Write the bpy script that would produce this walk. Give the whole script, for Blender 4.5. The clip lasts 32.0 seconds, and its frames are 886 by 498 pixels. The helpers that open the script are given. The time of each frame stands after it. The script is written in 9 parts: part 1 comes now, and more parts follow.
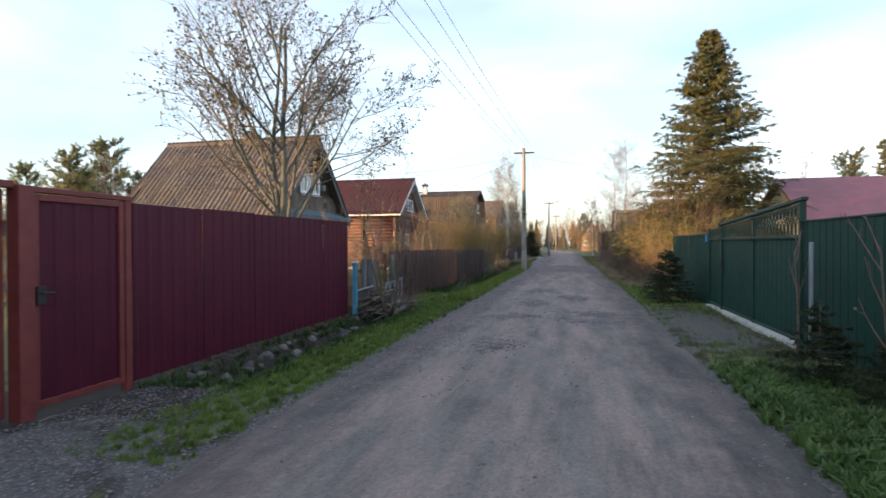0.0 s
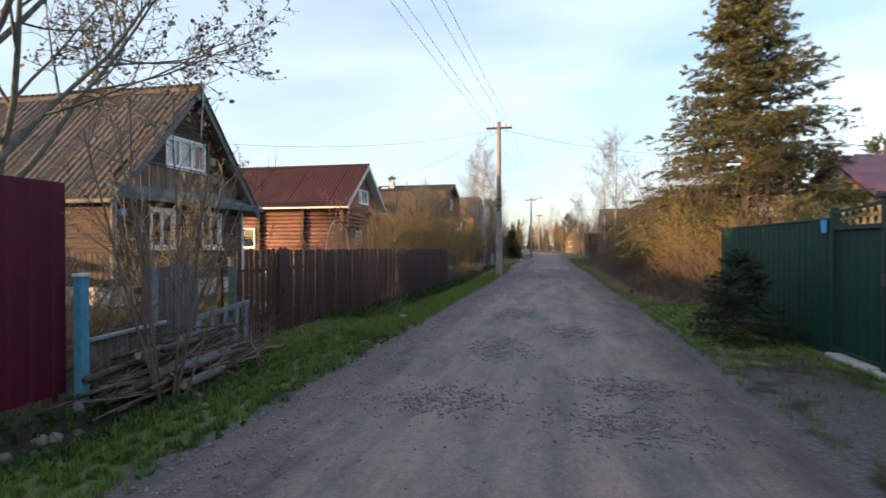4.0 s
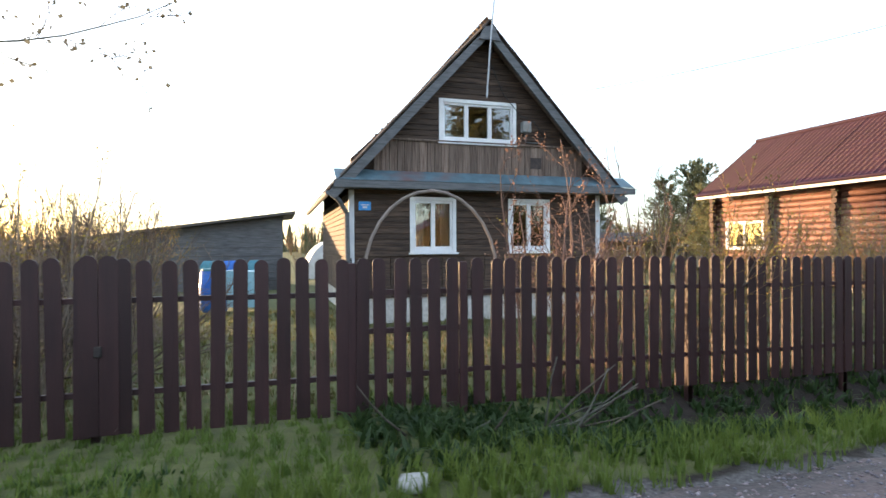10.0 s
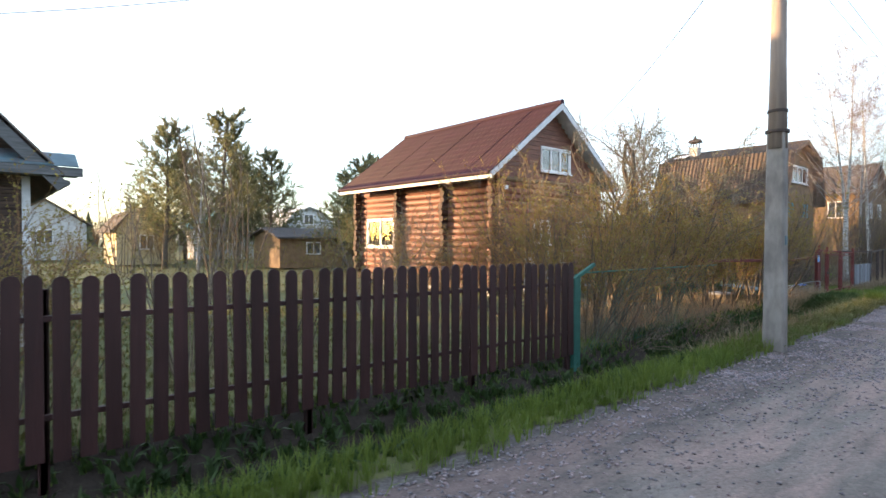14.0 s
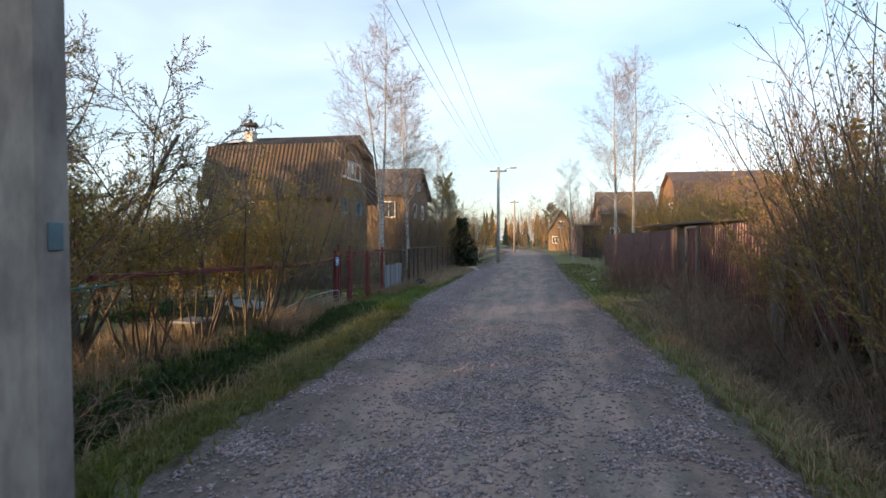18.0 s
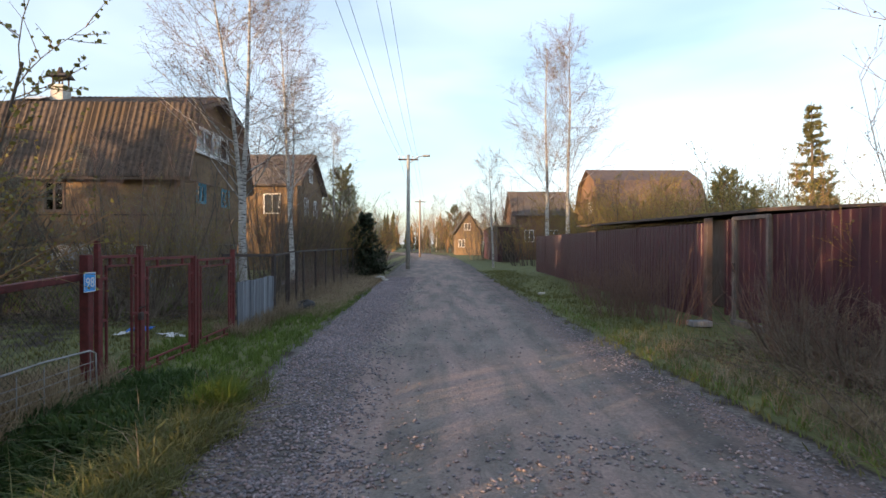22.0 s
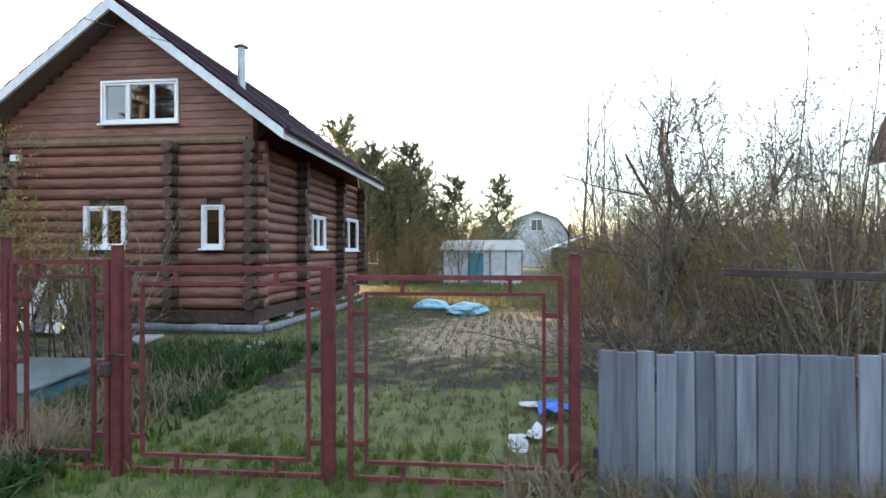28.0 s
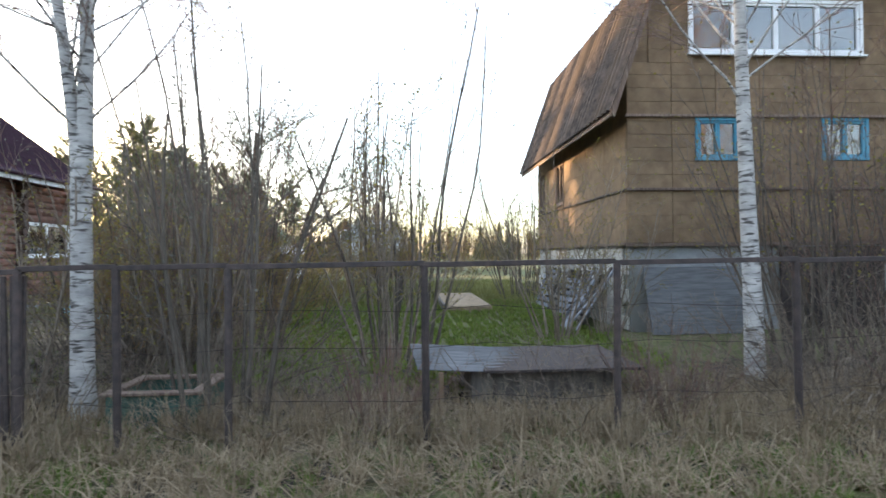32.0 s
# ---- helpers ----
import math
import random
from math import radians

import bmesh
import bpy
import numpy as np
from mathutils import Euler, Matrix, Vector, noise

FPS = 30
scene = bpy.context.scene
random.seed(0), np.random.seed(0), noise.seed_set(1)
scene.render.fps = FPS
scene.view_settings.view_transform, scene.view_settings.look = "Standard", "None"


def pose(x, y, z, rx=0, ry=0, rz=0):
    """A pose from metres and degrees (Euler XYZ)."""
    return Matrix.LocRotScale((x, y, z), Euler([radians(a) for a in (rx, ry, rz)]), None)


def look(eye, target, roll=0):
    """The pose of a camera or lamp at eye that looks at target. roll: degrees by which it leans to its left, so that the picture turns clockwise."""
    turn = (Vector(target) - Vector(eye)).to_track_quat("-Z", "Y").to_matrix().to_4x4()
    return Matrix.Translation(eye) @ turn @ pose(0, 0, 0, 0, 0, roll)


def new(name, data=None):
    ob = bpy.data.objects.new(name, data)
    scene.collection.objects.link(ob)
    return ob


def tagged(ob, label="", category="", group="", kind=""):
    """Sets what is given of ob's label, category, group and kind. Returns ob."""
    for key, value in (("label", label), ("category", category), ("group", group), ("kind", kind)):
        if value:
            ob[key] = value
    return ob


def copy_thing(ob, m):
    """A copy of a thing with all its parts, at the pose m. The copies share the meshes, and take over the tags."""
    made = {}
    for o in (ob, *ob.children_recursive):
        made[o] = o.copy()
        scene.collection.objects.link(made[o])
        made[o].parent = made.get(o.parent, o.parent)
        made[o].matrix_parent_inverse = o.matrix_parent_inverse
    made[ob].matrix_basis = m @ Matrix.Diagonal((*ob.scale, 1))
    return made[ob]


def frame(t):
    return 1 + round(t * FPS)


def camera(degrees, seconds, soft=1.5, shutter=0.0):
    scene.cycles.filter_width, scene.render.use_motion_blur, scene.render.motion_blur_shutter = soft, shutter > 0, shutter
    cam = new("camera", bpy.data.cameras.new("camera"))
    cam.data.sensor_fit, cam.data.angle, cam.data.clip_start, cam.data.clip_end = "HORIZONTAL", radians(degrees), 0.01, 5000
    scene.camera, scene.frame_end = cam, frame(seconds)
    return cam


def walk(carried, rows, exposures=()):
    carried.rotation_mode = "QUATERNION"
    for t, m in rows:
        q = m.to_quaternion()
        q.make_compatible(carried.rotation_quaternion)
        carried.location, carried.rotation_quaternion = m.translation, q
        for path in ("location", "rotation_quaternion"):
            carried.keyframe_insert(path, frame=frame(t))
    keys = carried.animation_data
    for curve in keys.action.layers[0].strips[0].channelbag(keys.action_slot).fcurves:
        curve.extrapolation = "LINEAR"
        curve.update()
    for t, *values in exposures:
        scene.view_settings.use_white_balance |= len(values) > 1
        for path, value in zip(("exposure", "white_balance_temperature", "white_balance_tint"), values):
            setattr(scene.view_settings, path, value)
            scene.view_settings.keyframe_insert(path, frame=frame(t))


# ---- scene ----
cam = camera(78.0, 32.0, shutter=0.18)
PATH = [
    (0, (0.504, -0.564, 1.497), (0.038, 1.381, 1.477), -0.2),
    (0.5, (0.455, 0.288, 1.509), (0.271, 2.28, 1.488), -0.0),
    (1, (0.419, 1.108, 1.499), (0.431, 3.108, 1.48), 0.1),
    (1.5, (0.328, 1.876, 1.491), (0.403, 3.874, 1.471), 0.1),
    (2, (0.294, 2.656, 1.484), (0.372, 4.655, 1.466), 0.1),
    (2.5, (0.272, 3.36, 1.459), (0.297, 5.36, 1.442), 0.1),
    (3, (0.309, 4.203, 1.41), (0.272, 6.203, 1.392), -0.0),
    (3.5, (0.352, 5.002, 1.379), (0.255, 6.999, 1.362), -0.1),
    (4, (0.288, 5.816, 1.377), (-0.119, 7.774, 1.363), -0.1),
    (4.5, (0.225, 6.608, 1.358), (-0.624, 8.419, 1.345), -0.4),
    (6.5, (0.127, 9.81, 1.333), (-1.558, 10.887, 1.324), 0.0),
    (7, (0.173, 10.505, 1.37), (-1.603, 11.425, 1.357), -0.2),
    (7.5, (0.209, 11.248, 1.372), (-1.62, 12.057, 1.362), -0.2),
    (8, (0.221, 11.968, 1.387), (-1.661, 12.645, 1.378), -0.2),
    (8.5, (0.321, 12.681, 1.418), (-1.579, 13.308, 1.404), -0.2),
    (9, (0.364, 13.379, 1.422), (-1.543, 13.981, 1.406), 0.0),
    (9.5, (0.495, 14.172, 1.432), (-1.419, 14.752, 1.416), -0.2),
    (10, (0.561, 14.942, 1.404), (-1.353, 15.52, 1.394), -0.3),
    (10.5, (0.679, 15.65, 1.4), (-1.224, 16.266, 1.388), -0.1),
    (10.7, (0.733, 15.938, 1.404), (-1.159, 16.587, 1.388), -0.0),
    (11, (0.761, 16.381, 1.412), (-1.103, 17.104, 1.39), -0.0),
    (11.5, (0.71, 17.063, 1.439), (-1.093, 17.928, 1.417), 0.0),
    (12, (0.675, 17.766, 1.452), (-1.054, 18.771, 1.425), 0.0),
    (12.5, (0.675, 18.449, 1.473), (-1.003, 19.537, 1.442), -0.1),
    (13, (0.7, 19.166, 1.496), (-0.918, 20.341, 1.462), 0.0),
    (13.5, (0.625, 19.937, 1.49), (-0.942, 21.179, 1.456), 0.1),
    (14, (0.64, 20.664, 1.52), (-0.877, 21.967, 1.488), 0.2),
    (14.5, (0.726, 21.398, 1.504), (-0.719, 22.781, 1.475), 0.2),
    (15, (0.755, 22.269, 1.527), (-0.51, 23.818, 1.497), 0.1),
    (15.5, (0.656, 23.244, 1.483), (-0.356, 24.969, 1.462), 0.1),
    (17.5, (0.355, 26.132, 1.503), (-0.047, 28.091, 1.469), -0.0),
    (18, (0.237, 26.916, 1.519), (-0.102, 28.887, 1.485), -0.0),
    (18.5, (0.135, 27.78, 1.483), (-0.146, 29.76, 1.453), -0.1),
    (19, (0.043, 28.512, 1.485), (-0.189, 30.498, 1.455), -0.1),
    (19.5, (-0.01, 29.291, 1.465), (-0.172, 31.285, 1.437), -0.2),
    (20, (-0.104, 30.062, 1.477), (-0.228, 32.058, 1.449), -0.1),
    (20.5, (-0.234, 30.889, 1.476), (-0.317, 32.888, 1.45), -0.1),
    (21, (-0.378, 31.635, 1.454), (-0.408, 33.635, 1.432), 0.0),
    (21.5, (-0.679, 32.384, 1.445), (-0.645, 34.384, 1.425), 0.1),
    (22, (-0.883, 33.074, 1.403), (-0.85, 35.074, 1.385), 0.1),
    (22.5, (-1.034, 33.731, 1.34), (-1.075, 35.73, 1.325), -0.0),
    (23, (-0.965, 34.406, 1.336), (-1.125, 36.399, 1.319), -0.2),
    (23.5, (-0.988, 35.128, 1.317), (-1.294, 37.104, 1.304), -0.2),
    (24, (-1.015, 35.822, 1.315), (-1.636, 37.723, 1.299), -0.2),
    (24.5, (-1.108, 36.491, 1.299), (-2.294, 38.102, 1.288), -0.3),
    (24.6, (-1.108, 36.617, 1.296), (-2.401, 38.143, 1.285), -0.1),
    (25, (-1.07, 37.105, 1.298), (-2.704, 38.258, 1.294), -0.6),
    (25.5, (-0.95, 37.708, 1.338), (-2.804, 38.458, 1.326), -0.6),
    (26, (-0.936, 38.374, 1.357), (-2.885, 38.824, 1.347), -0.6),
    (26.5, (-0.975, 38.973, 1.363), (-2.964, 39.18, 1.366), -0.3),
    (28.5, (-0.887, 41.935, 1.328), (-2.871, 41.681, 1.339), -0.2),
    (29, (-0.799, 42.652, 1.323), (-2.78, 42.376, 1.341), -0.2),
    (29.5, (-0.685, 43.458, 1.347), (-2.667, 43.186, 1.356), -0.3),
    (30, (-0.494, 44.226, 1.364), (-2.483, 44.014, 1.372), -0.2),
    (30.5, (-0.435, 45.089, 1.347), (-2.431, 44.956, 1.365), 0.2),
    (31, (-0.385, 45.833, 1.352), (-2.384, 45.757, 1.363), -0.0),
    (31.5, (-0.35, 46.569, 1.328), (-2.35, 46.55, 1.347), -0.1),
    (32, (-0.281, 47.202, 1.294), (-2.277, 47.321, 1.313), -0.6),
]
EXPOSURES = [(0, 1.35), (1, 1.05), (4, 1.1), (6.5, 1.8), (9, 1.95), (12, 2.2), (13, 2.25), (14, 1.9), (15, 1.6), (17.5, 1.15), (23, 1.15), (24, 1.3), (25, 1.95), (26, 2.35), (29, 2.2), (32, 2.25)]
walk(cam, [(t, look(eye, target, roll)) for t, eye, target, roll in PATH], EXPOSURES)

# ---- light ----
SUN_YAW, SUN_UP = 128.0, 4.5          # degrees left of the road's heading, degrees above the horizon
world = bpy.data.worlds.new("evening_sky")
scene.world = world
world.use_nodes = True


def build_sky():
    nt = world.node_tree
    nt.nodes.clear()
    out = nt.nodes.new("ShaderNodeOutputWorld")
    bg = nt.nodes.new("ShaderNodeBackground")
    sky = nt.nodes.new("ShaderNodeTexSky")
    sky.sky_type = "NISHITA"
    sky.sun_disc = False
    sky.sun_elevation = radians(SUN_UP)
    sky.sun_rotation = radians(-SUN_YAW)
    sky.air_density, sky.dust_density, sky.ozone_density = 1.0, 1.2, 1.6
    # thin, high, streaky cloud over the clear sky
    gain = nt.nodes.new("ShaderNodeVectorMath")
    gain.operation = "MULTIPLY"
    gain.inputs[1].default_value = (1.48, 1.72, 2.0)
    nt.links.new(sky.outputs[0], gain.inputs[0])
    co = nt.nodes.new("ShaderNodeTexCoord")
    mp = nt.nodes.new("ShaderNodeMapping")
    mp.inputs["Scale"].default_value = (0.9, 1.7, 4.0)
    mp.inputs["Rotation"].default_value = (0.25, 0.12, 0.6)
    nz = nt.nodes.new("ShaderNodeTexNoise")
    nz.inputs["Scale"].default_value = 1.3
    nz.inputs["Detail"].default_value = 4
    nz.inputs["Roughness"].default_value = 0.45
    nz.inputs["Distortion"].default_value = 0.4
    ramp = nt.nodes.new("ShaderNodeValToRGB")
    ramp.color_ramp.elements[0].position, ramp.color_ramp.elements[1].position = 0.36, 0.74
    ramp.color_ramp.elements[0].color = (0.2, 0.2, 0.2, 1)
    ramp.color_ramp.elements[1].color = (0.58, 0.58, 0.58, 1)
    cloud = nt.nodes.new("ShaderNodeMix")
    cloud.data_type = "RGBA"
    cloud.inputs[7].default_value = (7.9, 8.7, 9.9, 1)
    nt.links.new(co.outputs["Generated"], mp.inputs[0])
    nt.links.new(mp.outputs[0], nz.inputs["Vector"])
    nt.links.new(nz.outputs["Fac"], ramp.inputs[0])
    nt.links.new(ramp.outputs[0], cloud.inputs[0])
    nt.links.new(gain.outputs[0], cloud.inputs[6])
    nt.links.new(cloud.outputs[2], bg.inputs[0])
    bg.inputs[1].default_value = 0.1
    nt.links.new(bg.outputs[0], out.inputs[0])


build_sky()
sun = new("sun", bpy.data.lights.new("sun", "SUN"))
sun.data.energy, sun.data.angle, sun.data.color = 5.0, radians(0.6), (1.0, 0.63, 0.33)
_a, _e = radians(SUN_YAW), radians(SUN_UP)
SUN_AT = Vector((-math.sin(_a) * math.cos(_e), math.cos(_a) * math.cos(_e), math.sin(_e)))
sun.matrix_world = look(SUN_AT * 60, (0, 0, 0))

# ---- building tools ----
WORLD_OF = {}


def at(x=0, y=0, z=0, rz=0):
    return pose(x, y, z, 0, 0, rz)


class Mb:
    """Collects vertices and faces of one mesh."""

    def __init__(self):
        self.v, self.f = [], []

    def add(self, vs, fs):
        n = len(self.v)
        self.v += [tuple(p) for p in vs]
        self.f += [tuple(i + n for i in q) for q in fs]
        return self

    def box(self, x0, y0, z0, x1, y1, z1, b=0.0, m=None):
        x0, x1, y0, y1, z0, z1 = min(x0, x1), max(x0, x1), min(y0, y1), max(y0, y1), min(z0, z1), max(z0, z1)
        b = min(b, (x1 - x0) * 0.45, (y1 - y0) * 0.45, (z1 - z0) * 0.45)
        if b <= 0:
            vs = [(x, y, z) for x in (x0, x1) for y in (y0, y1) for z in (z0, z1)]
            fs = [(0, 1, 3, 2), (4, 6, 7, 5), (0, 4, 5, 1), (2, 3, 7, 6), (0, 2, 6, 4), (1, 5, 7, 3)]
        else:
            vs, fs = [], []
            for sx in (0, 1):
                for sy in (0, 1):
                    for sz in (0, 1):
                        x, y, z = (x0, x1)[sx], (y0, y1)[sy], (z0, z1)[sz]
                        ix, iy, iz = x + b * (1 - 2 * sx), y + b * (1 - 2 * sy), z + b * (1 - 2 * sz)
                        vs += [(x, iy, iz), (ix, y, iz), (ix, iy, z)]
            c = lambda sx, sy, sz, k: (sx * 4 + sy * 2 + sz) * 3 + k
            for s in (0, 1):
                q = [c(s, 0, 0, 0), c(s, 1, 0, 0), c(s, 1, 1, 0), c(s, 0, 1, 0)]
                fs.append(tuple(q if s else q[::-1]))
                q = [c(0, s, 0, 1), c(0, s, 1, 1), c(1, s, 1, 1), c(1, s, 0, 1)]
                fs.append(tuple(q if s else q[::-1]))
                q = [c(0, 0, s, 2), c(1, 0, s, 2), c(1, 1, s, 2), c(0, 1, s, 2)]
                fs.append(tuple(q if s else q[::-1]))
            for s in (0, 1):
                for u in (0, 1):
                    fs.append((c(s, u, 0, 0), c(s, u, 1, 0), c(s, u, 1, 1), c(s, u, 0, 1)))
                    fs.append((c(s, 0, u, 0), c(s, 1, u, 0), c(s, 1, u, 2), c(s, 0, u, 2)))
                    fs.append((c(0, s, u, 1), c(1, s, u, 1), c(1, s, u, 2), c(0, s, u, 2)))
                    for w in (0, 1):
                        fs.append((c(s, u, w, 0), c(s, u, w, 1), c(s, u, w, 2)))
        if m is not None:
            vs = [m @ Vector(p) for p in vs]
        return self.add(vs, fs)

    def beam(self, a, b, w, h, bevel=0.0):
        """A squared bar from a to b."""
        a, b = Vector(a), Vector(b)
        d = b - a
        m = Matrix.Translation(a) @ d.to_track_quat("X", "Z").to_matrix().to_4x4()
        return self.box(0, -w / 2, -h / 2, d.length, w / 2, h / 2, bevel, m)

    def tube(self, pts, rads, n=6, cap=True):
        pts = [Vector(p) for p in pts]
        if not hasattr(rads, "__len__"):
            rads = [rads] * len(pts)
        base, up = len(self.v), None
        for i, p in enumerate(pts):
            d = (pts[min(i + 1, len(pts) - 1)] - pts[max(i - 1, 0)])
            d = d.normalized() if d.length > 1e-9 else Vector((0, 0, 1))
            if up is None:
                up = d.orthogonal().normalized()
            else:
                up = up - d * up.dot(d)
                up = up.normalized() if up.length > 1e-6 else d.orthogonal().normalized()
            side, r = d.cross(up), rads[i]
            for k in range(n):
                a = 2 * math.pi * k / n
                q = p + up * (math.cos(a) * r) + side * (math.sin(a) * r)
                self.v.append((q.x, q.y, q.z))
        for i in range(len(pts) - 1):
            for k in range(n):
                k2 = (k + 1) % n
                self.f.append((base + i * n + k, base + i * n + k2, base + (i + 1) * n + k2, base + (i + 1) * n + k))
        if cap:
            self.f.append(tuple(base + k for k in range(n))[::-1])
            self.f.append(tuple(base + (len(pts) - 1) * n + k for k in range(n)))
        return self

    def prism(self, poly, a, b, axis="x"):
        """A flat outline pushed from a to b along an axis; the outline holds the other two coordinates in order."""
        n = len(poly)
        put = {"x": lambda u, v, w: (w, u, v), "y": lambda u, v, w: (u, w, v), "z": lambda u, v, w: (u, v, w)}[axis]
        vs = [put(u, v, a) for u, v in poly] + [put(u, v, b) for u, v in poly]
        fs = [tuple(range(n))[::-1], tuple(range(n, 2 * n))]
        fs += [(i, (i + 1) % n, n + (i + 1) % n, n + i) for i in range(n)]
        return self.add(vs, fs)

    def mesh(self, name, mat, smooth=False):
        me = bpy.data.meshes.new(name)
        me.from_pydata(self.v, [], self.f)
        me.materials.append(mat)
        if smooth:
            me.polygons.foreach_set("use_smooth", [True] * len(me.polygons))
        me.update()
        return me


def fix_normals(me):
    bm = bmesh.new()
    bm.from_mesh(me)
    bmesh.ops.recalc_face_normals(bm, faces=bm.faces)
    bm.to_mesh(me)
    bm.free()
    return me


def thing(name, label, category, x=0, y=0, z=0, rz=0, group="", kind=""):
    """An Empty at the base of a thing, to which its parts are hung."""
    ob = new(name)
    ob.empty_display_size = 0.2
    ob.matrix_basis = at(x, y, z, rz)
    WORLD_OF[ob] = ob.matrix_basis.copy()
    return tagged(ob, label, category, group, kind)


def part(name, mb, mat, parent=None, label="", world=True, smooth=False, m=None, mesh=None, kind=""):
    """One mesh object under a thing or a part. world: its points are in the world, else in the parent's own axes."""
    me = mesh if mesh is not None else (fix_normals(mb.mesh(name, mat, smooth)) if len(mb.f) < 6000 else mb.mesh(name, mat, smooth))
    ob = new(name, me)
    here = m.copy() if m is not None else Matrix.Identity(4)
    if parent is not None:
        ob.parent = parent
        if world:
            ob.matrix_parent_inverse = WORLD_OF[parent].inverted()
            WORLD_OF[ob] = here
        else:
            WORLD_OF[ob] = WORLD_OF[parent] @ here
    else:
        WORLD_OF[ob] = here
    ob.matrix_basis = here
    if label:
        ob["label"] = label
    if kind:
        ob["kind"] = kind
    return ob


# ---- materials ----
def material(name, dark, light, rough=0.8, scale=6.0, stretch=(1, 1, 1), bump=0.3, big=0.8, metal=0.0, rand=0.0, fine=60.0, spec=0.4, shade=0.35, depth=0.01, tint=None):
    """A surface in two tones, with grain, a slow drift of tone, relief, and a tone of its own for each piece."""
    ma = bpy.data.materials.new(name)
    ma.use_nodes = True
    nt = ma.node_tree
    b = nt.nodes["Principled BSDF"]
    geo = nt.nodes.new("ShaderNodeNewGeometry")
    mp = nt.nodes.new("ShaderNodeMapping")
    mp.inputs["Scale"].default_value = stretch
    nt.links.new(geo.outputs["Position"], mp.inputs[0])
    info = nt.nodes.new("ShaderNodeObjectInfo")
    off = nt.nodes.new("ShaderNodeVectorMath")
    off.operation = "MULTIPLY_ADD"
    off.inputs[1].default_value = (7.3, 5.1, 9.7)
    nt.links.new(info.outputs["Random"], off.inputs[0])
    nt.links.new(mp.outputs[0], off.inputs[2])

    def noise_at(s, detail, vec):
        n = nt.nodes.new("ShaderNodeTexNoise")
        n.inputs["Scale"].default_value, n.inputs["Detail"].default_value = s, detail
        n.inputs["Roughness"].default_value = 0.6
        nt.links.new(vec, n.inputs["Vector"])
        return n.outputs["Fac"]

    grain = noise_at(scale, 6, off.outputs[0])
    slow = noise_at(big, 3, geo.outputs["Position"])
    tiny = noise_at(fine, 3, off.outputs[0])
    ramp = nt.nodes.new("ShaderNodeValToRGB")
    ramp.color_ramp.elements[0].position, ramp.color_ramp.elements[1].position = 0.34, 0.68
    ramp.color_ramp.elements[0].color, ramp.color_ramp.elements[1].color = (*dark, 1), (*light, 1)
    nt.links.new(grain, ramp.inputs[0])
    col = ramp.outputs[0]
    if tint:
        mix = nt.nodes.new("ShaderNodeMix")
        mix.data_type = "RGBA"
        r2 = nt.nodes.new("ShaderNodeValToRGB")
        r2.color_ramp.elements[0].position, r2.color_ramp.elements[1].position = 0.5, 0.66
        nt.links.new(slow, r2.inputs[0])
        nt.links.new(r2.outputs[0], mix.inputs[0])
        nt.links.new(col, mix.inputs[6])
        mix.inputs[7].default_value = (*tint, 1)
        col = mix.outputs[2]
    m1 = nt.nodes.new("ShaderNodeMath")
    m1.operation = "MULTIPLY_ADD"
    m1.inputs[1].default_value, m1.inputs[2].default_value = shade * 2, 1 - shade
    nt.links.new(slow, m1.inputs[0])
    m2 = nt.nodes.new("ShaderNodeMath")
    m2.operation = "MULTIPLY_ADD"
    m2.inputs[1].default_value, m2.inputs[2].default_value = rand * 2, 1 - rand
    nt.links.new(info.outputs["Random"], m2.inputs[0])
    m3 = nt.nodes.new("ShaderNodeMath")
    m3.operation = "MULTIPLY"
    nt.links.new(m1.outputs[0], m3.inputs[0])
    nt.links.new(m2.outputs[0], m3.inputs[1])
    sc = nt.nodes.new("ShaderNodeVectorMath")
    sc.operation = "SCALE"
    nt.links.new(col, sc.inputs[0])
    nt.links.new(m3.outputs[0], sc.inputs["Scale"])
    nt.links.new(sc.outputs[0], b.inputs["Base Color"])
    rr = nt.nodes.new("ShaderNodeMath")
    rr.operation = "MULTIPLY_ADD"
    rr.inputs[1].default_value, rr.inputs[2].default_value = 0.25, rough - 0.12
    nt.links.new(grain, rr.inputs[0])
    nt.links.new(rr.outputs[0], b.inputs["Roughness"])
    b.inputs["Metallic"].default_value = metal
    b.inputs["Specular IOR Level"].default_value = spec
    if bump > 0:
        add = nt.nodes.new("ShaderNodeMath")
        add.operation = "MULTIPLY_ADD"
        add.inputs[1].default_value = 0.5
        nt.links.new(tiny, add.inputs[0])
        nt.links.new(grain, add.inputs[2])
        bp = nt.nodes.new("ShaderNodeBump")
        bp.inputs["Strength"].default_value, bp.inputs["Distance"].default_value = bump, depth
        nt.links.new(add.outputs[0], bp.inputs["Height"])
        nt.links.new(bp.outputs[0], b.inputs["Normal"])
    return ma


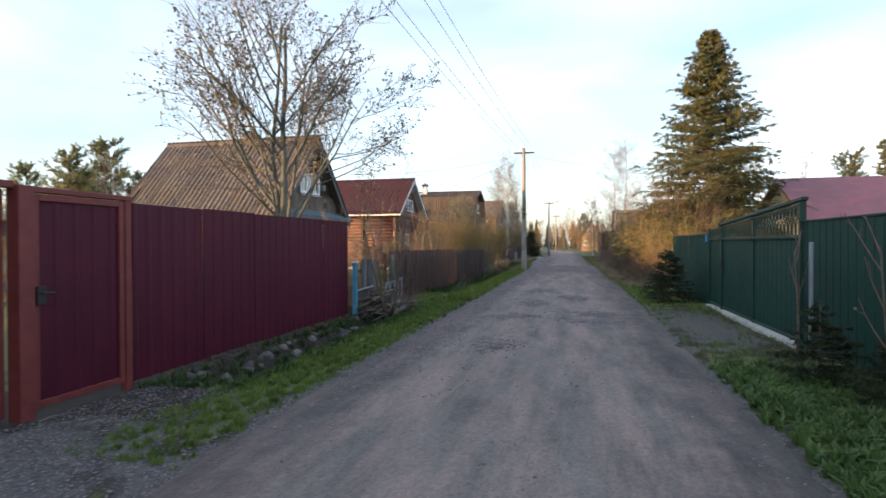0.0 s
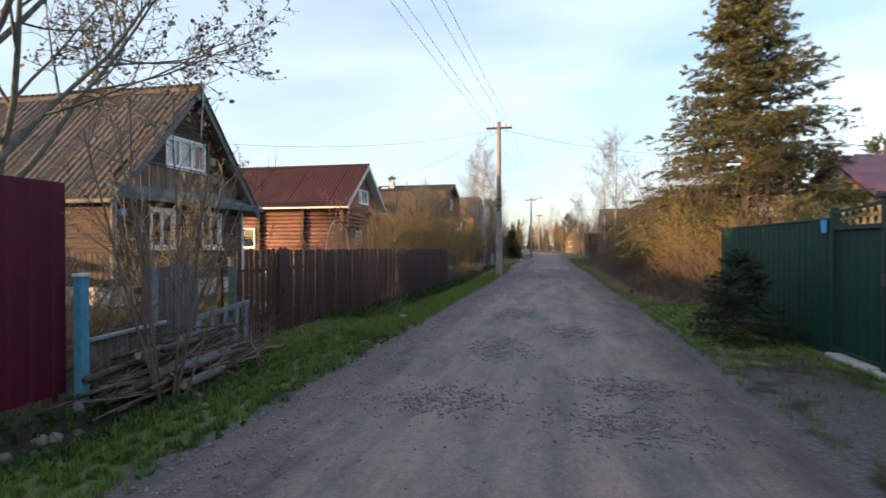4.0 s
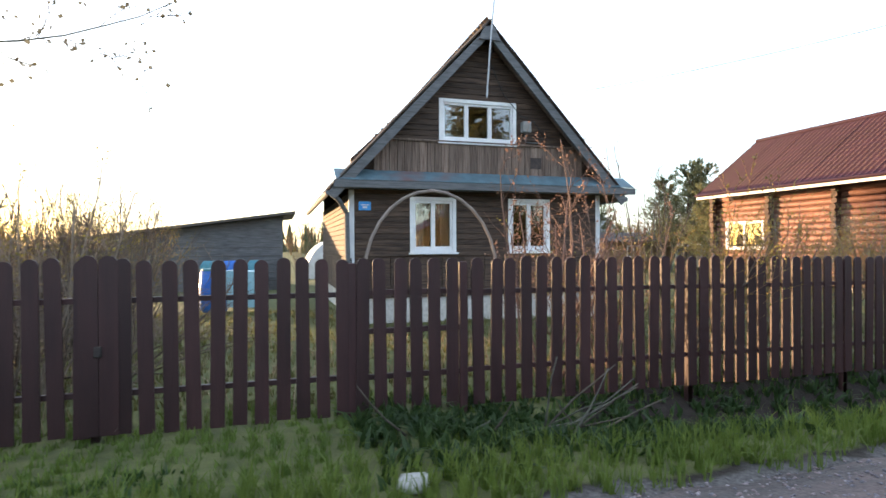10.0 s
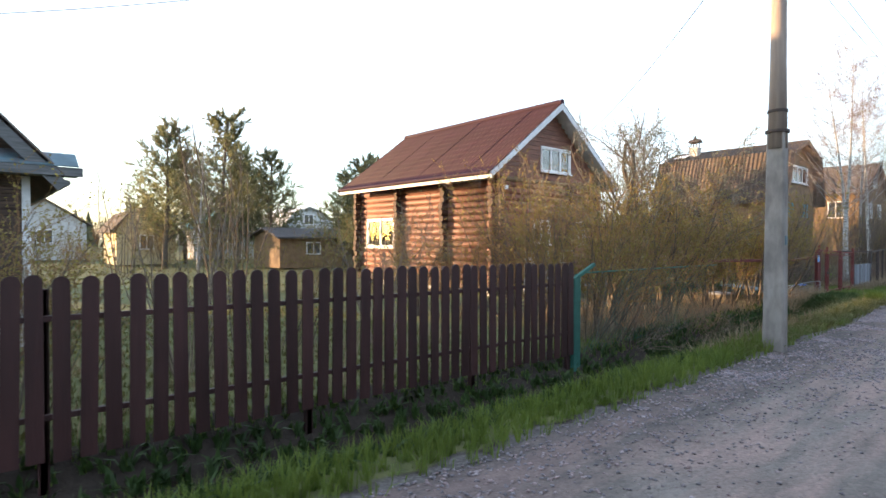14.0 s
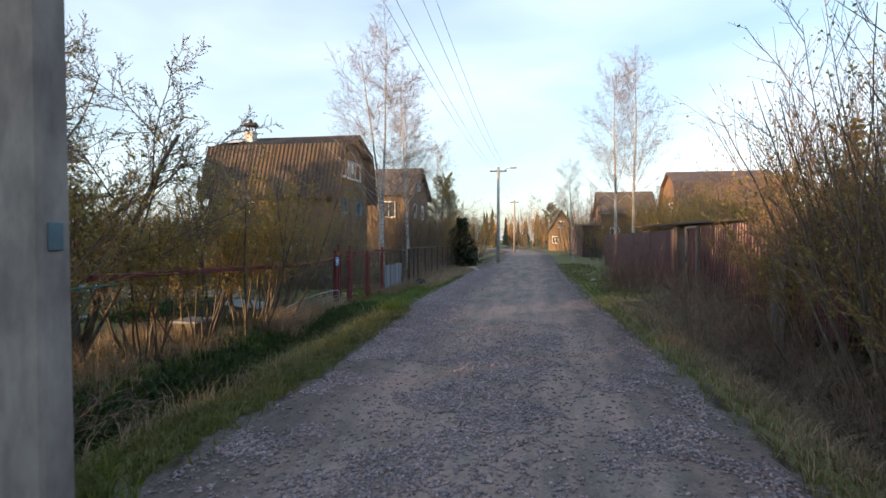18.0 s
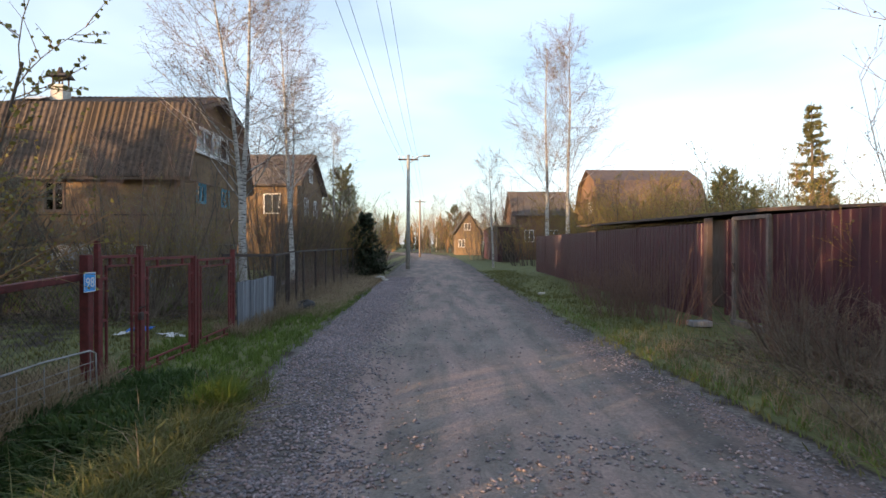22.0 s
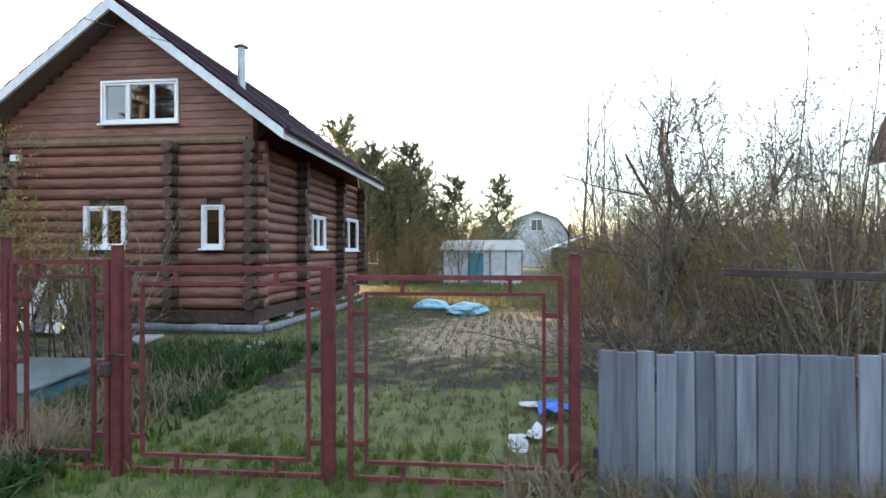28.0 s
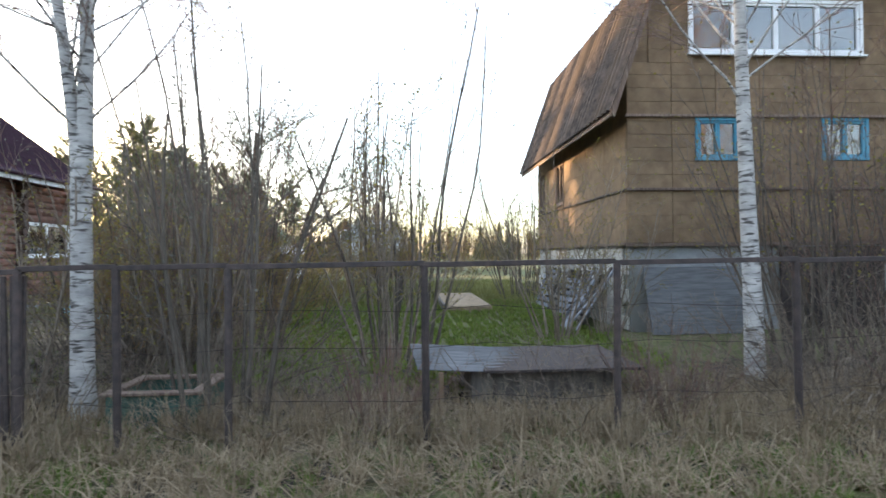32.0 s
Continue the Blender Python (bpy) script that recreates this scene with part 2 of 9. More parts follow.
def pane_material(name, tone, gloss):
    ma = bpy.data.materials.new(name)
    ma.use_nodes = True
    nt = ma.node_tree
    nt.nodes.clear()
    out = nt.nodes.new("ShaderNodeOutputMaterial")
    clear, shine, mix, fr = (nt.nodes.new(k) for k in ("ShaderNodeBsdfTransparent", "ShaderNodeBsdfGlossy", "ShaderNodeMixShader", "ShaderNodeFresnel"))
    clear.inputs[0].default_value = (*tone, 1)
    shine.inputs["Roughness"].default_value = 0.02
    fr.inputs["IOR"].default_value = gloss
    nt.links.new(fr.outputs[0], mix.inputs[0])
    nt.links.new(clear.outputs[0], mix.inputs[1])
    nt.links.new(shine.outputs[0], mix.inputs[2])
    nt.links.new(mix.outputs[0], out.inputs[0])
    return ma


def leaf_material(name, dark, light, through_light=0.3, rough=0.6):
    ma = material(name, dark, light, rough, 3.0, bump=0.0, rand=0.15, shade=0.2)
    nt = ma.node_tree
    b = nt.nodes["Principled BSDF"]
    tr, mix, out = nt.nodes.new("ShaderNodeBsdfTranslucent"), nt.nodes.new("ShaderNodeMixShader"), nt.nodes["Material Output"]
    nt.links.new(b.inputs["Base Color"].links[0].from_socket, tr.inputs[0])
    mix.inputs[0].default_value = through_light
    nt.links.new(b.outputs[0], mix.inputs[1])
    nt.links.new(tr.outputs[0], mix.inputs[2])
    nt.links.new(mix.outputs[0], out.inputs[0])
    return ma


MAROON = material("maroon_sheet", (0.064, 0.0045, 0.016), (0.08, 0.006, 0.02), 0.55, 3, bump=0.05, rand=0.05, spec=0.25)
REDFRAME = material("red_oxide_paint", (0.14, 0.024, 0.022), (0.19, 0.038, 0.034), 0.55, 9, bump=0.15)
RUSTRED = material("rusty_red_paint", (0.09, 0.022, 0.02), (0.19, 0.04, 0.04), 0.75, 14, bump=0.4, rand=0.2)
GREENSHEET = material("green_sheet", (0.0032, 0.031, 0.0235), (0.0042, 0.038, 0.029), 0.58, 3, bump=0.05, rand=0.04, spec=0.25)
GREENPAINT = material("green_paint", (0.004, 0.024, 0.019), (0.006, 0.034, 0.026), 0.5, 8, bump=0.1)
PICKET = material("dark_brown_picket_paint", (0.027, 0.011, 0.012), (0.048, 0.019, 0.019), 0.55, 9, (1, 1, 0.12), bump=0.3, rand=0.22)
GREYBOARD = material("weathered_grey_board", (0.115, 0.127, 0.152), (0.235, 0.252, 0.285), 0.85, 16, (1, 1, 0.08), bump=0.5, rand=0.22)
OLDBOARD = material("old_dark_board", (0.06, 0.052, 0.045), (0.14, 0.125, 0.11), 0.9, 16, (1, 1, 0.1), bump=0.5, rand=0.3)
BLUEPAINT = material("flaking_blue_paint", (0.04, 0.2, 0.31), (0.09, 0.3, 0.42), 0.7, 12, bump=0.3, tint=(0.14, 0.3, 0.38))
CONCRETE = material("concrete", (0.30, 0.29, 0.27), (0.45, 0.44, 0.41), 0.9, 8, bump=0.4)
POLECONCRETE = material("stained_pole_concrete", (0.17, 0.155, 0.15), (0.33, 0.31, 0.29), 0.9, 5, (1, 1, 0.4), bump=0.5, big=1.5, shade=0.4)
POLEWOOD = material("pole_timber", (0.19, 0.155, 0.135), (0.32, 0.26, 0.225), 0.85, 12, (1, 1, 0.06), bump=0.4)
LOGSTAIN = material("stained_log", (0.13, 0.055, 0.042), (0.255, 0.12, 0.084), 0.6, 7, (0.4, 0.4, 3), bump=0.35, rand=0.18)
LOGEND = material("log_end", (0.05, 0.03, 0.025), (0.11, 0.07, 0.055), 0.8, 12, bump=0.4, rand=0.2)
SIDING = material("dark_weathered_siding", (0.026, 0.017, 0.014), (0.11, 0.072, 0.052), 0.8, 10, (0.25, 0.25, 5), bump=0.4, rand=0.28)
VBOARD = material("bare_grey_brown_board", (0.10, 0.065, 0.05), (0.24, 0.18, 0.145), 0.85, 12, (3, 3, 0.2), bump=0.4, rand=0.25)
SLATE = material("old_corrugated_sheet", (0.072, 0.06, 0.055), (0.158, 0.132, 0.12), 0.92, 7, bump=0.35, rand=0.12, tint=(0.12, 0.095, 0.075), spec=0.2)
BROWNSLATE = material("brown_stained_corrugated_sheet", (0.05, 0.039, 0.034), (0.125, 0.098, 0.083), 0.92, 7, bump=0.35, rand=0.14, tint=(0.085, 0.062, 0.045), spec=0.2)
METALTILE = material("maroon_metal_tile", (0.026, 0.0098, 0.019), (0.037, 0.014, 0.027), 0.65, 4, bump=0.05, spec=0.15)
WHITE = material("white_window_paint", (0.72, 0.73, 0.75), (0.82, 0.82, 0.83), 0.5, 10, bump=0.1)
PALEBLUE = material("pale_trim", (0.55, 0.57, 0.6), (0.7, 0.71, 0.73), 0.6, 8, bump=0.1)
GREYTRIM = material("grey_fascia_board", (0.09, 0.095, 0.1), (0.17, 0.175, 0.185), 0.8, 10, (0.3, 0.3, 3), bump=0.3)
BLUEROOF = material("worn_blue_roof_tin", (0.07, 0.12, 0.15), (0.12, 0.2, 0.24), 0.6, 5, bump=0.15, tint=(0.15, 0.07, 0.06))
BRICKOLD = material("sooty_brick", (0.09, 0.06, 0.05), (0.2, 0.14, 0.115), 0.9, 12, bump=0.5)
BRICKWHITE = material("whitewashed_brick", (0.42, 0.4, 0.37), (0.6, 0.58, 0.54), 0.9, 12, bump=0.5, rand=0.1)
PLASTER = material("grey_plaster", (0.24, 0.25, 0.26), (0.36, 0.37, 0.38), 0.9, 5, bump=0.4, tint=(0.2, 0.2, 0.19))
FIBRE = material("brown_fibreboard", (0.15, 0.098, 0.058), (0.235, 0.162, 0.098), 0.85, 5, bump=0.3, rand=0.1)
CURTAIN = material("curtain_cloth", (0.45, 0.4, 0.34), (0.62, 0.57, 0.5), 0.9, 20, (6, 6, 0.3), bump=0.4)
GLASS = pane_material("window_glass", (0.75, 0.8, 0.82), 2.5)
BARK = material("dark_bark", (0.065, 0.054, 0.044), (0.15, 0.125, 0.1), 0.9, 18, (1, 1, 0.3), bump=0.6)
BARKGREY = material("grey_mossy_bark", (0.075, 0.072, 0.06), (0.16, 0.155, 0.125), 0.9, 14, (1, 1, 0.4), bump=0.6)
TWIG = material("bare_twig", (0.085, 0.064, 0.052), (0.165, 0.125, 0.1), 0.8, 10, bump=0.0)
TWIGPALE = material("pale_beige_twig", (0.135, 0.107, 0.085), (0.265, 0.215, 0.165), 0.85, 10, bump=0.0)
TWIGORANGE = material("orange_brown_twig", (0.175, 0.1, 0.048), (0.3, 0.18, 0.085), 0.75, 10, bump=0.0)
TWIGRED = material("reddish_twig", (0.125, 0.075, 0.06), (0.22, 0.135, 0.105), 0.7, 10, bump=0.0)
BIRCHTWIG = material("birch_twig", (0.12, 0.075, 0.065), (0.2, 0.13, 0.11), 0.75, 10, bump=0.0)
BUD = leaf_material("opening_buds", (0.16, 0.14, 0.035), (0.3, 0.25, 0.06))
BUDCORAL = leaf_material("coral_buds", (0.25, 0.13, 0.085), (0.35, 0.2, 0.13))
BUDSILVER = leaf_material("silver_green_leaf_buds", (0.15, 0.165, 0.11), (0.27, 0.28, 0.2))
BUDGREY = leaf_material("grey_buds", (0.09, 0.09, 0.07), (0.17, 0.17, 0.13))
NEEDLE = leaf_material("spruce_needles", (0.055, 0.06, 0.022), (0.12, 0.112, 0.038), 0.25)
NEEDLEPINE = leaf_material("pine_needles", (0.15, 0.16, 0.085), (0.235, 0.24, 0.125), 0.6)
NEEDLEDARK = leaf_material("dark_spruce_needles", (0.016, 0.027, 0.013), (0.04, 0.052, 0.022), 0.15)
YARDGRASS = leaf_material("rough_olive_grass", (0.105, 0.112, 0.036), (0.2, 0.195, 0.07), 0.35)
GRASS = leaf_material("spring_grass", (0.078, 0.128, 0.024), (0.168, 0.235, 0.05), 0.35)
HERB = leaf_material("low_green_herbs", (0.024, 0.052, 0.014), (0.058, 0.102, 0.027), 0.3)
VERGEHERB = leaf_material("fresh_verge_herbs", (0.052, 0.1, 0.028), (0.115, 0.18, 0.055), 0.3)
LAWNGRASS = leaf_material("bright_lawn_grass", (0.1, 0.155, 0.026), (0.19, 0.25, 0.05), 0.4)
STRAW = leaf_material("dead_straw", (0.2, 0.15, 0.095), (0.38, 0.3, 0.2), 0.3)
STONE = material("field_stone", (0.032, 0.028, 0.026), (0.1, 0.09, 0.083), 0.85, 7, bump=0.5, rand=0.3)
RUBBER = material("tyre_rubber", (0.012, 0.012, 0.014), (0.025, 0.025, 0.027), 0.75, 20, bump=0.3)
STEEL = material("grey_galvanised_wire", (0.3, 0.31, 0.33), (0.45, 0.46, 0.48), 0.5, 10, bump=0.1, metal=0.6)
DARKSTEEL = material("dark_rusty_steel", (0.03, 0.025, 0.024), (0.075, 0.055, 0.05), 0.8, 14, bump=0.3, rand=0.2)
CABLE = material("black_cable", (0.02, 0.02, 0.02), (0.03, 0.03, 0.03), 0.6, 10, bump=0.0)
SIGNBLUE = material("blue_sign_enamel", (0.04, 0.29, 0.7), (0.06, 0.34, 0.76), 0.4, 6, bump=0.0, shade=0.1)

# ---- ground and road ----
def lerp(y, ys, vs):
    return np.interp(y, ys, vs)


def road_left(y):
    return lerp(y, [-20, 33, 40, 47, 70, 95, 112, 130, 150, 260], [-2.05, -2.1, -2.65, -2.75, -3.0, -3.1, -6.0, -14.0, -26.0, -96.0])


def road_right(y):
    return lerp(y, [-20, 17, 34, 42, 60, 95, 112, 130, 150, 260], [2.1, 1.98, 1.8, 1.45, 1.4, 1.2, -1.6, -9.2, -20.8, -90.0])


def wob(x, y, s, k=0.0):
    """A smooth wobble of about -1 to 1, in waves some s metres long."""
    x, y = np.asarray(x, float) / s, np.asarray(y, float) / s
    return 0.5 * np.sin(2.1 * x + 1.3 * y + k) * np.cos(1.7 * y - 0.6 * x + 2 * k) + 0.3 * np.sin(4.3 * x - 3.1 * y + 3 * k) + 0.2 * np.sin(7.7 * y + 5.9 * x + k)


def bell(d, w):
    return np.exp(-((d / w) ** 2))


def ground_z(x, y):
    x, y = np.asarray(x, float), np.asarray(y, float)
    z = 0.03 * wob(x, y, 2.2) + 0.012 * wob(x, y, 0.5, 1)
    left = np.clip((y - 16) / 4, 0, 1) * np.clip((37.0 - y) / 2, 0, 1)
    z = z - 0.6 * left * bell(x + 3.5, 0.5)
    z = z - 0.10 * np.clip((y - 18) / 6, 0, 1) * np.clip((38 - y) / 4, 0, 1) * np.clip((-3.2 - x) / 1, 0, 1)
    right = np.clip((y - 19) / 4, 0, 1) * np.clip((37.6 - y) / 2, 0, 1)
    z = z - 0.72 * right * bell(x - 3.35, 0.62)
    z = z - 0.25 * np.clip((y - 47) / 3, 0, 1) * np.clip((57 - y) / 3, 0, 1) * bell(x - 2.4, 0.5)
    z = z - 0.24 * np.clip((10.2 - y) / 0.8, 0, 1) * np.clip((y - 4.3) / 1, 0, 1) * bell(x + 3.45, 0.33)
    # the road bed lies below the road sheet
    on = np.clip((x - road_left(y)) / 0.25, 0, 1) * np.clip((road_right(y) - x) / 0.25, 0, 1)
    z = z * (1 - on) - 0.05 * on
    far = np.clip((np.hypot(x, y - 25) - 60) / 80, 0, 1)
    return z * (1 - far)


def height(x, y):
    return float(ground_z(x, y))


def grid_mesh(name, xs, ys, zf, mat):
    X, Y = np.meshgrid(xs, ys)
    Z = zf(X, Y)
    nx, ny = len(xs), len(ys)
    co = np.stack([X, Y, Z], -1).reshape(-1, 3)
    i = np.arange((ny - 1) * (nx - 1))
    r, c = i // (nx - 1), i % (nx - 1)
    a = r * nx + c
    fs = np.stack([a, a + 1, a + nx + 1, a + nx], -1)
    return quick_mesh(name, co, fs, mat, True)


def quick_mesh(name, co, fs, mat, smooth=False):
    me = bpy.data.meshes.new(name)
    co, fs = np.asarray(co, np.float32), np.asarray(fs, np.int32)
    k = fs.shape[1]
    me.vertices.add(len(co))
    me.vertices.foreach_set("co", co.ravel())
    me.loops.add(fs.size)
    me.loops.foreach_set("vertex_index", fs.ravel())
    me.polygons.add(len(fs))
    me.polygons.foreach_set("loop_start", np.arange(len(fs), dtype=np.int32) * k)
    if smooth:
        me.polygons.foreach_set("use_smooth", np.ones(len(fs), bool))
    me.materials.append(mat)
    me.update(calc_edges=True)
    me.validate()
    return me


def ground_material():
    ma = material("soil_and_turf", (0.07, 0.082, 0.029), (0.138, 0.144, 0.054), 0.95, 5, bump=0.7, fine=40, shade=0.3, depth=0.03)
    nt = ma.node_tree
    b = nt.nodes["Principled BSDF"]
    src = b.inputs["Base Color"].links[0].from_socket
    at_ = nt.nodes.new("ShaderNodeAttribute")
    at_.attribute_name = "bare"
    nz = nt.nodes.new("ShaderNodeTexNoise")
    nz.inputs["Scale"].default_value, nz.inputs["Detail"].default_value = 2.4, 6
    geo = nt.nodes.new("ShaderNodeNewGeometry")
    nt.links.new(geo.outputs["Position"], nz.inputs["Vector"])
    ad = nt.nodes.new("ShaderNodeMath")
    ad.operation = "ADD"
    nt.links.new(at_.outputs["Fac"], ad.inputs[0])
    nt.links.new(nz.outputs["Fac"], ad.inputs[1])
    rp = nt.nodes.new("ShaderNodeValToRGB")
    rp.color_ramp.elements[0].position, rp.color_ramp.elements[1].position = 0.86, 1.02
    nt.links.new(ad.outputs[0], rp.inputs[0])
    soil = nt.nodes.new("ShaderNodeValToRGB")
    soil.color_ramp.elements[0].color, soil.color_ramp.elements[1].color = (0.011, 0.008, 0.0065, 1), (0.046, 0.034, 0.026, 1)
    n2 = nt.nodes.new("ShaderNodeTexNoise")
    n2.inputs["Scale"].default_value, n2.inputs["Detail"].default_value = 14, 8
    nt.links.new(geo.outputs["Position"], n2.inputs["Vector"])
    nt.links.new(n2.outputs["Fac"], soil.inputs[0])
    mx = nt.nodes.new("ShaderNodeMix")
    mx.data_type = "RGBA"
    nt.links.new(rp.outputs[0], mx.inputs[0])
    nt.links.new(src, mx.inputs[6])
    nt.links.new(soil.outputs[0], mx.inputs[7])
    col = mx.outputs[2]
    # crushed road grit spilled past the lane's edge, and sandy earth in the yard
    for name, low, high, dark, light, grain in (("grit", 0.84, 1.0, (0.05, 0.045, 0.043, 1), (0.15, 0.138, 0.133, 1), 30), ("sand", 0.8, 1.1, (0.17, 0.125, 0.08, 1), (0.36, 0.275, 0.185, 1), 11)):
        a, n3, ad3, r3, c3, m3 = (nt.nodes.new(k) for k in ("ShaderNodeAttribute", "ShaderNodeTexNoise", "ShaderNodeMath", "ShaderNodeValToRGB", "ShaderNodeValToRGB", "ShaderNodeMix"))
        a.attribute_name = name
        n3.inputs["Scale"].default_value, n3.inputs["Detail"].default_value = grain, 5
        n3.inputs["Roughness"].default_value = 0.7
        nt.links.new(geo.outputs["Position"], n3.inputs["Vector"])
        nt.links.new(a.outputs["Fac"], ad3.inputs[0])
        nt.links.new(nz.outputs["Fac"], ad3.inputs[1])
        r3.color_ramp.elements[0].position, r3.color_ramp.elements[1].position = low, high
        nt.links.new(ad3.outputs[0], r3.inputs[0])
        c3.color_ramp.elements[0].position, c3.color_ramp.elements[1].position = 0.35, 0.65
        c3.color_ramp.elements[0].color, c3.color_ramp.elements[1].color = dark, light
        nt.links.new(n3.outputs["Fac"], c3.inputs[0])
        m3.data_type = "RGBA"
        nt.links.new(r3.outputs[0], m3.inputs[0])
        nt.links.new(col, m3.inputs[6])
        nt.links.new(c3.outputs[0], m3.inputs[7])
        col = m3.outputs[2]
    nt.links.new(col, b.inputs["Base Color"])
    return ma


def grit_at(x, y):
    """How much road grit lies on the ground: most at the lane's edges, none half a metre off."""
    l, r = road_left(y), road_right(y)
    out = np.maximum(l - x, x - r) + 0.16 * wob(x, y, 0.5, 3)
    return np.maximum(np.maximum(np.clip(0.66 - out / 0.5, 0, 0.62), 0.7 * bell(x + 3.1, 1.2) * bell(y - 2.0, 1.7)), 0.72 * bell(x - 2.75, 0.9) * bell(y - 10.0, 3.2))


def sand_at(x, y):
    """Worn sandy earth of the gated yard."""
    return 0.68 * bell(x + 9.6, 2.4) * bell(y - 41.0, 1.9) + 0.4 * bell(x + 12.5, 2.0) * bell(y - 41.5, 1.2)


def bare_at(x, y):
    """How bare of grass the ground is, 0 to 1."""
    x, y = np.asarray(x, float), np.asarray(y, float)
    d = 0.1 + 0 * x
    d = np.maximum(d, 0.95 * bell(np.minimum(x + 3.2, 0), 2.6) * bell(np.maximum(x + 3.2, 0), 0.42) * np.clip((12.5 - y) / 1.5, 0, 1))          # spoil below the maroon fence and the brush
    d = np.maximum(d, 0.9 * bell(x + 3.2, 1.3) * bell(y - 2.2, 1.7))                        # gravelly entry
    d = np.maximum(d, 0.95 * bell(x - 2.75, 1.0) * bell(y - 10.0, 3.6))                      # drive at the green gate
    d = np.maximum(d, 0.75 * bell(x + 9.4, 2.4) * bell(y - 42.2, 1.5))                         # worn earth in the yard
    d = np.maximum(d, 0.5 * np.clip((-4.6 - x) / 2, 0, 1) * np.clip((x + 20) / 4, 0, 1) * np.clip((y - 37) / 1.5, 0, 1) * np.clip((46 - y) / 2, 0, 1))
    d = np.maximum(d, 0.9 * bell(x + 3.75, 0.75) * np.clip((y - 16.5) / 2, 0, 1) * np.clip((36.5 - y) / 2, 0, 1))   # dark floor of the ditch
    d = np.maximum(d, 0.5 * bell(x + 3.6, 0.8) * np.clip((y - 43.5) / 2, 0, 1))
    d = np.maximum(d, 0.62 * bell(x + 5.6, 1.3) * np.clip((y - 42) / 2, 0, 1))
    d = np.maximum(d, 0.5 * np.clip((y - 18) / 4, 0, 1) * np.clip((41 - y) / 3, 0, 1) * np.clip((x - 2.6) / 1, 0, 1) * np.clip((8 - x) / 2, 0, 1))
    d = np.maximum(d, 0.45 * np.clip((y - 27) / 3, 0, 1) * np.clip((37 - y) / 2, 0, 1) * np.clip((-3.2 - x) / 1, 0, 1) * np.clip((x + 12) / 3, 0, 1))
    d = np.maximum(d, 0.9 * np.clip((x - road_left(y) + 0.3) / 0.3, 0, 1) * np.clip((road_right(y) + 0.3 - x) / 0.3, 0, 1))
    return d


def spread(inner, outer, step, grow=1.35):
    """Grid lines: evenly spaced inside, ever wider apart out to the horizon."""
    a = list(np.arange(inner[0], inner[1] + step / 2, step))
    s, p = step, a[-1]
    while p < outer:
        s *= grow
        p += s
        a.append(p)
    s, p = step, a[0]
    while p > -outer:
        s *= grow
        p -= s
        a.insert(0, p)
    return np.array(a)


GROUNDMAT = ground_material()
gm = grid_mesh("ground", spread((-8, 7), 2500, 0.16), spread((-3, 60), 2500, 0.2), ground_z, GROUNDMAT)
co = np.zeros(len(gm.vertices) * 3)
gm.vertices.foreach_get("co", co)
co = co.reshape(-1, 3)
for _name, _at in (("bare", bare_at), ("grit", grit_at), ("sand", sand_at)):
    gm.attributes.new(_name, "FLOAT", "POINT").data.foreach_set("value", np.asarray(_at(co[:, 0], co[:, 1]), np.float32))
ground = tagged(new("ground", gm), "turf and bare earth beside a village lane", "ground", kind="structure")


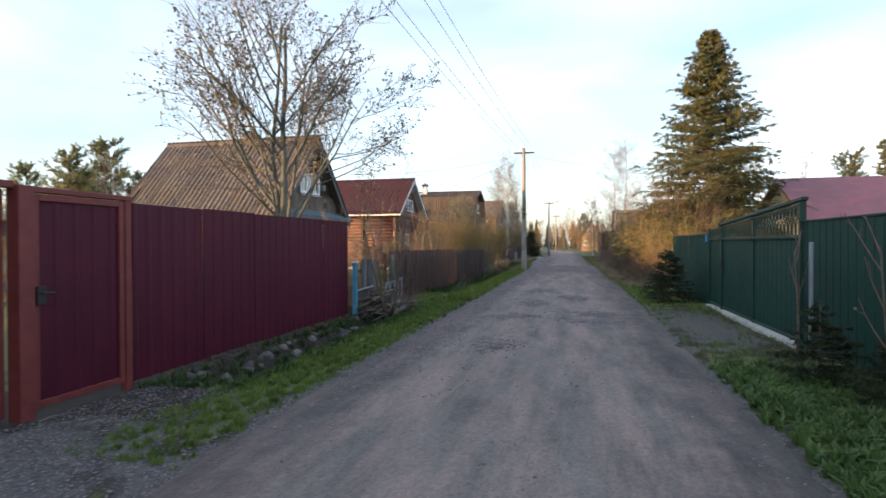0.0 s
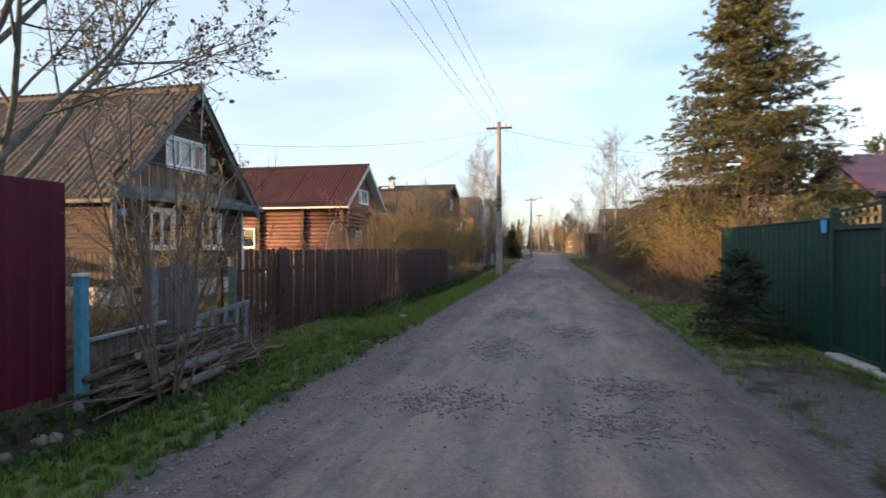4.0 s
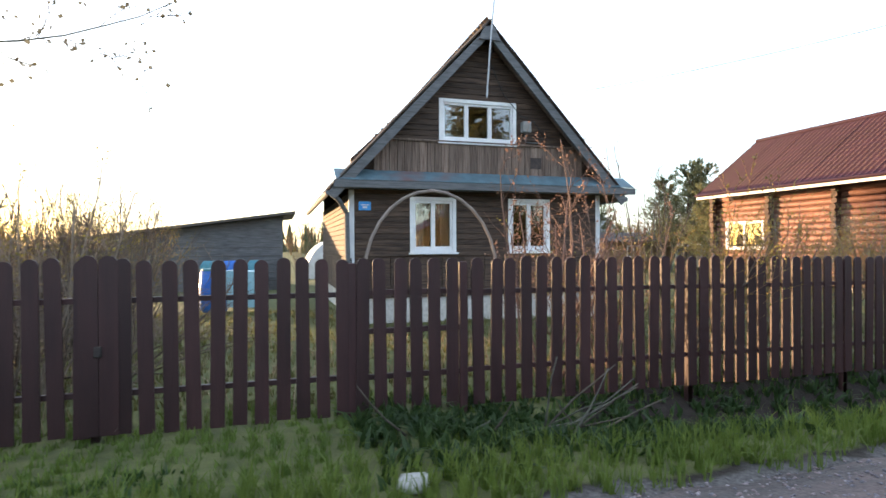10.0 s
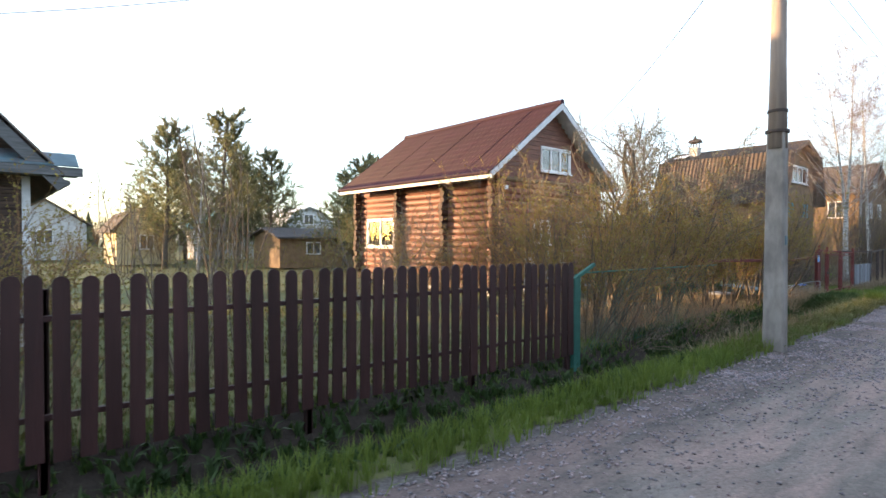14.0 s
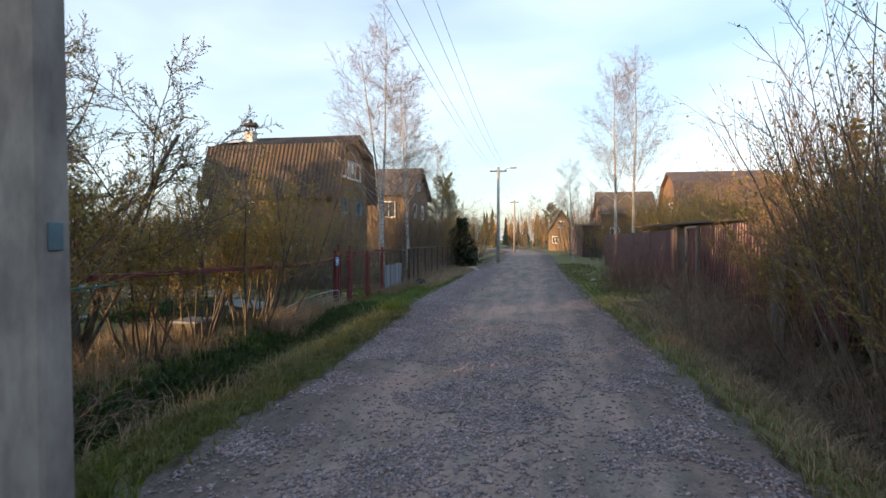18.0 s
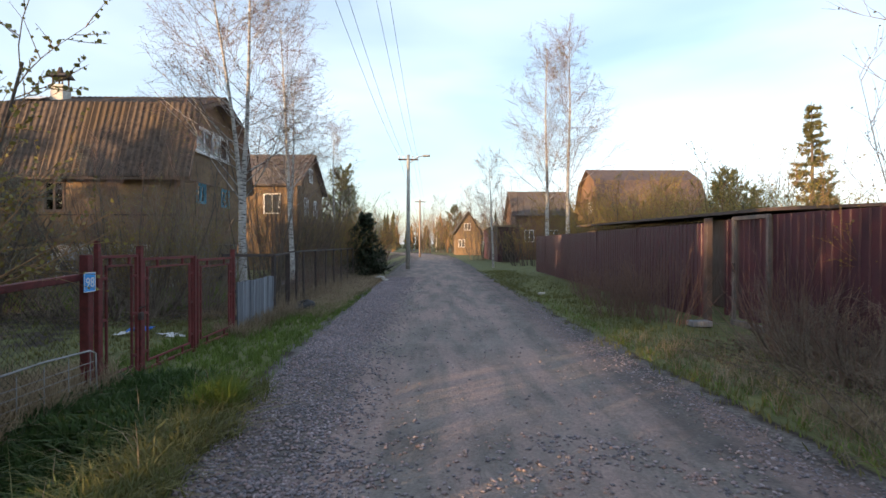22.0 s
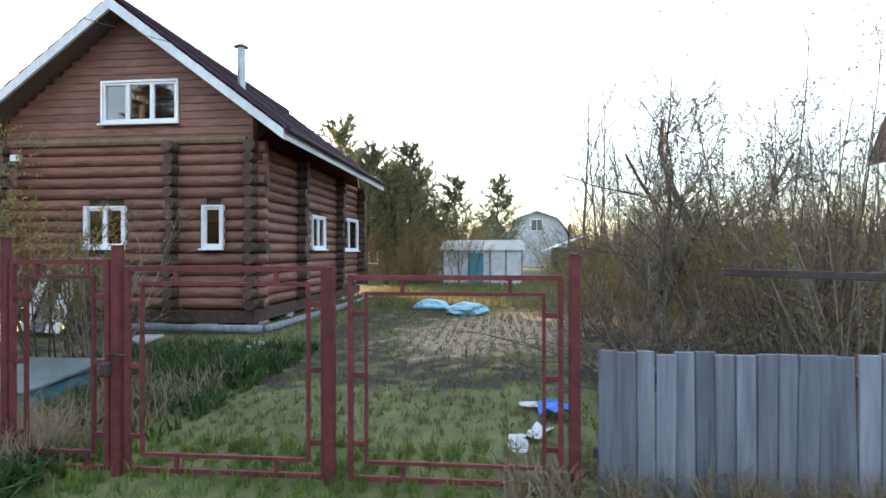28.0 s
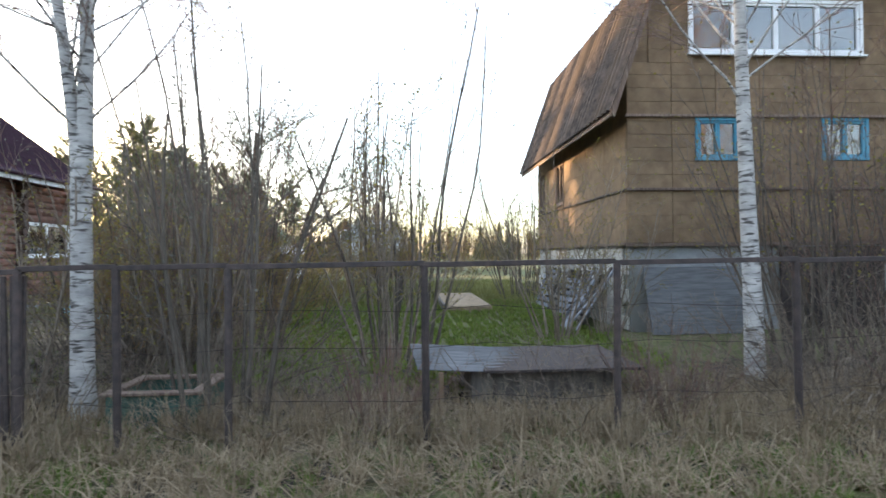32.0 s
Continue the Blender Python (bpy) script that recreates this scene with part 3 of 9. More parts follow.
def road_material():
    ma = material("packed_gravel_road", (0.096, 0.087, 0.082), (0.18, 0.164, 0.155), 0.92, 2.6, (1, 0.4, 1), bump=0.5, big=0.5, fine=55, shade=0.25, depth=0.02)
    nt = ma.node_tree
    b = nt.nodes["Principled BSDF"]
    vo = nt.nodes.new("ShaderNodeTexVoronoi")
    vo.inputs["Scale"].default_value = 42
    geo = nt.nodes.new("ShaderNodeNewGeometry")
    nt.links.new(geo.outputs["Position"], vo.inputs["Vector"])
    bp = nt.nodes.new("ShaderNodeBump")
    bp.inputs["Strength"].default_value, bp.inputs["Distance"].default_value = 0.6, 0.012
    bp.invert = True
    nt.links.new(vo.outputs["Distance"], bp.inputs["Height"])
    nt.links.new(b.inputs["Normal"].links[0].from_socket, bp.inputs["Normal"])
    nt.links.new(bp.outputs[0], b.inputs["Normal"])
    src = b.inputs["Base Color"].links[0].from_socket
    # reddish clay showing in streaks along the lane
    mp, nz, r1, mx = (nt.nodes.new(k) for k in ("ShaderNodeMapping", "ShaderNodeTexNoise", "ShaderNodeValToRGB", "ShaderNodeMix"))
    mp.inputs["Scale"].default_value = (1.5, 0.22, 1)
    nz.inputs["Scale"].default_value, nz.inputs["Detail"].default_value = 1.6, 7
    nz.inputs["Roughness"].default_value = 0.65
    r1.color_ramp.elements[0].position, r1.color_ramp.elements[1].position = 0.42, 0.62
    r1.color_ramp.elements[1].color = (0.9, 0.9, 0.9, 1)
    mx.data_type = "RGBA"
    mx.inputs[7].default_value = (0.25, 0.19, 0.177, 1)
    nt.links.new(geo.outputs["Position"], mp.inputs[0])
    nt.links.new(mp.outputs[0], nz.inputs["Vector"])
    nt.links.new(nz.outputs["Fac"], r1.inputs[0])
    nt.links.new(r1.outputs[0], mx.inputs[0])
    nt.links.new(src, mx.inputs[6])
    src = mx.outputs[2]
    hs = nt.nodes.new("ShaderNodeMix")
    hs.data_type, hs.blend_type = "RGBA", "MULTIPLY"
    hs.inputs[0].default_value = 0.55
    rp = nt.nodes.new("ShaderNodeValToRGB")
    rp.color_ramp.elements[0].color, rp.color_ramp.elements[1].color = (0.5, 0.5, 0.52, 1), (1.25, 1.22, 1.2, 1)
    nt.links.new(vo.outputs["Color"], rp.inputs[0])
    nt.links.new(src, hs.inputs[6])
    nt.links.new(rp.outputs[0], hs.inputs[7])
    # smooth fine-grained wheel tracks between rougher, darker stony bands
    wn, n4, ad4, r4, tone = (nt.nodes.new(k) for k in ("ShaderNodeAttribute", "ShaderNodeTexNoise", "ShaderNodeMath", "ShaderNodeValToRGB", "ShaderNodeMix"))
    wn.attribute_name = "worn"
    n4.inputs["Scale"].default_value, n4.inputs["Detail"].default_value = 3.5, 7
    n4.inputs["Roughness"].default_value = 0.7
    nt.links.new(geo.outputs["Position"], n4.inputs["Vector"])
    nt.links.new(wn.outputs["Fac"], ad4.inputs[0])
    nt.links.new(n4.outputs["Fac"], ad4.inputs[1])
    r4.color_ramp.elements[0].position, r4.color_ramp.elements[1].position = 0.52, 1.0
    r4.color_ramp.elements[0].color, r4.color_ramp.elements[1].color = (0.66, 0.65, 0.66, 1), (1.16, 1.14, 1.11, 1)
    nt.links.new(ad4.outputs[0], r4.inputs[0])
    tone.data_type, tone.blend_type = "RGBA", "MULTIPLY"
    tone.inputs[0].default_value = 1.0
    nt.links.new(hs.outputs[2], tone.inputs[6])
    nt.links.new(r4.outputs[0], tone.inputs[7])
    nt.links.new(tone.outputs[2], b.inputs["Base Color"])
    return ma


def worn_at(u, y):
    """How smoothly the wheels have worn the lane, 0 to 1, across it and along it."""
    w = bell(u - 0.3 - 0.03 * wob(u * 0, y, 2.5), 0.13) + bell(u - 0.7 - 0.03 * wob(u * 0 + 4, y, 2.5), 0.13) + 0.55 * bell(u - 0.5, 0.12)
    return np.clip(w, 0, 1) * (0.75 + 0.25 * wob(u * 2, y, 1.6, 5))


def road_z(x, y):
    l, r = road_left(y), road_right(y)
    u = (x - l) / (r - l)
    z = 0.035 * (1 - (2 * u - 1) ** 2) - 0.025 * (bell(u - 0.27, 0.09) + bell(u - 0.72, 0.09)) + 0.012 * wob(x, y, 0.9) + 0.006 * wob(x, y, 0.25, 2)
    return z


def build_road():
    ys = spread((-3, 60), 2500, 0.2)
    ys = ys[(ys > -60) & (ys < 260)]
    us = np.linspace(-0.12, 1.12, 46)
    U, Y = np.meshgrid(us, ys)
    l, r = road_left(Y), road_right(Y)
    X = l + (r - l) * U + (0.13 * wob(U * 0 + np.sign(U - 0.5) * 3, Y, 0.8) + 0.07 * wob(U * 0 + np.sign(U - 0.5) * 5, Y, 0.22, 2)) * np.clip(np.abs(2 * U - 1), 0, 1)
    Z = road_z(X, Y) - 0.14 * np.clip((np.abs(2 * U - 1) - 0.98) / 0.26, 0, 1)
    co = np.stack([X, Y, Z], -1).reshape(-1, 3)
    nx = len(us)
    i = np.arange((len(ys) - 1) * (nx - 1))
    a = (i // (nx - 1)) * nx + i % (nx - 1)
    me = quick_mesh("road", co, np.stack([a, a + 1, a + nx + 1, a + nx], -1), ROADMAT, True)
    me.attributes.new("worn", "FLOAT", "POINT").data.foreach_set("value", worn_at(U, Y).ravel().astype(np.float32))
    return me


ROADMAT = road_material()
road = tagged(new("road", build_road()), "grey packed-gravel lane with wheel ruts", "road", kind="structure")

# ---- walls, windows and roofs of houses ----
def wall_axes(x=None, y=None, out=1):
    """Maps (along, outward, up) to the world, for a wall that faces along x or along y."""
    if x is not None:
        return lambda u, w, v: (x + out * w, u, v)
    return lambda u, w, v: (u, y + out * w, v)


def bars(boxes, put, b=0.0):
    """Boxes given as (u0, u1, w0, w1, v0, v1), laid onto a wall."""
    mb = Mb()
    for u0, u1, w0, w1, v0, v1 in boxes:
        p, q = put(u0, w0, v0), put(u1, w1, v1)
        mb.box(*p, *q, b)
    return mb


def courses(z0, z1, pitch, left, right, holes):
    """Strips of a wall from course to course, trimmed to its outline and cut at its openings."""
    z = z0
    while z < z1 - 0.02:
        top = min(z + pitch, z1)
        mid = (z + top) / 2
        spans = [(left(mid), right(mid))]
        for a, b, c, d in holes:
            if top > c + 0.01 and z < d - 0.01:
                spans = [s for p, q in spans for s in ((p, min(q, a)), (max(p, b), q)) if s[1] - s[0] > 0.03]
        for p, q in spans:
            if q - p > 0.05:
                yield p, q, z, top
        z = top


def wall_slabs(house, mat, axis, w0, w1, z0, z1, left, right, holes=(), knees=()):
    """The body of a wall in slabs that meet at the edges of its openings."""
    cuts = sorted(z for z in {z0, z1, *knees, *(e for h in holes for e in h[2:])} if z0 <= z <= z1)
    for a, b in zip(cuts, cuts[1:]):
        mid = (a + b) / 2
        la, lb = float(left(a + 0.001)), float(left(b - 0.001))
        for h in sorted(h for h in holes if h[2] < mid < h[3]):
            part("wall_slab", Mb().prism([(la, a), (h[0], a), (h[0], b), (lb, b)], w0, w1, axis), mat, house)
            la = lb = h[1]
        part("wall_slab", Mb().prism([(la, a), (float(right(a + 0.001)), a), (float(right(b - 0.001)), b), (lb, b)], w0, w1, axis), mat, house)


def window(house, put, u0, u1, v0, v1, lights=2, casing=0.07, frame_mat=None, cloth=True, sill=True, label="white-framed window", deep=0.0):
    fm = frame_mat or WHITE
    c = casing
    fr = bars([(u0 - c, u0, -0.06, 0.035, v0 - c, v1 + c), (u1, u1 + c, -0.06, 0.035, v0 - c, v1 + c), (u0, u1, -0.06, 0.035, v1, v1 + c), (u0, u1, -0.06, 0.035, v0 - c, v0)], put, 0.006)
    win = part("window", fr, fm, house, label)
    w = (u1 - u0) / lights
    sash = []
    for i in range(lights):
        a, b = u0 + i * w, u0 + (i + 1) * w
        t = 0.04
        sash += [(a, a + t, -0.045, 0.012, v0, v1), (b - t, b, -0.045, 0.012, v0, v1), (a + t, b - t, -0.045, 0.012, v0, v0 + t), (a + t, b - t, -0.045, 0.012, v1 - t, v1)]
        part("pane", bars([(a + t, b - t, -0.026, -0.020, v0 + t, v1 - t)], put), GLASS, win).visible_shadow = False
    part("sash", bars(sash, put, 0.004), fm, win)
    if sill:
        part("sill", bars([(u0 - c - 0.03, u1 + c + 0.03, 0.036, 0.09, v0 - c - 0.03, v0 - c + 0.005)], put, 0.005), fm, win)
    if cloth:
        for a, b in ((u0 + 0.02, u0 + (u1 - u0) * 0.30), (u0 + (u1 - u0) * 0.74, u1 - 0.02)):
            mb = Mb()
            n = 16
            for k in range(n):
                p, q = a + (b - a) * k / n, a + (b - a) * (k + 1) / n
                d0, d1 = 0.16 + 0.02 * math.sin(k * 1.9), 0.16 + 0.02 * math.sin((k + 1) * 1.9)
                mb.add([put(p, -d0, v0 - 0.05), put(q, -d1, v0 - 0.05), put(q, -d1, v1), put(p, -d0, v1)], [(0, 1, 2, 3)])
            part("curtain", mb, CURTAIN, win, "pale hanging curtain", smooth=True)
    return win


def corrugated(width, length, pitch, amp, thick=0.008):
    """One wavy roofing sheet: across along x, up the slope along y."""
    n = max(8, int(width / pitch * 4))
    vs, fs = [], []
    for k in range(n + 1):
        x = width * k / n
        z = amp * math.sin(2 * math.pi * x / pitch)
        vs += [(x, 0, z + thick), (x, length, z + thick), (x, 0, z), (x, length, z)]
    for k in range(n):
        a, b = 4 * k, 4 * k + 4
        fs += [(a, b, b + 1, a + 1), (a + 2, a + 3, b + 3, b + 2), (a, a + 2, b + 2, b), (a + 1, b + 1, b + 3, a + 3)]
    fs += [(0, 1, 3, 2), (4 * n, 4 * n + 2, 4 * n + 3, 4 * n + 1)]
    return Mb().add(vs, fs)


def tiled(width, length, pitch, amp, row):
    """A pressed metal sheet with waves across and a small step at every row."""
    n, vs, fs = int(width / pitch * 5), [], []
    lines = []
    k = 0
    while k * row < length - 0.01:
        lines += [(k * row, 0.018), (min((k + 1) * row, length), 0.0)]
        k += 1
    for y, lift in lines:
        for i in range(n + 1):
            x = width * i / n
            vs.append((x, y, lift + amp * math.cos(2 * math.pi * x / pitch)))
    for j in range(len(lines) - 1):
        for i in range(n):
            a = j * (n + 1) + i
            fs.append((a, a + 1, a + n + 2, a + n + 1))
    return Mb().add(vs, fs)


def slope_pose(x, y, z, run, rise, turn):
    """The pose of a roof slope: x along the eave, y up the slope. turn 0: it climbs towards +y."""
    return at(x, y, z, turn) @ pose(0, 0, 0, math.degrees(math.atan2(rise, run)), 0, 0)


def lay_sheets(house, name, sheet_mesh, x0, n_cols, col, rows, length, y, z, run, rise, climb, width, lap=0.0):
    for i in range(n_cols):
        for j in range(rows):
            if climb > 0:
                m = slope_pose(x0 + i * col, y, z, run, rise, 0)
            else:
                m = slope_pose(x0 + i * col + width, y, z, run, rise, 180)
            m = m @ Matrix.Translation((0, j * (length - lap), j * 0.010 + (i % 2) * 0.005)) @ pose(0, 0, 0, 0.12 * math.sin(i * 3.1 + j), 0, 0.12 * math.sin(i * 2.3 + j * 1.7))
            part(name, None, None, house, mesh=sheet_mesh, m=m)


# ---- the dark gabled cottage ----
def gabled_cottage():
    h = thing("cottage", "dark weathered board cottage with a steep corrugated roof", "house", -12.4, 18.74, 0)
    xf, xb, yl, yr, ze, zr, ym = -9.33, -15.5, 16.21, 21.26, 2.30, 5.42, 18.74
    front = wall_axes(x=xf)
    holes = [(17.36, 18.11, 1.36, 2.25), (19.33, 20.08, 1.36, 2.25), (17.93, 19.36, 3.44, 4.12)]
    slope = lambda z: max(0.0, (zr - z) / (zr - ze)) * (22.0 - ym)
    lf = lambda z: yl if z < 2.4 else max(yl, ym - slope(z))
    rf = lambda z: yr if z < 2.4 else min(yr, ym + slope(z))
    wall_slabs(h, SIDING, "x", xf - 0.14, xf - 0.005, 0.5, zr, lf, rf, holes, (2.4, 3.0))
    wall_slabs(h, SIDING, "x", xb, xb + 0.12, 0.5, zr, lf, rf, (), (2.4, 3.0))
    for y in (yl, yr - 0.12):
        part("wall_slab", Mb().box(xb + 0.12, y, 0.5, xf - 0.14, y + 0.12, 2.4), SIDING, h)
    for p, q, a, b in courses(1.22, 2.5, 0.105, lf, rf, holes):
        part("board", bars([(p, q, 0.0, 0.024, a, b - 0.006)], front, 0.006), SIDING, h)
    for p, q, a, b in courses(3.36, zr - 0.1, 0.105, lf, rf, holes):
        part("board", bars([(p, q, 0.0, 0.024, a, b - 0.006)], front, 0.006), SIDING, h)
    side = wall_axes(y=yl, out=-1)
    for k in range(11):
        z = 1.22 + k * 0.108
        part("board", bars([(xb, xf, 0.0, 0.024, z, z + 0.10)], side, 0.006), SIDING, h)
    # upright boards: the band under the gable and the skirt of the wall
    y = 16.62
    while y < 20.86:
        part("upright_board", bars([(y, y + 0.135, 0.026, 0.05, 2.72, 3.35 + 0.006 * math.sin(y * 9))], front, 0.004), VBOARD, h)
        y += 0.142
    y = yl
    while y < yr - 0.1:
        part("upright_board", bars([(y, y + 0.135, 0.0, 0.026, 0.46, 1.2)], front, 0.004), SIDING, h)
        y += 0.142
    x = xb
    while x < xf - 0.1:
        part("upright_board", bars([(x, x + 0.14, 0.0, 0.026, 0.46, 1.2)], side, 0.004), SIDING, h)
        x += 0.148
    part("ledge", bars([(16.6, 20.9, 0.026, 0.09, 3.35, 3.39)], front, 0.008), VBOARD, h)
    part("vent_window", bars([(19.72, 19.96, 0.051, 0.058, 2.92, 3.14)], front), DARKSTEEL, h, "small dark vent window")
    part("foundation", Mb().box(xb + 0.05, yl + 0.04, -0.1, xf - 0.02, yr - 0.04, 0.5), BRICKWHITE, h)
    # tin skirt roof across the front
    for i, (a, b) in enumerate(((15.9, 17.1), (17.1, 18.3), (18.3, 19.6), (19.6, 20.7), (20.7, 21.85))):
        mb = Mb().add([(-9.30, a, 2.80), (-9.30, b, 2.80), (-8.93, b, 2.58), (-8.93, a, 2.58), (-9.30, a, 2.785), (-9.30, b, 2.785), (-8.93, b, 2.565), (-8.93, a, 2.565)],
                      [(0, 1, 2, 3), (4, 7, 6, 5), (0, 3, 7, 4), (1, 5, 6, 2), (3, 2, 6, 7), (0, 4, 5, 1)])
        part("skirt_tin", mb, BLUEROOF, h, "worn blue and rust-red roof tin")
    part("skirt_board", Mb().box(-8.98, 15.86, 2.43, -8.935, 21.9, 2.56, 0.006), GREYTRIM, h)
    part("soffit", Mb().box(-9.31, 15.9, 2.44, -8.98, 21.86, 2.47), GREYTRIM, h)
    window(h, front, 17.36, 18.11, 1.36, 2.25, 2, 0.075)
    window(h, front, 19.33, 20.08, 1.36, 2.25, 2, 0.075)
    window(h, front, 17.93, 19.36, 3.44, 4.12, 3, 0.075, cloth=False)
    for y in (16.16, 21.2):
        part("corner_board", Mb().box(xf - 0.03, y, 0.5, xf + 0.032, y + 0.1, 2.43, 0.006), PALEBLUE, h)
    # roof
    ey, ez, ry, rz = 15.80, 2.42, 18.74, 5.56
    run, rise = ry - ey, rz - ez
    ln = math.hypot(run, rise)
    sheet = fix_normals(corrugated(1.17, ln / 3 + 0.12, 0.195, 0.026).mesh("roof_sheet", SLATE))
    lay_sheets(h, "roof_sheet", sheet, -15.75, 6, 1.13, 3, ln / 3 + 0.12, ey, ez, run, rise, 1, 1.17, 0.12)
    lay_sheets(h, "roof_sheet", sheet, -15.75, 6, 1.13, 3, ln / 3 + 0.12, 2 * ry - ey, ez, run, rise, -1, 1.17, 0.12)
    part("ridge_cap", Mb().prism([(ry - 0.16, rz - 0.10), (ry, rz + 0.07), (ry + 0.16, rz - 0.10), (ry + 0.14, rz - 0.12), (ry, rz + 0.03), (ry - 0.14, rz - 0.12)], -15.7, -8.95, "x"), SLATE, h)
    for s in (1, -1):
        yy = lambda d: ry + s * d
        mb = Mb().prism([(yy(-run - 0.05), ez - 0.09), (yy(0), rz - 0.04), (yy(0), rz - 0.24), (yy(-run + 0.08), ez - 0.20)], -9.02, -8.97, "x")
        part("rake_board", mb, GREYTRIM, h)
        mb = Mb().prism([(yy(-run + 0.02), ez - 0.05), (yy(0), rz - 0.06), (yy(0), rz - 0.10), (yy(-run + 0.02), ez - 0.09)], -15.7, -9.025, "x")
        part("roof_deck", mb, VBOARD, h)
        part("eave_gutter", Mb().tube([(-15.7, yy(-run - 0.03), ez - 0.06), (-8.98, yy(-run - 0.03), ez - 0.085)], 0.045, 8), GREYTRIM, h)
    part("peak_board", Mb().prism([(ry - 0.22, 5.24), (ry + 0.22, 5.24), (ry + 0.10, 5.48), (ry - 0.10, 5.48)], -8.965, -8.93, "x"), GREYTRIM, h)
    part("downpipe", Mb().tube([(-9.0, 15.83, 2.36), (-9.12, 15.98, 2.2), (-9.26, 16.12, 2.0), (-9.27, 16.14, 0.5), (-9.1, 16.05, 0.3)], 0.045, 8), GREYTRIM, h)
    part("address_plate", Mb().box(xf + 0.026, 16.34, 2.06, xf + 0.036, 16.56, 2.22, 0.002), SIGNBLUE, h, "small blue address plate")
    part("plate_letters", Mb().box(xf + 0.037, 16.38, 2.15, xf + 0.0385, 16.52, 2.165).box(xf + 0.037, 16.41, 2.10, xf + 0.0385, 16.49, 2.13), WHITE, h)
    part("meter_box", Mb().box(xf + 0.025, 19.52, 3.62, xf + 0.16, 19.70, 3.83, 0.012), PLASTER, h, "grey electric meter box")
    part("cable", Mb().tube([(xf + 0.05, 18.9, 4.9), (xf + 0.06, 19.15, 4.35), (xf + 0.07, 19.5, 3.95), (xf + 0.06, 19.8, 3.85), (xf + 0.05, 20.05, 3.55)], 0.008, 4), CABLE, h)
    part("conduit", Mb().tube([(xf + 0.05, 19.6, 3.62), (xf + 0.05, 19.62, 3.44), (xf + 0.05, 20.0, 3.43)], 0.012, 5), GREYTRIM, h)
    ch = part("chimney", Mb().box(-12.65, 19.3, 4.4, -12.27, 19.68, 5.98, 0.01).box(-12.68, 19.27, 5.88, -12.24, 19.71, 5.95, 0.01), BRICKOLD, h, "weathered brick chimney beside the ridge")
    part("cowl", Mb().tube([(-12.46, 19.35 + 0.14 * (1 - math.cos(math.pi * k / 8)), 5.97 + 0.18 * math.sin(math.pi * k / 8)) for k in range(9)], 0.03, 6), DARKSTEEL, ch, "curved dark tin cowl")
    an = thing("antenna", "thin grey television antenna mast on the gable", "antenna", -8.9, 18.66, 4.15)
    part("mast", Mb().tube([(-8.90, 18.66, 4.15), (-8.88, 18.74, 5.3), (-8.84, 18.86, 6.55)], 0.018, 6), STEEL, an)
    part("boom", Mb().tube([(-8.84, 18.80, 6.48), (-8.75, 19.45, 6.42)], 0.01, 5), STEEL, an)
    for k in range(5):
        y = 18.86 + k * 0.14
        part("element", Mb().tube([(-9.06, y, 6.47 - 0.012 * k), (-8.55, y, 6.47 - 0.012 * k)], 0.005, 4), STEEL, an)
    return h


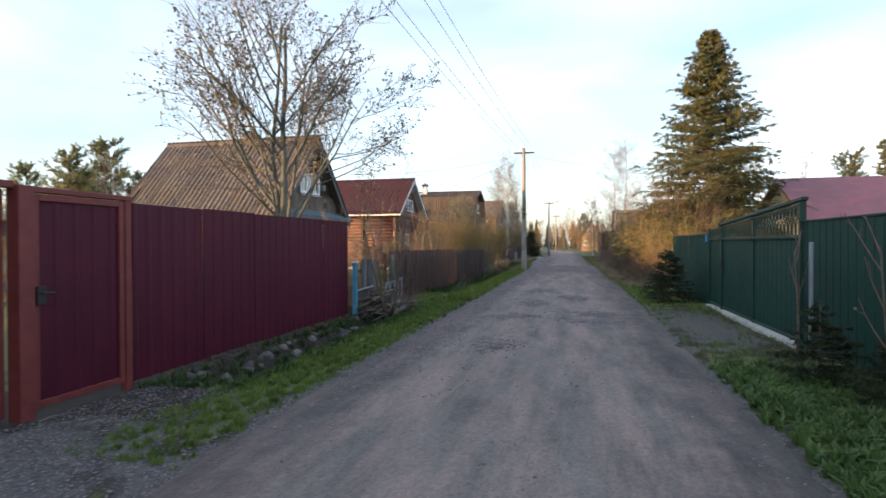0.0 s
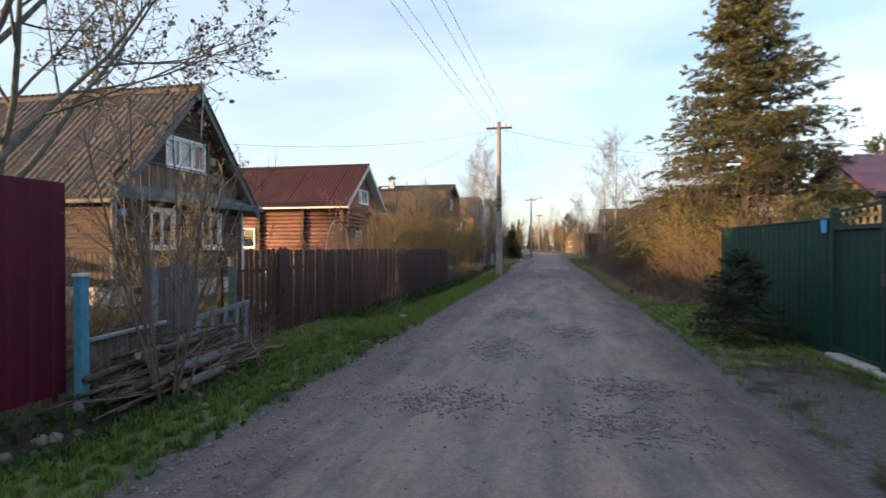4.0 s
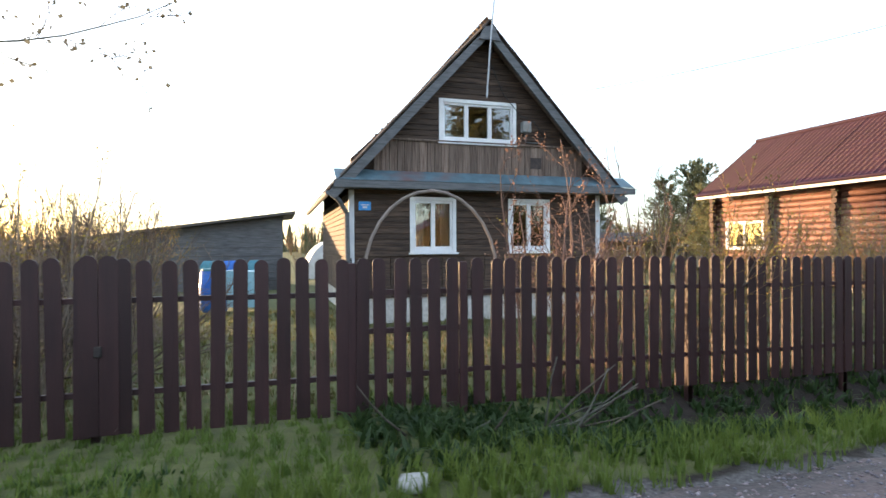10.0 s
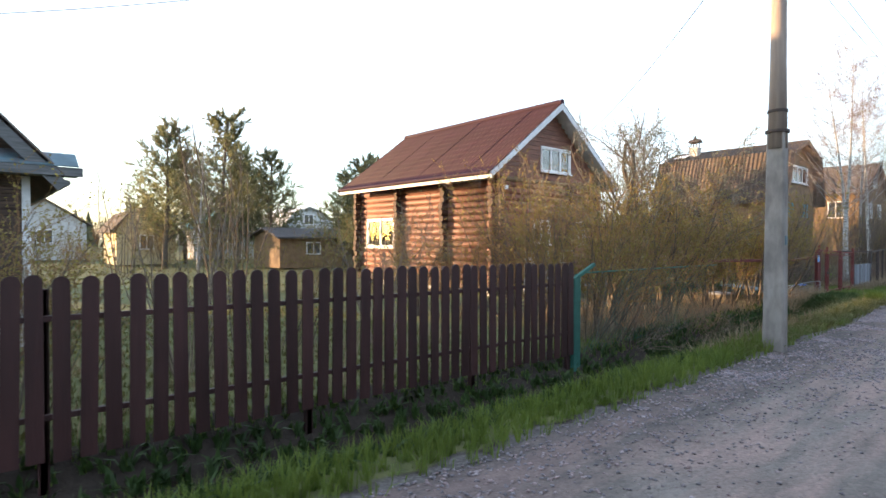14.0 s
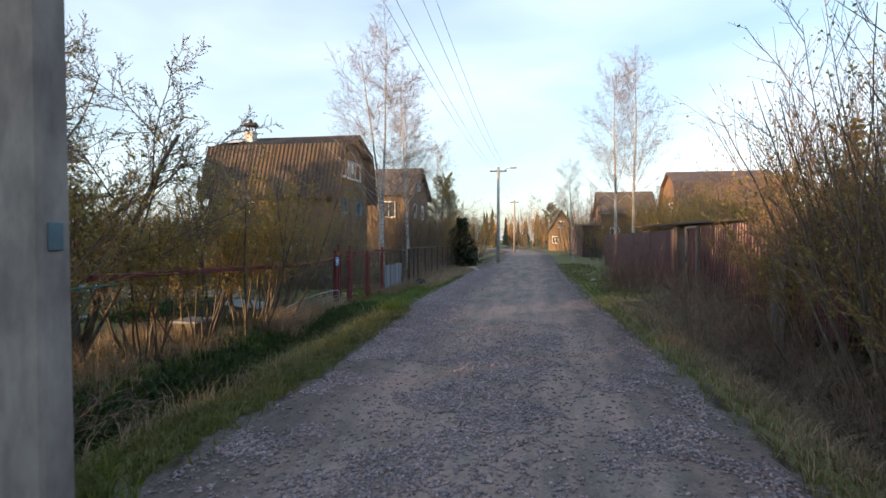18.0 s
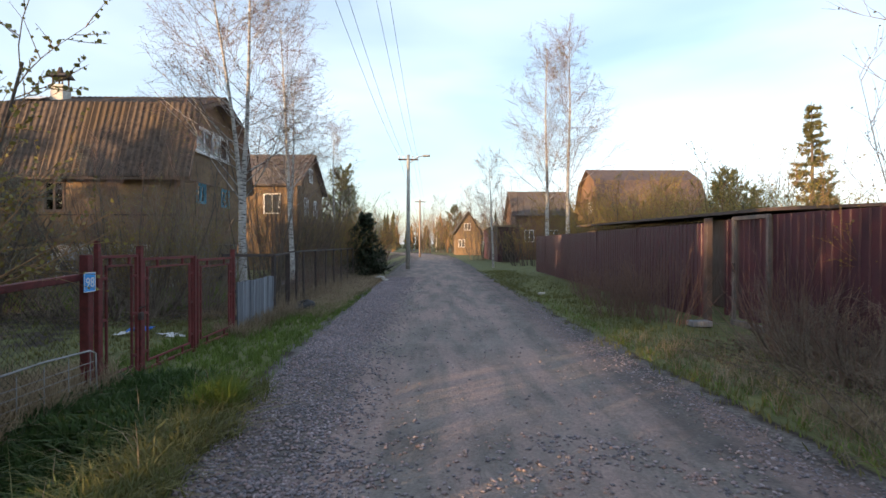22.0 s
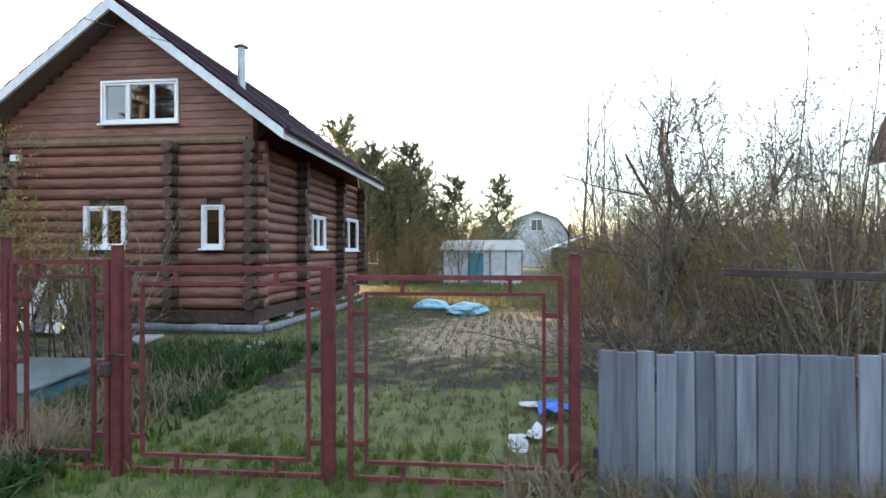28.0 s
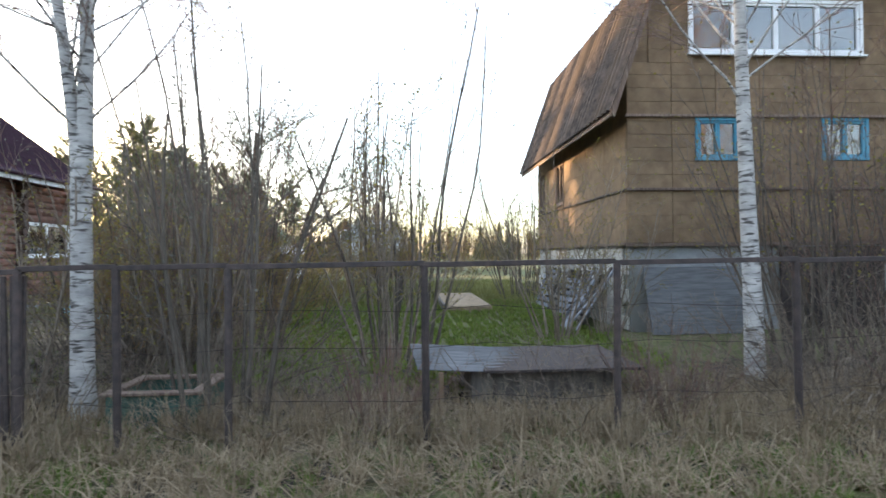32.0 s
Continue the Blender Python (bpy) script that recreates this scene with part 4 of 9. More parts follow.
# ---- the log house with the maroon roof ----
def log_house():
    h = thing("log_house", "brown stained log house with a maroon metal-tile roof", "house", -14.2, 34.47, 0.2)
    xf, xb, yl, yr = -10.25, -17.75, 32.07, 36.86
    z0, ze, zr, ym = 0.30, 3.30, 5.62, 34.47
    pitch = 0.2
    front, left, right = wall_axes(x=xf), wall_axes(y=yl, out=-1), wall_axes(y=yr, out=1)
    holes_f = [(33.68, 34.40, 1.44, 2.12), (35.95, 36.27, 1.43, 2.12), (34.02, 35.43, 3.70, 4.40)]
    holes_r = [(-14.25, -13.35, 1.42, 2.14), (-17.45, -15.6, 1.38, 2.24)]
    holes_l = [(-17.0, -15.35, 1.3, 2.25)]

    rng = random.Random(5)

    def course_log(put, p, q, z, name="log"):
        n, mb = 3, Mb()
        pts = [put(p + (q - p) * k / n, -0.11 + rng.uniform(-0.008, 0.008), z + rng.uniform(-0.006, 0.006)) for k in range(n + 1)]
        mb.tube(pts, [0.108 + rng.uniform(-0.005, 0.005) for _ in pts], 10)
        part(name, mb, LOGSTAIN, h, smooth=True)

    for put, a, b, holes in ((front, yl - 0.2, yr + 0.2, holes_f), (left, xb, xf, holes_l), (right, xb, xf, holes_r)):
        for p, q, c, d in courses(z0, ze, pitch, lambda z: a, lambda z: b, holes):
            course_log(put, p, q, (c + d) / 2)
    for put, a, b, holes in ((left, xb, xf - 0.3, holes_l), (right, xb, xf - 0.3, holes_r), (front, yl, yr, holes_f)):
        low = [k for k in holes if k[3] < ze]
        w0, w1 = sorted((put(a, -0.19, 0)[0 if put is front else 1], put(a, -0.13, 0)[0 if put is front else 1]))
        wall_slabs(h, LOGEND, "x" if put is front else "y", w0, w1, z0, ze, lambda z: a, lambda z: b, low)
    # log ends of the corners and cross walls
    stubs = [(front, yl, 0), (front, 35.37, 0), (front, yr, 0), (left, -12.52, 0), (left, -15.0, 0), (right, -12.52, 0), (right, -15.4, 0), (left, xf - 0.11, 1), (right, xf - 0.11, 1), (left, xb + 0.11, 1), (right, xb + 0.11, 1)]
    for put, u, corner in stubs:
        k = 0
        z = z0 + 0.1 + (0.0 if corner else 0.0)
        while z < ze - 0.05:
            r = 0.10 + rng.uniform(-0.008, 0.012)
            ln = rng.uniform(0.16, 0.24)
            mb = Mb().tube([put(u, -0.15, z), put(u, ln, z)], r, 10)
            part("log_end", mb, LOGEND, h)
            z += pitch
            k += 1
    # gable: flat stained boards
    slope = lambda z: max(0.0, (zr - z) / (zr - 3.3)) * 2.95
    gl, gr = (lambda z: max(yl, ym - slope(z))), (lambda z: min(yr, ym + slope(z)))
    wall_slabs(h, LOGSTAIN, "x", xf - 0.16, xf - 0.03, ze, zr - 0.05, gl, gr, [holes_f[2]], (3.8,))
    wall_slabs(h, LOGSTAIN, "x", xb, xb + 0.12, z0, zr - 0.05, lambda z: yl if z < ze else gl(z), lambda z: yr if z < ze else gr(z), (), (ze, 3.8))
    for p, q, a, b in courses(ze, zr - 0.08, 0.14, gl, gr, holes_f):
        part("gable_board", bars([(p, q, -0.03, -0.005, a, b - 0.006)], front, 0.006), LOGSTAIN, h)
    part("gable_beam", Mb().tube([(xf + 0.0, yl + 0.1, ze + 0.02), (xf + 0.0, yr - 0.1, ze + 0.02)], 0.07, 8), FIBRE, h, "paler beam below the gable")
    window(h, front, 33.68, 34.40, 1.44, 2.12, 2, 0.045)
    window(h, front, 35.95, 36.27, 1.43, 2.12, 1, 0.045)
    window(h, front, 34.02, 35.43, 3.70, 4.40, 3, 0.045, cloth=False)
    window(h, right, -14.25, -13.35, 1.42, 2.14, 2, 0.045)
    window(h, right, -17.45, -15.6, 1.38, 2.24, 2, 0.045)
    window(h, left, -17.0, -15.35, 1.3, 2.25, 2, 0.06)
    # roof
    ey, ez, ry, rz = 31.36, 3.42, 34.47, 5.77
    run, rise = ry - ey, rz - ez
    ln = math.hypot(run, rise)
    sheet = tiled(1.15, ln, 0.19, 0.018, 0.35).mesh("metal_tile_sheet", METALTILE, True)
    lay_sheets(h, "metal_tile_sheet", sheet, -17.85, 7, 1.15, 1, ln, ey, ez, run, rise, 1, 1.15)
    lay_sheets(h, "metal_tile_sheet", sheet, -17.85, 7, 1.15, 1, ln, 2 * ry - ey, ez, run, rise, -1, 1.15)
    part("ridge_cap", Mb().tube([(-17.85, ry, rz + 0.02), (-9.8, ry, rz + 0.02)], 0.09, 10), METALTILE, h)
    for s in (1, -1):
        yy = lambda d: ry + s * d
        part("rake_board", Mb().prism([(yy(-run - 0.02), ez - 0.03), (yy(0), rz - 0.01), (yy(0), rz - 0.21), (yy(-run - 0.02), ez - 0.20)], -9.84, -9.79, "x"), PALEBLUE, h, "white rake board")
        part("soffit", Mb().prism([(yy(-run), ez - 0.06), (yy(0), rz - 0.08), (yy(0), rz - 0.12), (yy(-run), ez - 0.10)], -17.82, -9.845, "x"), PALEBLUE if s < 0 else VBOARD, h)
        part("fascia", Mb().box(-17.85, yy(-run - 0.03), ez - 0.19, -9.845, yy(-run), ez - 0.02, 0.005), PALEBLUE, h, "pale eaves board")
        part("gutter", Mb().tube([(-17.85, yy(-run - 0.09), ez - 0.03), (-9.8, yy(-run - 0.09), ez - 0.04)], 0.05, 8), METALTILE, h)
    part("flue", Mb().tube([(-12.4, 35.6, 4.6), (-12.4, 35.6, 5.85)], 0.085, 10).tube([(-12.4, 35.6, 5.80), (-12.4, 35.6, 5.90)], [0.16, 0.03], 10), STEEL, h, "steel flue with a cowl")
    part("foundation_beam", Mb().box(xb, yl, 0.05, xf - 0.03, yr, 0.28, 0.01), LOGEND, h)
    spots = [(x, y, 0.4, 0.28) for x in np.arange(xb + 0.3, xf - 0.5, 1.3) for y in (yl + 0.02, yr - 0.3)] + [(xf - 0.35, y, 0.3, 0.4) for y in np.arange(yl + 0.4, yr - 0.6, 1.1)]
    for x, y, a, b in spots:
        part("foundation_block", Mb().box(x, y, -0.2, x + a, y + b, 0.06, 0.01), CONCRETE, h)
    part("floodlight", Mb().box(xf + 0.02, 32.25, 3.0, xf + 0.12, 32.4, 3.12, 0.01), WHITE, h, "small white floodlight")
    return h


# ---- the gambrel-roofed house ----
def gambrel_house():
    h = thing("gambrel_house", "unfinished brown house with a corrugated gambrel roof", "house", -12.1, 53.3, 0)
    xf, xb, yl, yr, ym = -9.0, -15.2, 50.75, 55.85, 53.3
    front, left = wall_axes(x=xf), wall_axes(y=yl, out=-1)
    lo_holes = [(51.95, 52.6, 2.85, 3.44), (54.12, 54.82, 2.85, 3.44), (51.85, 54.75, 4.60, 5.40)]
    sl_holes = [(-14.85, -14.5, 2.45, 3.3), (-13.3, -12.7, 2.45, 3.38)]
    lf = lambda z: yl if z < 4.6 else np.interp(z, [3.5, 5.95, 6.69], [50.42, 51.3, 53.3])
    rf = lambda z: 2 * ym - lf(z)
    wall_slabs(h, FIBRE, "x", xf - 0.15, xf - 0.01, 1.4, 6.6, lf, rf, lo_holes, (4.599, 5.95))
    wall_slabs(h, FIBRE, "x", xb, xb + 0.12, 1.4, 6.6, lf, rf, (), (4.599, 5.95))
    wall_slabs(h, FIBRE, "y", yl + 0.01, yl + 0.13, 1.4, 4.2, lambda z: xb + 0.12, lambda z: xf - 0.15, sl_holes)
    part("wall_slab", Mb().box(xb + 0.12, yr - 0.13, 1.4, xf - 0.15, yr, 4.2), FIBRE, h)
    # cladding in tall panels between ledges
    for z0, z1 in ((1.45, 2.30), (2.34, 3.50), (3.54, 4.40), (4.40, 5.45), (5.45, 6.5)):
        for y in np.arange(yl, yr - 0.05, 0.75):
            a, b = max(y, float(lf(z1 if z1 > 4.6 else z0))), min(y + 0.742, float(rf(z1 if z1 > 4.6 else z0)), yr)
            if b - a > 0.15:
                for p, q, c, d in courses(z0, z1, 0.22, lambda z: a, lambda z: b, lo_holes):
                    part("panel", bars([(p, q, -0.01, 0.012, c, d - 0.004)], front, 0.003), FIBRE, h)
    for z0, z1 in ((1.45, 2.30), (2.34, 3.42)):
        for x in np.arange(xb, xf - 0.05, 1.03):
            for p, q, c, d in courses(z0, z1, 0.55, lambda z: x, lambda z: min(x + 1.022, xf), sl_holes):
                part("panel", bars([(p, q, -0.01, 0.012, c, d - 0.003)], left, 0.003), FIBRE, h)
    for z in (2.32, 3.52):
        part("ledge", bars([(yl - 0.05, yr + 0.05, 0.012, 0.07, z - 0.025, z + 0.02)], front, 0.006), VBOARD, h)
    part("ledge", bars([(xb, xf + 0.06, 0.012, 0.05, 2.30, 2.335)], left, 0.005), DARKSTEEL, h)
    part("plinth_cap", bars([(xb, xf + 0.08, 0.0, 0.09, 1.40, 1.45)], left, 0.008), VBOARD, h)
    part("plinth_cap", bars([(yl - 0.05, yr, 0.012, 0.08, 1.38, 1.44)], front, 0.008), VBOARD, h)
    part("basement", Mb().box(xb, yl + 0.03, -0.4, xf - 0.03, yr, 1.40), PLASTER, h, "grey rendered basement wall")
    # courses of whitewashed blocks on the garden side
    for r in range(6):
        for i in range(15):
            x = xb + i * 0.41 + (0.2 if r % 2 else 0.0)
            if x + 0.4 < xf and not (-12.9 < x < -12.0 and 2 < r < 5):
                part("block", bars([(x, x + 0.40, -0.03, 0.012, 0.02 + r * 0.225, 0.235 + r * 0.225)], left, 0.008), BRICKWHITE, h)
    part("basement_window", bars([(-12.75, -11.95, -0.02, 0.016, 0.85, 1.2)], left), PLASTER, h, "blocked basement window")
    part("gate_leaf", bars([(53.3, 55.1, 0.0, 0.05, -0.05, 1.36)], front, 0.01), DARKSTEEL, h, "dark basement door")
    for a, b, c, d in lo_holes[:2]:
        window(h, front, a, b, c, d, 2, 0.06, BLUEPAINT, cloth=False, sill=False, label="window with a pale blue frame")
    window(h, front, 51.85, 54.75, 4.60, 5.40, 4, 0.06, WHITE, cloth=True, label="wide attic window with white curtains")
    for a, b, c, d in sl_holes:
        window(h, left, a, b, c, d, 2, 0.05, VBOARD, cloth=True, sill=False, label="narrow window with a bare timber frame")
    # roof: two pitches on each side
    for (ay, az), (by, bz), climb in (((50.3, 3.5), (51.2, 5.95), 1), ((51.2, 5.95), (53.3, 6.69), 1), ((56.3, 3.5), (55.4, 5.95), -1), ((55.4, 5.95), (53.3, 6.69), -1)):
        run, rise = abs(by - ay), bz - az
        ln = math.hypot(run, rise)
        rows = 2 if ln > 2.2 else 1
        sl = ln / rows + (0.1 if rows > 1 else 0.06)
        sheet = fix_normals(corrugated(1.2, sl, 0.2, 0.026).mesh("roof_sheet", BROWNSLATE))
        lay_sheets(h, "roof_sheet", sheet, -15.5, 6, 1.165, rows, sl, ay, az, run, rise, climb, 1.2, 0.1 if rows > 1 else 0)
        s = 1 if climb > 0 else -1
        part("roof_deck", Mb().prism([(ay + s * 0.03, az - 0.03), (by, bz - 0.05), (by, bz - 0.10), (ay + s * 0.03, az - 0.09)], -15.4, -8.55, "x"), VBOARD, h)
        part("rake_board", Mb().prism([(ay, az + 0.0), (by, bz - 0.02), (by, bz - 0.16), (ay + s * 0.06, az - 0.12)], -8.55, -8.51, "x"), VBOARD, h)
    part("ridge_cap", Mb().prism([(53.12, 6.63), (53.3, 6.76), (53.48, 6.63), (53.3, 6.70)], -15.45, -8.5, "x"), SLATE, h)
    part("skylight_patch", None, None, h, "pale patched roofing", mesh=fix_normals(Mb().box(0, 0, 0.035, 0.7, 0.75, 0.05).mesh("skylight_patch", PALEBLUE)), m=slope_pose(-14.95, 51.9, 6.28, 2.1, 0.74, 0))
    ch = part("chimney", Mb().box(-14.3, 52.45, 5.9, -13.85, 52.9, 6.95, 0.01).box(-14.34, 52.41, 6.88, -13.81, 52.94, 6.96, 0.01), BRICKWHITE, h, "whitewashed chimney")
    mb = Mb()
    for x in (-14.26, -13.93):
        for y in (52.49, 52.82):
            mb.box(x, y, 6.96, x + 0.04, y + 0.04, 7.25)
    part("cowl", mb.prism([(52.36, 7.25), (52.99, 7.25), (52.675, 7.45)], -14.39, -13.76, "x").tube([(-14.08, 52.67, 7.38), (-14.08, 52.67, 7.62)], [0.13, 0.05], 8), DARKSTEEL, ch, "dark tin chimney cowl")
    return h


gabled_cottage()
log_house()
gambrel_house()

# ---- fences, gates and poles ----
def ribbed(width, height, pitch=0.2, depth=0.012, thick=0.004):
    """A profiled steel sheet: across along x, up along z, ribs towards +y."""
    prof = []
    x = 0.0
    while x < width - 1e-6:
        for dx, d in ((0.0, 0.0), (0.30, 0.0), (0.38, depth), (0.62, depth), (0.70, 0.0)):
            px = x + dx * pitch
            if px <= width + 1e-6:
                prof.append((px, d))
        x += pitch
    prof.append((width, 0.0))
    vs, fs = [], []
    for px, d in prof:
        vs += [(px, d + thick, 0), (px, d + thick, height), (px, d, 0), (px, d, height)]
    for k in range(len(prof) - 1):
        a, b = 4 * k, 4 * k + 4
        fs += [(a, b, b + 1, a + 1), (a + 2, a + 3, b + 3, b + 2), (a, a + 2, b + 2, b), (a + 1, b + 1, b + 3, a + 3)]
    n = 4 * (len(prof) - 1)
    fs += [(0, 1, 3, 2), (n, n + 2, n + 3, n + 1)]
    return Mb().add(vs, fs)


def sheet_run(fence, mat, name, pts, z0, z1, width=1.15, rib=1, pitch=0.2, depth=0.012):
    """Profiled sheets end to end along a line; pts: start and end in plan."""
    (xa, ya), (xb, yb) = pts
    ln = math.hypot(xb - xa, yb - ya)
    n = max(1, round(ln / width))
    w = ln / n
    me = fix_normals(ribbed(w - 0.003, z1 - z0, pitch, depth).mesh(name, mat))
    ang = math.degrees(math.atan2(yb - ya, xb - xa))
    for i in range(n):
        u = i * w
        m = at(xa + (xb - xa) * u / ln, ya + (yb - ya) * u / ln, z0 + 0.006 * math.sin(i * 2.7), ang) @ pose(0, 0, 0, 0.25 * math.sin(i * 1.9), 0, 0)
        part(name, None, None, fence, mesh=me, m=m)


def maroon_fence():
    f = thing("sheet_fence", "maroon profiled steel fence", "fence", -4.03, 7.0, 0)
    sheet_run(f, MAROON, "sheet", [(-4.03, 9.93), (-4.03, 4.28)], 0.06, 1.94)
    part("top_rail", Mb().box(-4.09, 4.2, 1.86, -4.045, 9.93, 1.90, 0.003), RUSTRED, f)
    part("bottom_rail", Mb().box(-4.09, 4.2, 0.4, -4.045, 9.93, 0.44, 0.003), RUSTRED, f)
    for y in (5.6, 7.05, 8.5, 9.88):
        part("post", Mb().box(-4.15, y - 0.03, -0.3, -4.092, y + 0.03, 1.9, 0.004), RUSTRED, f)
    g = thing("wicket_gate", "maroon sheet wicket gate in a red steel frame", "gate", -4.03, 3.65, 0)
    part("leaf_sheet", None, None, g, mesh=fix_normals(ribbed(0.93, 1.78, 0.2, 0.012).mesh("leaf_sheet", MAROON)), m=at(-4.03, 4.12, 0.14, -90))
    for y0, y1, z0, z1 in ((3.17, 3.23, 0.08, 1.94), (4.09, 4.15, 0.08, 1.94), (3.23, 4.09, 0.08, 0.14), (3.23, 4.09, 1.88, 1.94)):
        part("frame_bar", Mb().box(-4.05, y0, z0, -4.0, y1, z1, 0.004), REDFRAME, g)
    part("gate_post", Mb().box(-4.1, 3.02, -0.3, -3.96, 3.16, 2.0, 0.006), REDFRAME, g)
    part("gate_post", Mb().box(-4.08, 4.17, -0.3, -4.0, 4.25, 1.97, 0.006), REDFRAME, g)
    part("header", Mb().box(-4.07, 3.16, 1.95, -3.99, 4.26, 2.0, 0.005), REDFRAME, g)
    part("lock", Mb().box(-3.995, 3.18, 0.98, -3.96, 3.26, 1.14, 0.006).tube([(-3.97, 3.21, 1.08), (-3.93, 3.21, 1.08), (-3.92, 3.30, 1.08)], 0.011, 6), CABLE, g, "black lock and handle")
    d = thing("drive_gate", "maroon sheet drive gate in a red steel frame", "gate", -4.05, 1.2, 0)
    sheet_run(d, MAROON, "leaf_sheet", [(-4.1, 2.9), (-4.1, -1.0)], 0.12, 1.9)
    for x1, y0, y1, z0, z1 in ((-4.075, -1.0, 2.98, 0.06, 0.12), (-4.075, -1.0, 2.98, 1.9, 1.96), (-4.075, 2.92, 2.98, 0.12, 1.9), (-4.115, 0.95, 1.01, 0.12, 1.9)):
        part("frame_bar", Mb().box(-4.13, y0, z0, x1, y1, z1, 0.004), REDFRAME, d)
    part("gate_post", Mb().box(-4.1, -1.2, -0.3, -3.96, -1.06, 2.0, 0.006), REDFRAME, d)
    part("header", Mb().box(-4.12, -1.06, 1.97, -4.0, 3.02, 2.03, 0.005), REDFRAME, d)
    e = thing("sheet_fence", "maroon profiled steel fence", "fence", -4.03, -4.0, 0)
    sheet_run(e, MAROON, "sheet", [(-4.03, -1.25), (-4.03, -9.3)], 0.15, 1.94)


def green_fence():
    x = 3.6
    f = thing("sheet_fence", "green profiled steel fence", "fence", x, 4.0, 0)
    me_runs = (((x + 0.02, -8.0), (x, 7.95)),)
    for pts in me_runs:
        sheet_run(f, GREENSHEET, "sheet", pts, 0.05, 1.78, 1.14, pitch=0.19, depth=0.007)
    part("cap_rail", Mb().box(x - 0.03, -8, 1.775, x + 0.03, 7.97, 1.80, 0.004), GREENPAINT, f)
    f2 = thing("sheet_fence", "green profiled steel fence", "fence", x, 15.5, 0)
    sheet_run(f2, GREENSHEET, "sheet", [(3.56, 13.32), (3.50, 17.6)], 0.0, 1.68, 1.1, pitch=0.19, depth=0.007)
    part("cap_rail", Mb().beam((3.56, 13.3, 1.69), (3.50, 17.6, 1.69), 0.05, 0.025, 0.004), GREENPAINT, f2)
    part("number_plate", Mb().box(3.53, 13.36, 1.52, 3.54, 13.5, 1.68, 0.002), SIGNBLUE, f2, "small blue number plate")
    g = thing("drive_gate", "green steel double gate with a scrollwork top", "gate", x, 10.4, 0)
    kerb = Mb().box(x - 0.12, 8.0, -0.12, x + 0.1, 13.3, 0.07, 0.02)
    part("concrete_sill", kerb, CONCRETE, g, "pale concrete sill under the gate")
    posts = (8.0, 10.02, 12.05, 12.35, 13.28)
    rail = lambda y: 1.80 + (2.06 - 1.80) * (13.28 - y) / 5.28
    for y in (8.0, 12.2, 13.28):
        part("gate_post", Mb().box(x - 0.05, y - 0.04, -0.2, x + 0.03, y + 0.04, rail(y) + 0.02, 0.005), GREENPAINT, g)
    part("gate_post", Mb().box(x - 0.04, 10.06, 0.08, x + 0.02, 10.12, rail(10.1), 0.004), GREENPAINT, g)
    for a, b in ((8.05, 10.05), (10.13, 12.15), (12.25, 13.23)):
        leaf = part("leaf", None, None, g, mesh=fix_normals(ribbed(b - a, 1.44, 0.2, 0.004).mesh("leaf", GREENSHEET)), m=at(x - 0.01, b, 0.13, -90))
        for z0, z1 in ((1.55, 1.60), (0.10, 0.14)):
            part("leaf_rail", Mb().box(x - 0.05, a, z0, x - 0.012, b, z1, 0.003), GREENPAINT, g)
        part("leaf_rail", Mb().beam((x - 0.03, a, rail(a) - 0.04), (x - 0.03, b, rail(b) - 0.04), 0.035, 0.03), GREENPAINT, g)
        mb = Mb()
        n = int((b - a) / 0.15)
        for i in range(n):
            y = a + 0.05 + (b - a - 0.1) * (i + 0.5) / n
            top = rail(y) - 0.06
            mid = (1.6 + top) / 2
            hh = (top - 1.6) / 2
            for s in (1, -1):
                pts = []
                for k in range(9):
                    u = -1 + 2 * k / 8
                    pts.append((x - 0.03, y + s * 0.055 * math.cos(u * 1.5) * (1 if u > -0.2 else 0.6), mid + hh * u))
                mb.tube(pts, 0.0065, 4)
            mb.tube([(x - 0.03, y, 1.6), (x - 0.03, y, top)], 0.006, 4)
            for zz, s in ((top - 0.03, 1), (1.64, -1)):
                mb.tube([(x - 0.03, y + 0.035 * math.cos(k * 0.9), zz + 0.03 * math.sin(k * 0.9)) for k in range(7)], 0.005, 4)
        part("scrollwork", mb, GREENPAINT, g, "wrought scrollwork panel")
    part("top_rail", Mb().beam((x - 0.03, 7.85, rail(7.85) + 0.03), (x - 0.03, 12.3, rail(12.3) + 0.03), 0.09, 0.05, 0.006), GREENPAINT, g)
    part("latch", Mb().box(x - 0.09, 12.08, 0.95, x - 0.05, 12.16, 1.08, 0.005), DARKSTEEL, g)


POSTGREEN = material("faded_grey_green_paint", (0.05, 0.075, 0.07), (0.11, 0.14, 0.125), 0.8, 12, (1, 1, 0.2), bump=0.4)


def picket_mesh(w, h, t, mat):
    n = 7
    poly = [(-w / 2, 0.0), (w / 2, 0.0)] + [(w / 2 * math.cos(math.pi * k / n), h - w / 2 + w / 2 * math.sin(math.pi * k / n)) for k in range(n + 1)]
    return fix_normals(Mb().prism(poly, -t / 2, t / 2, "x").mesh("picket", mat))


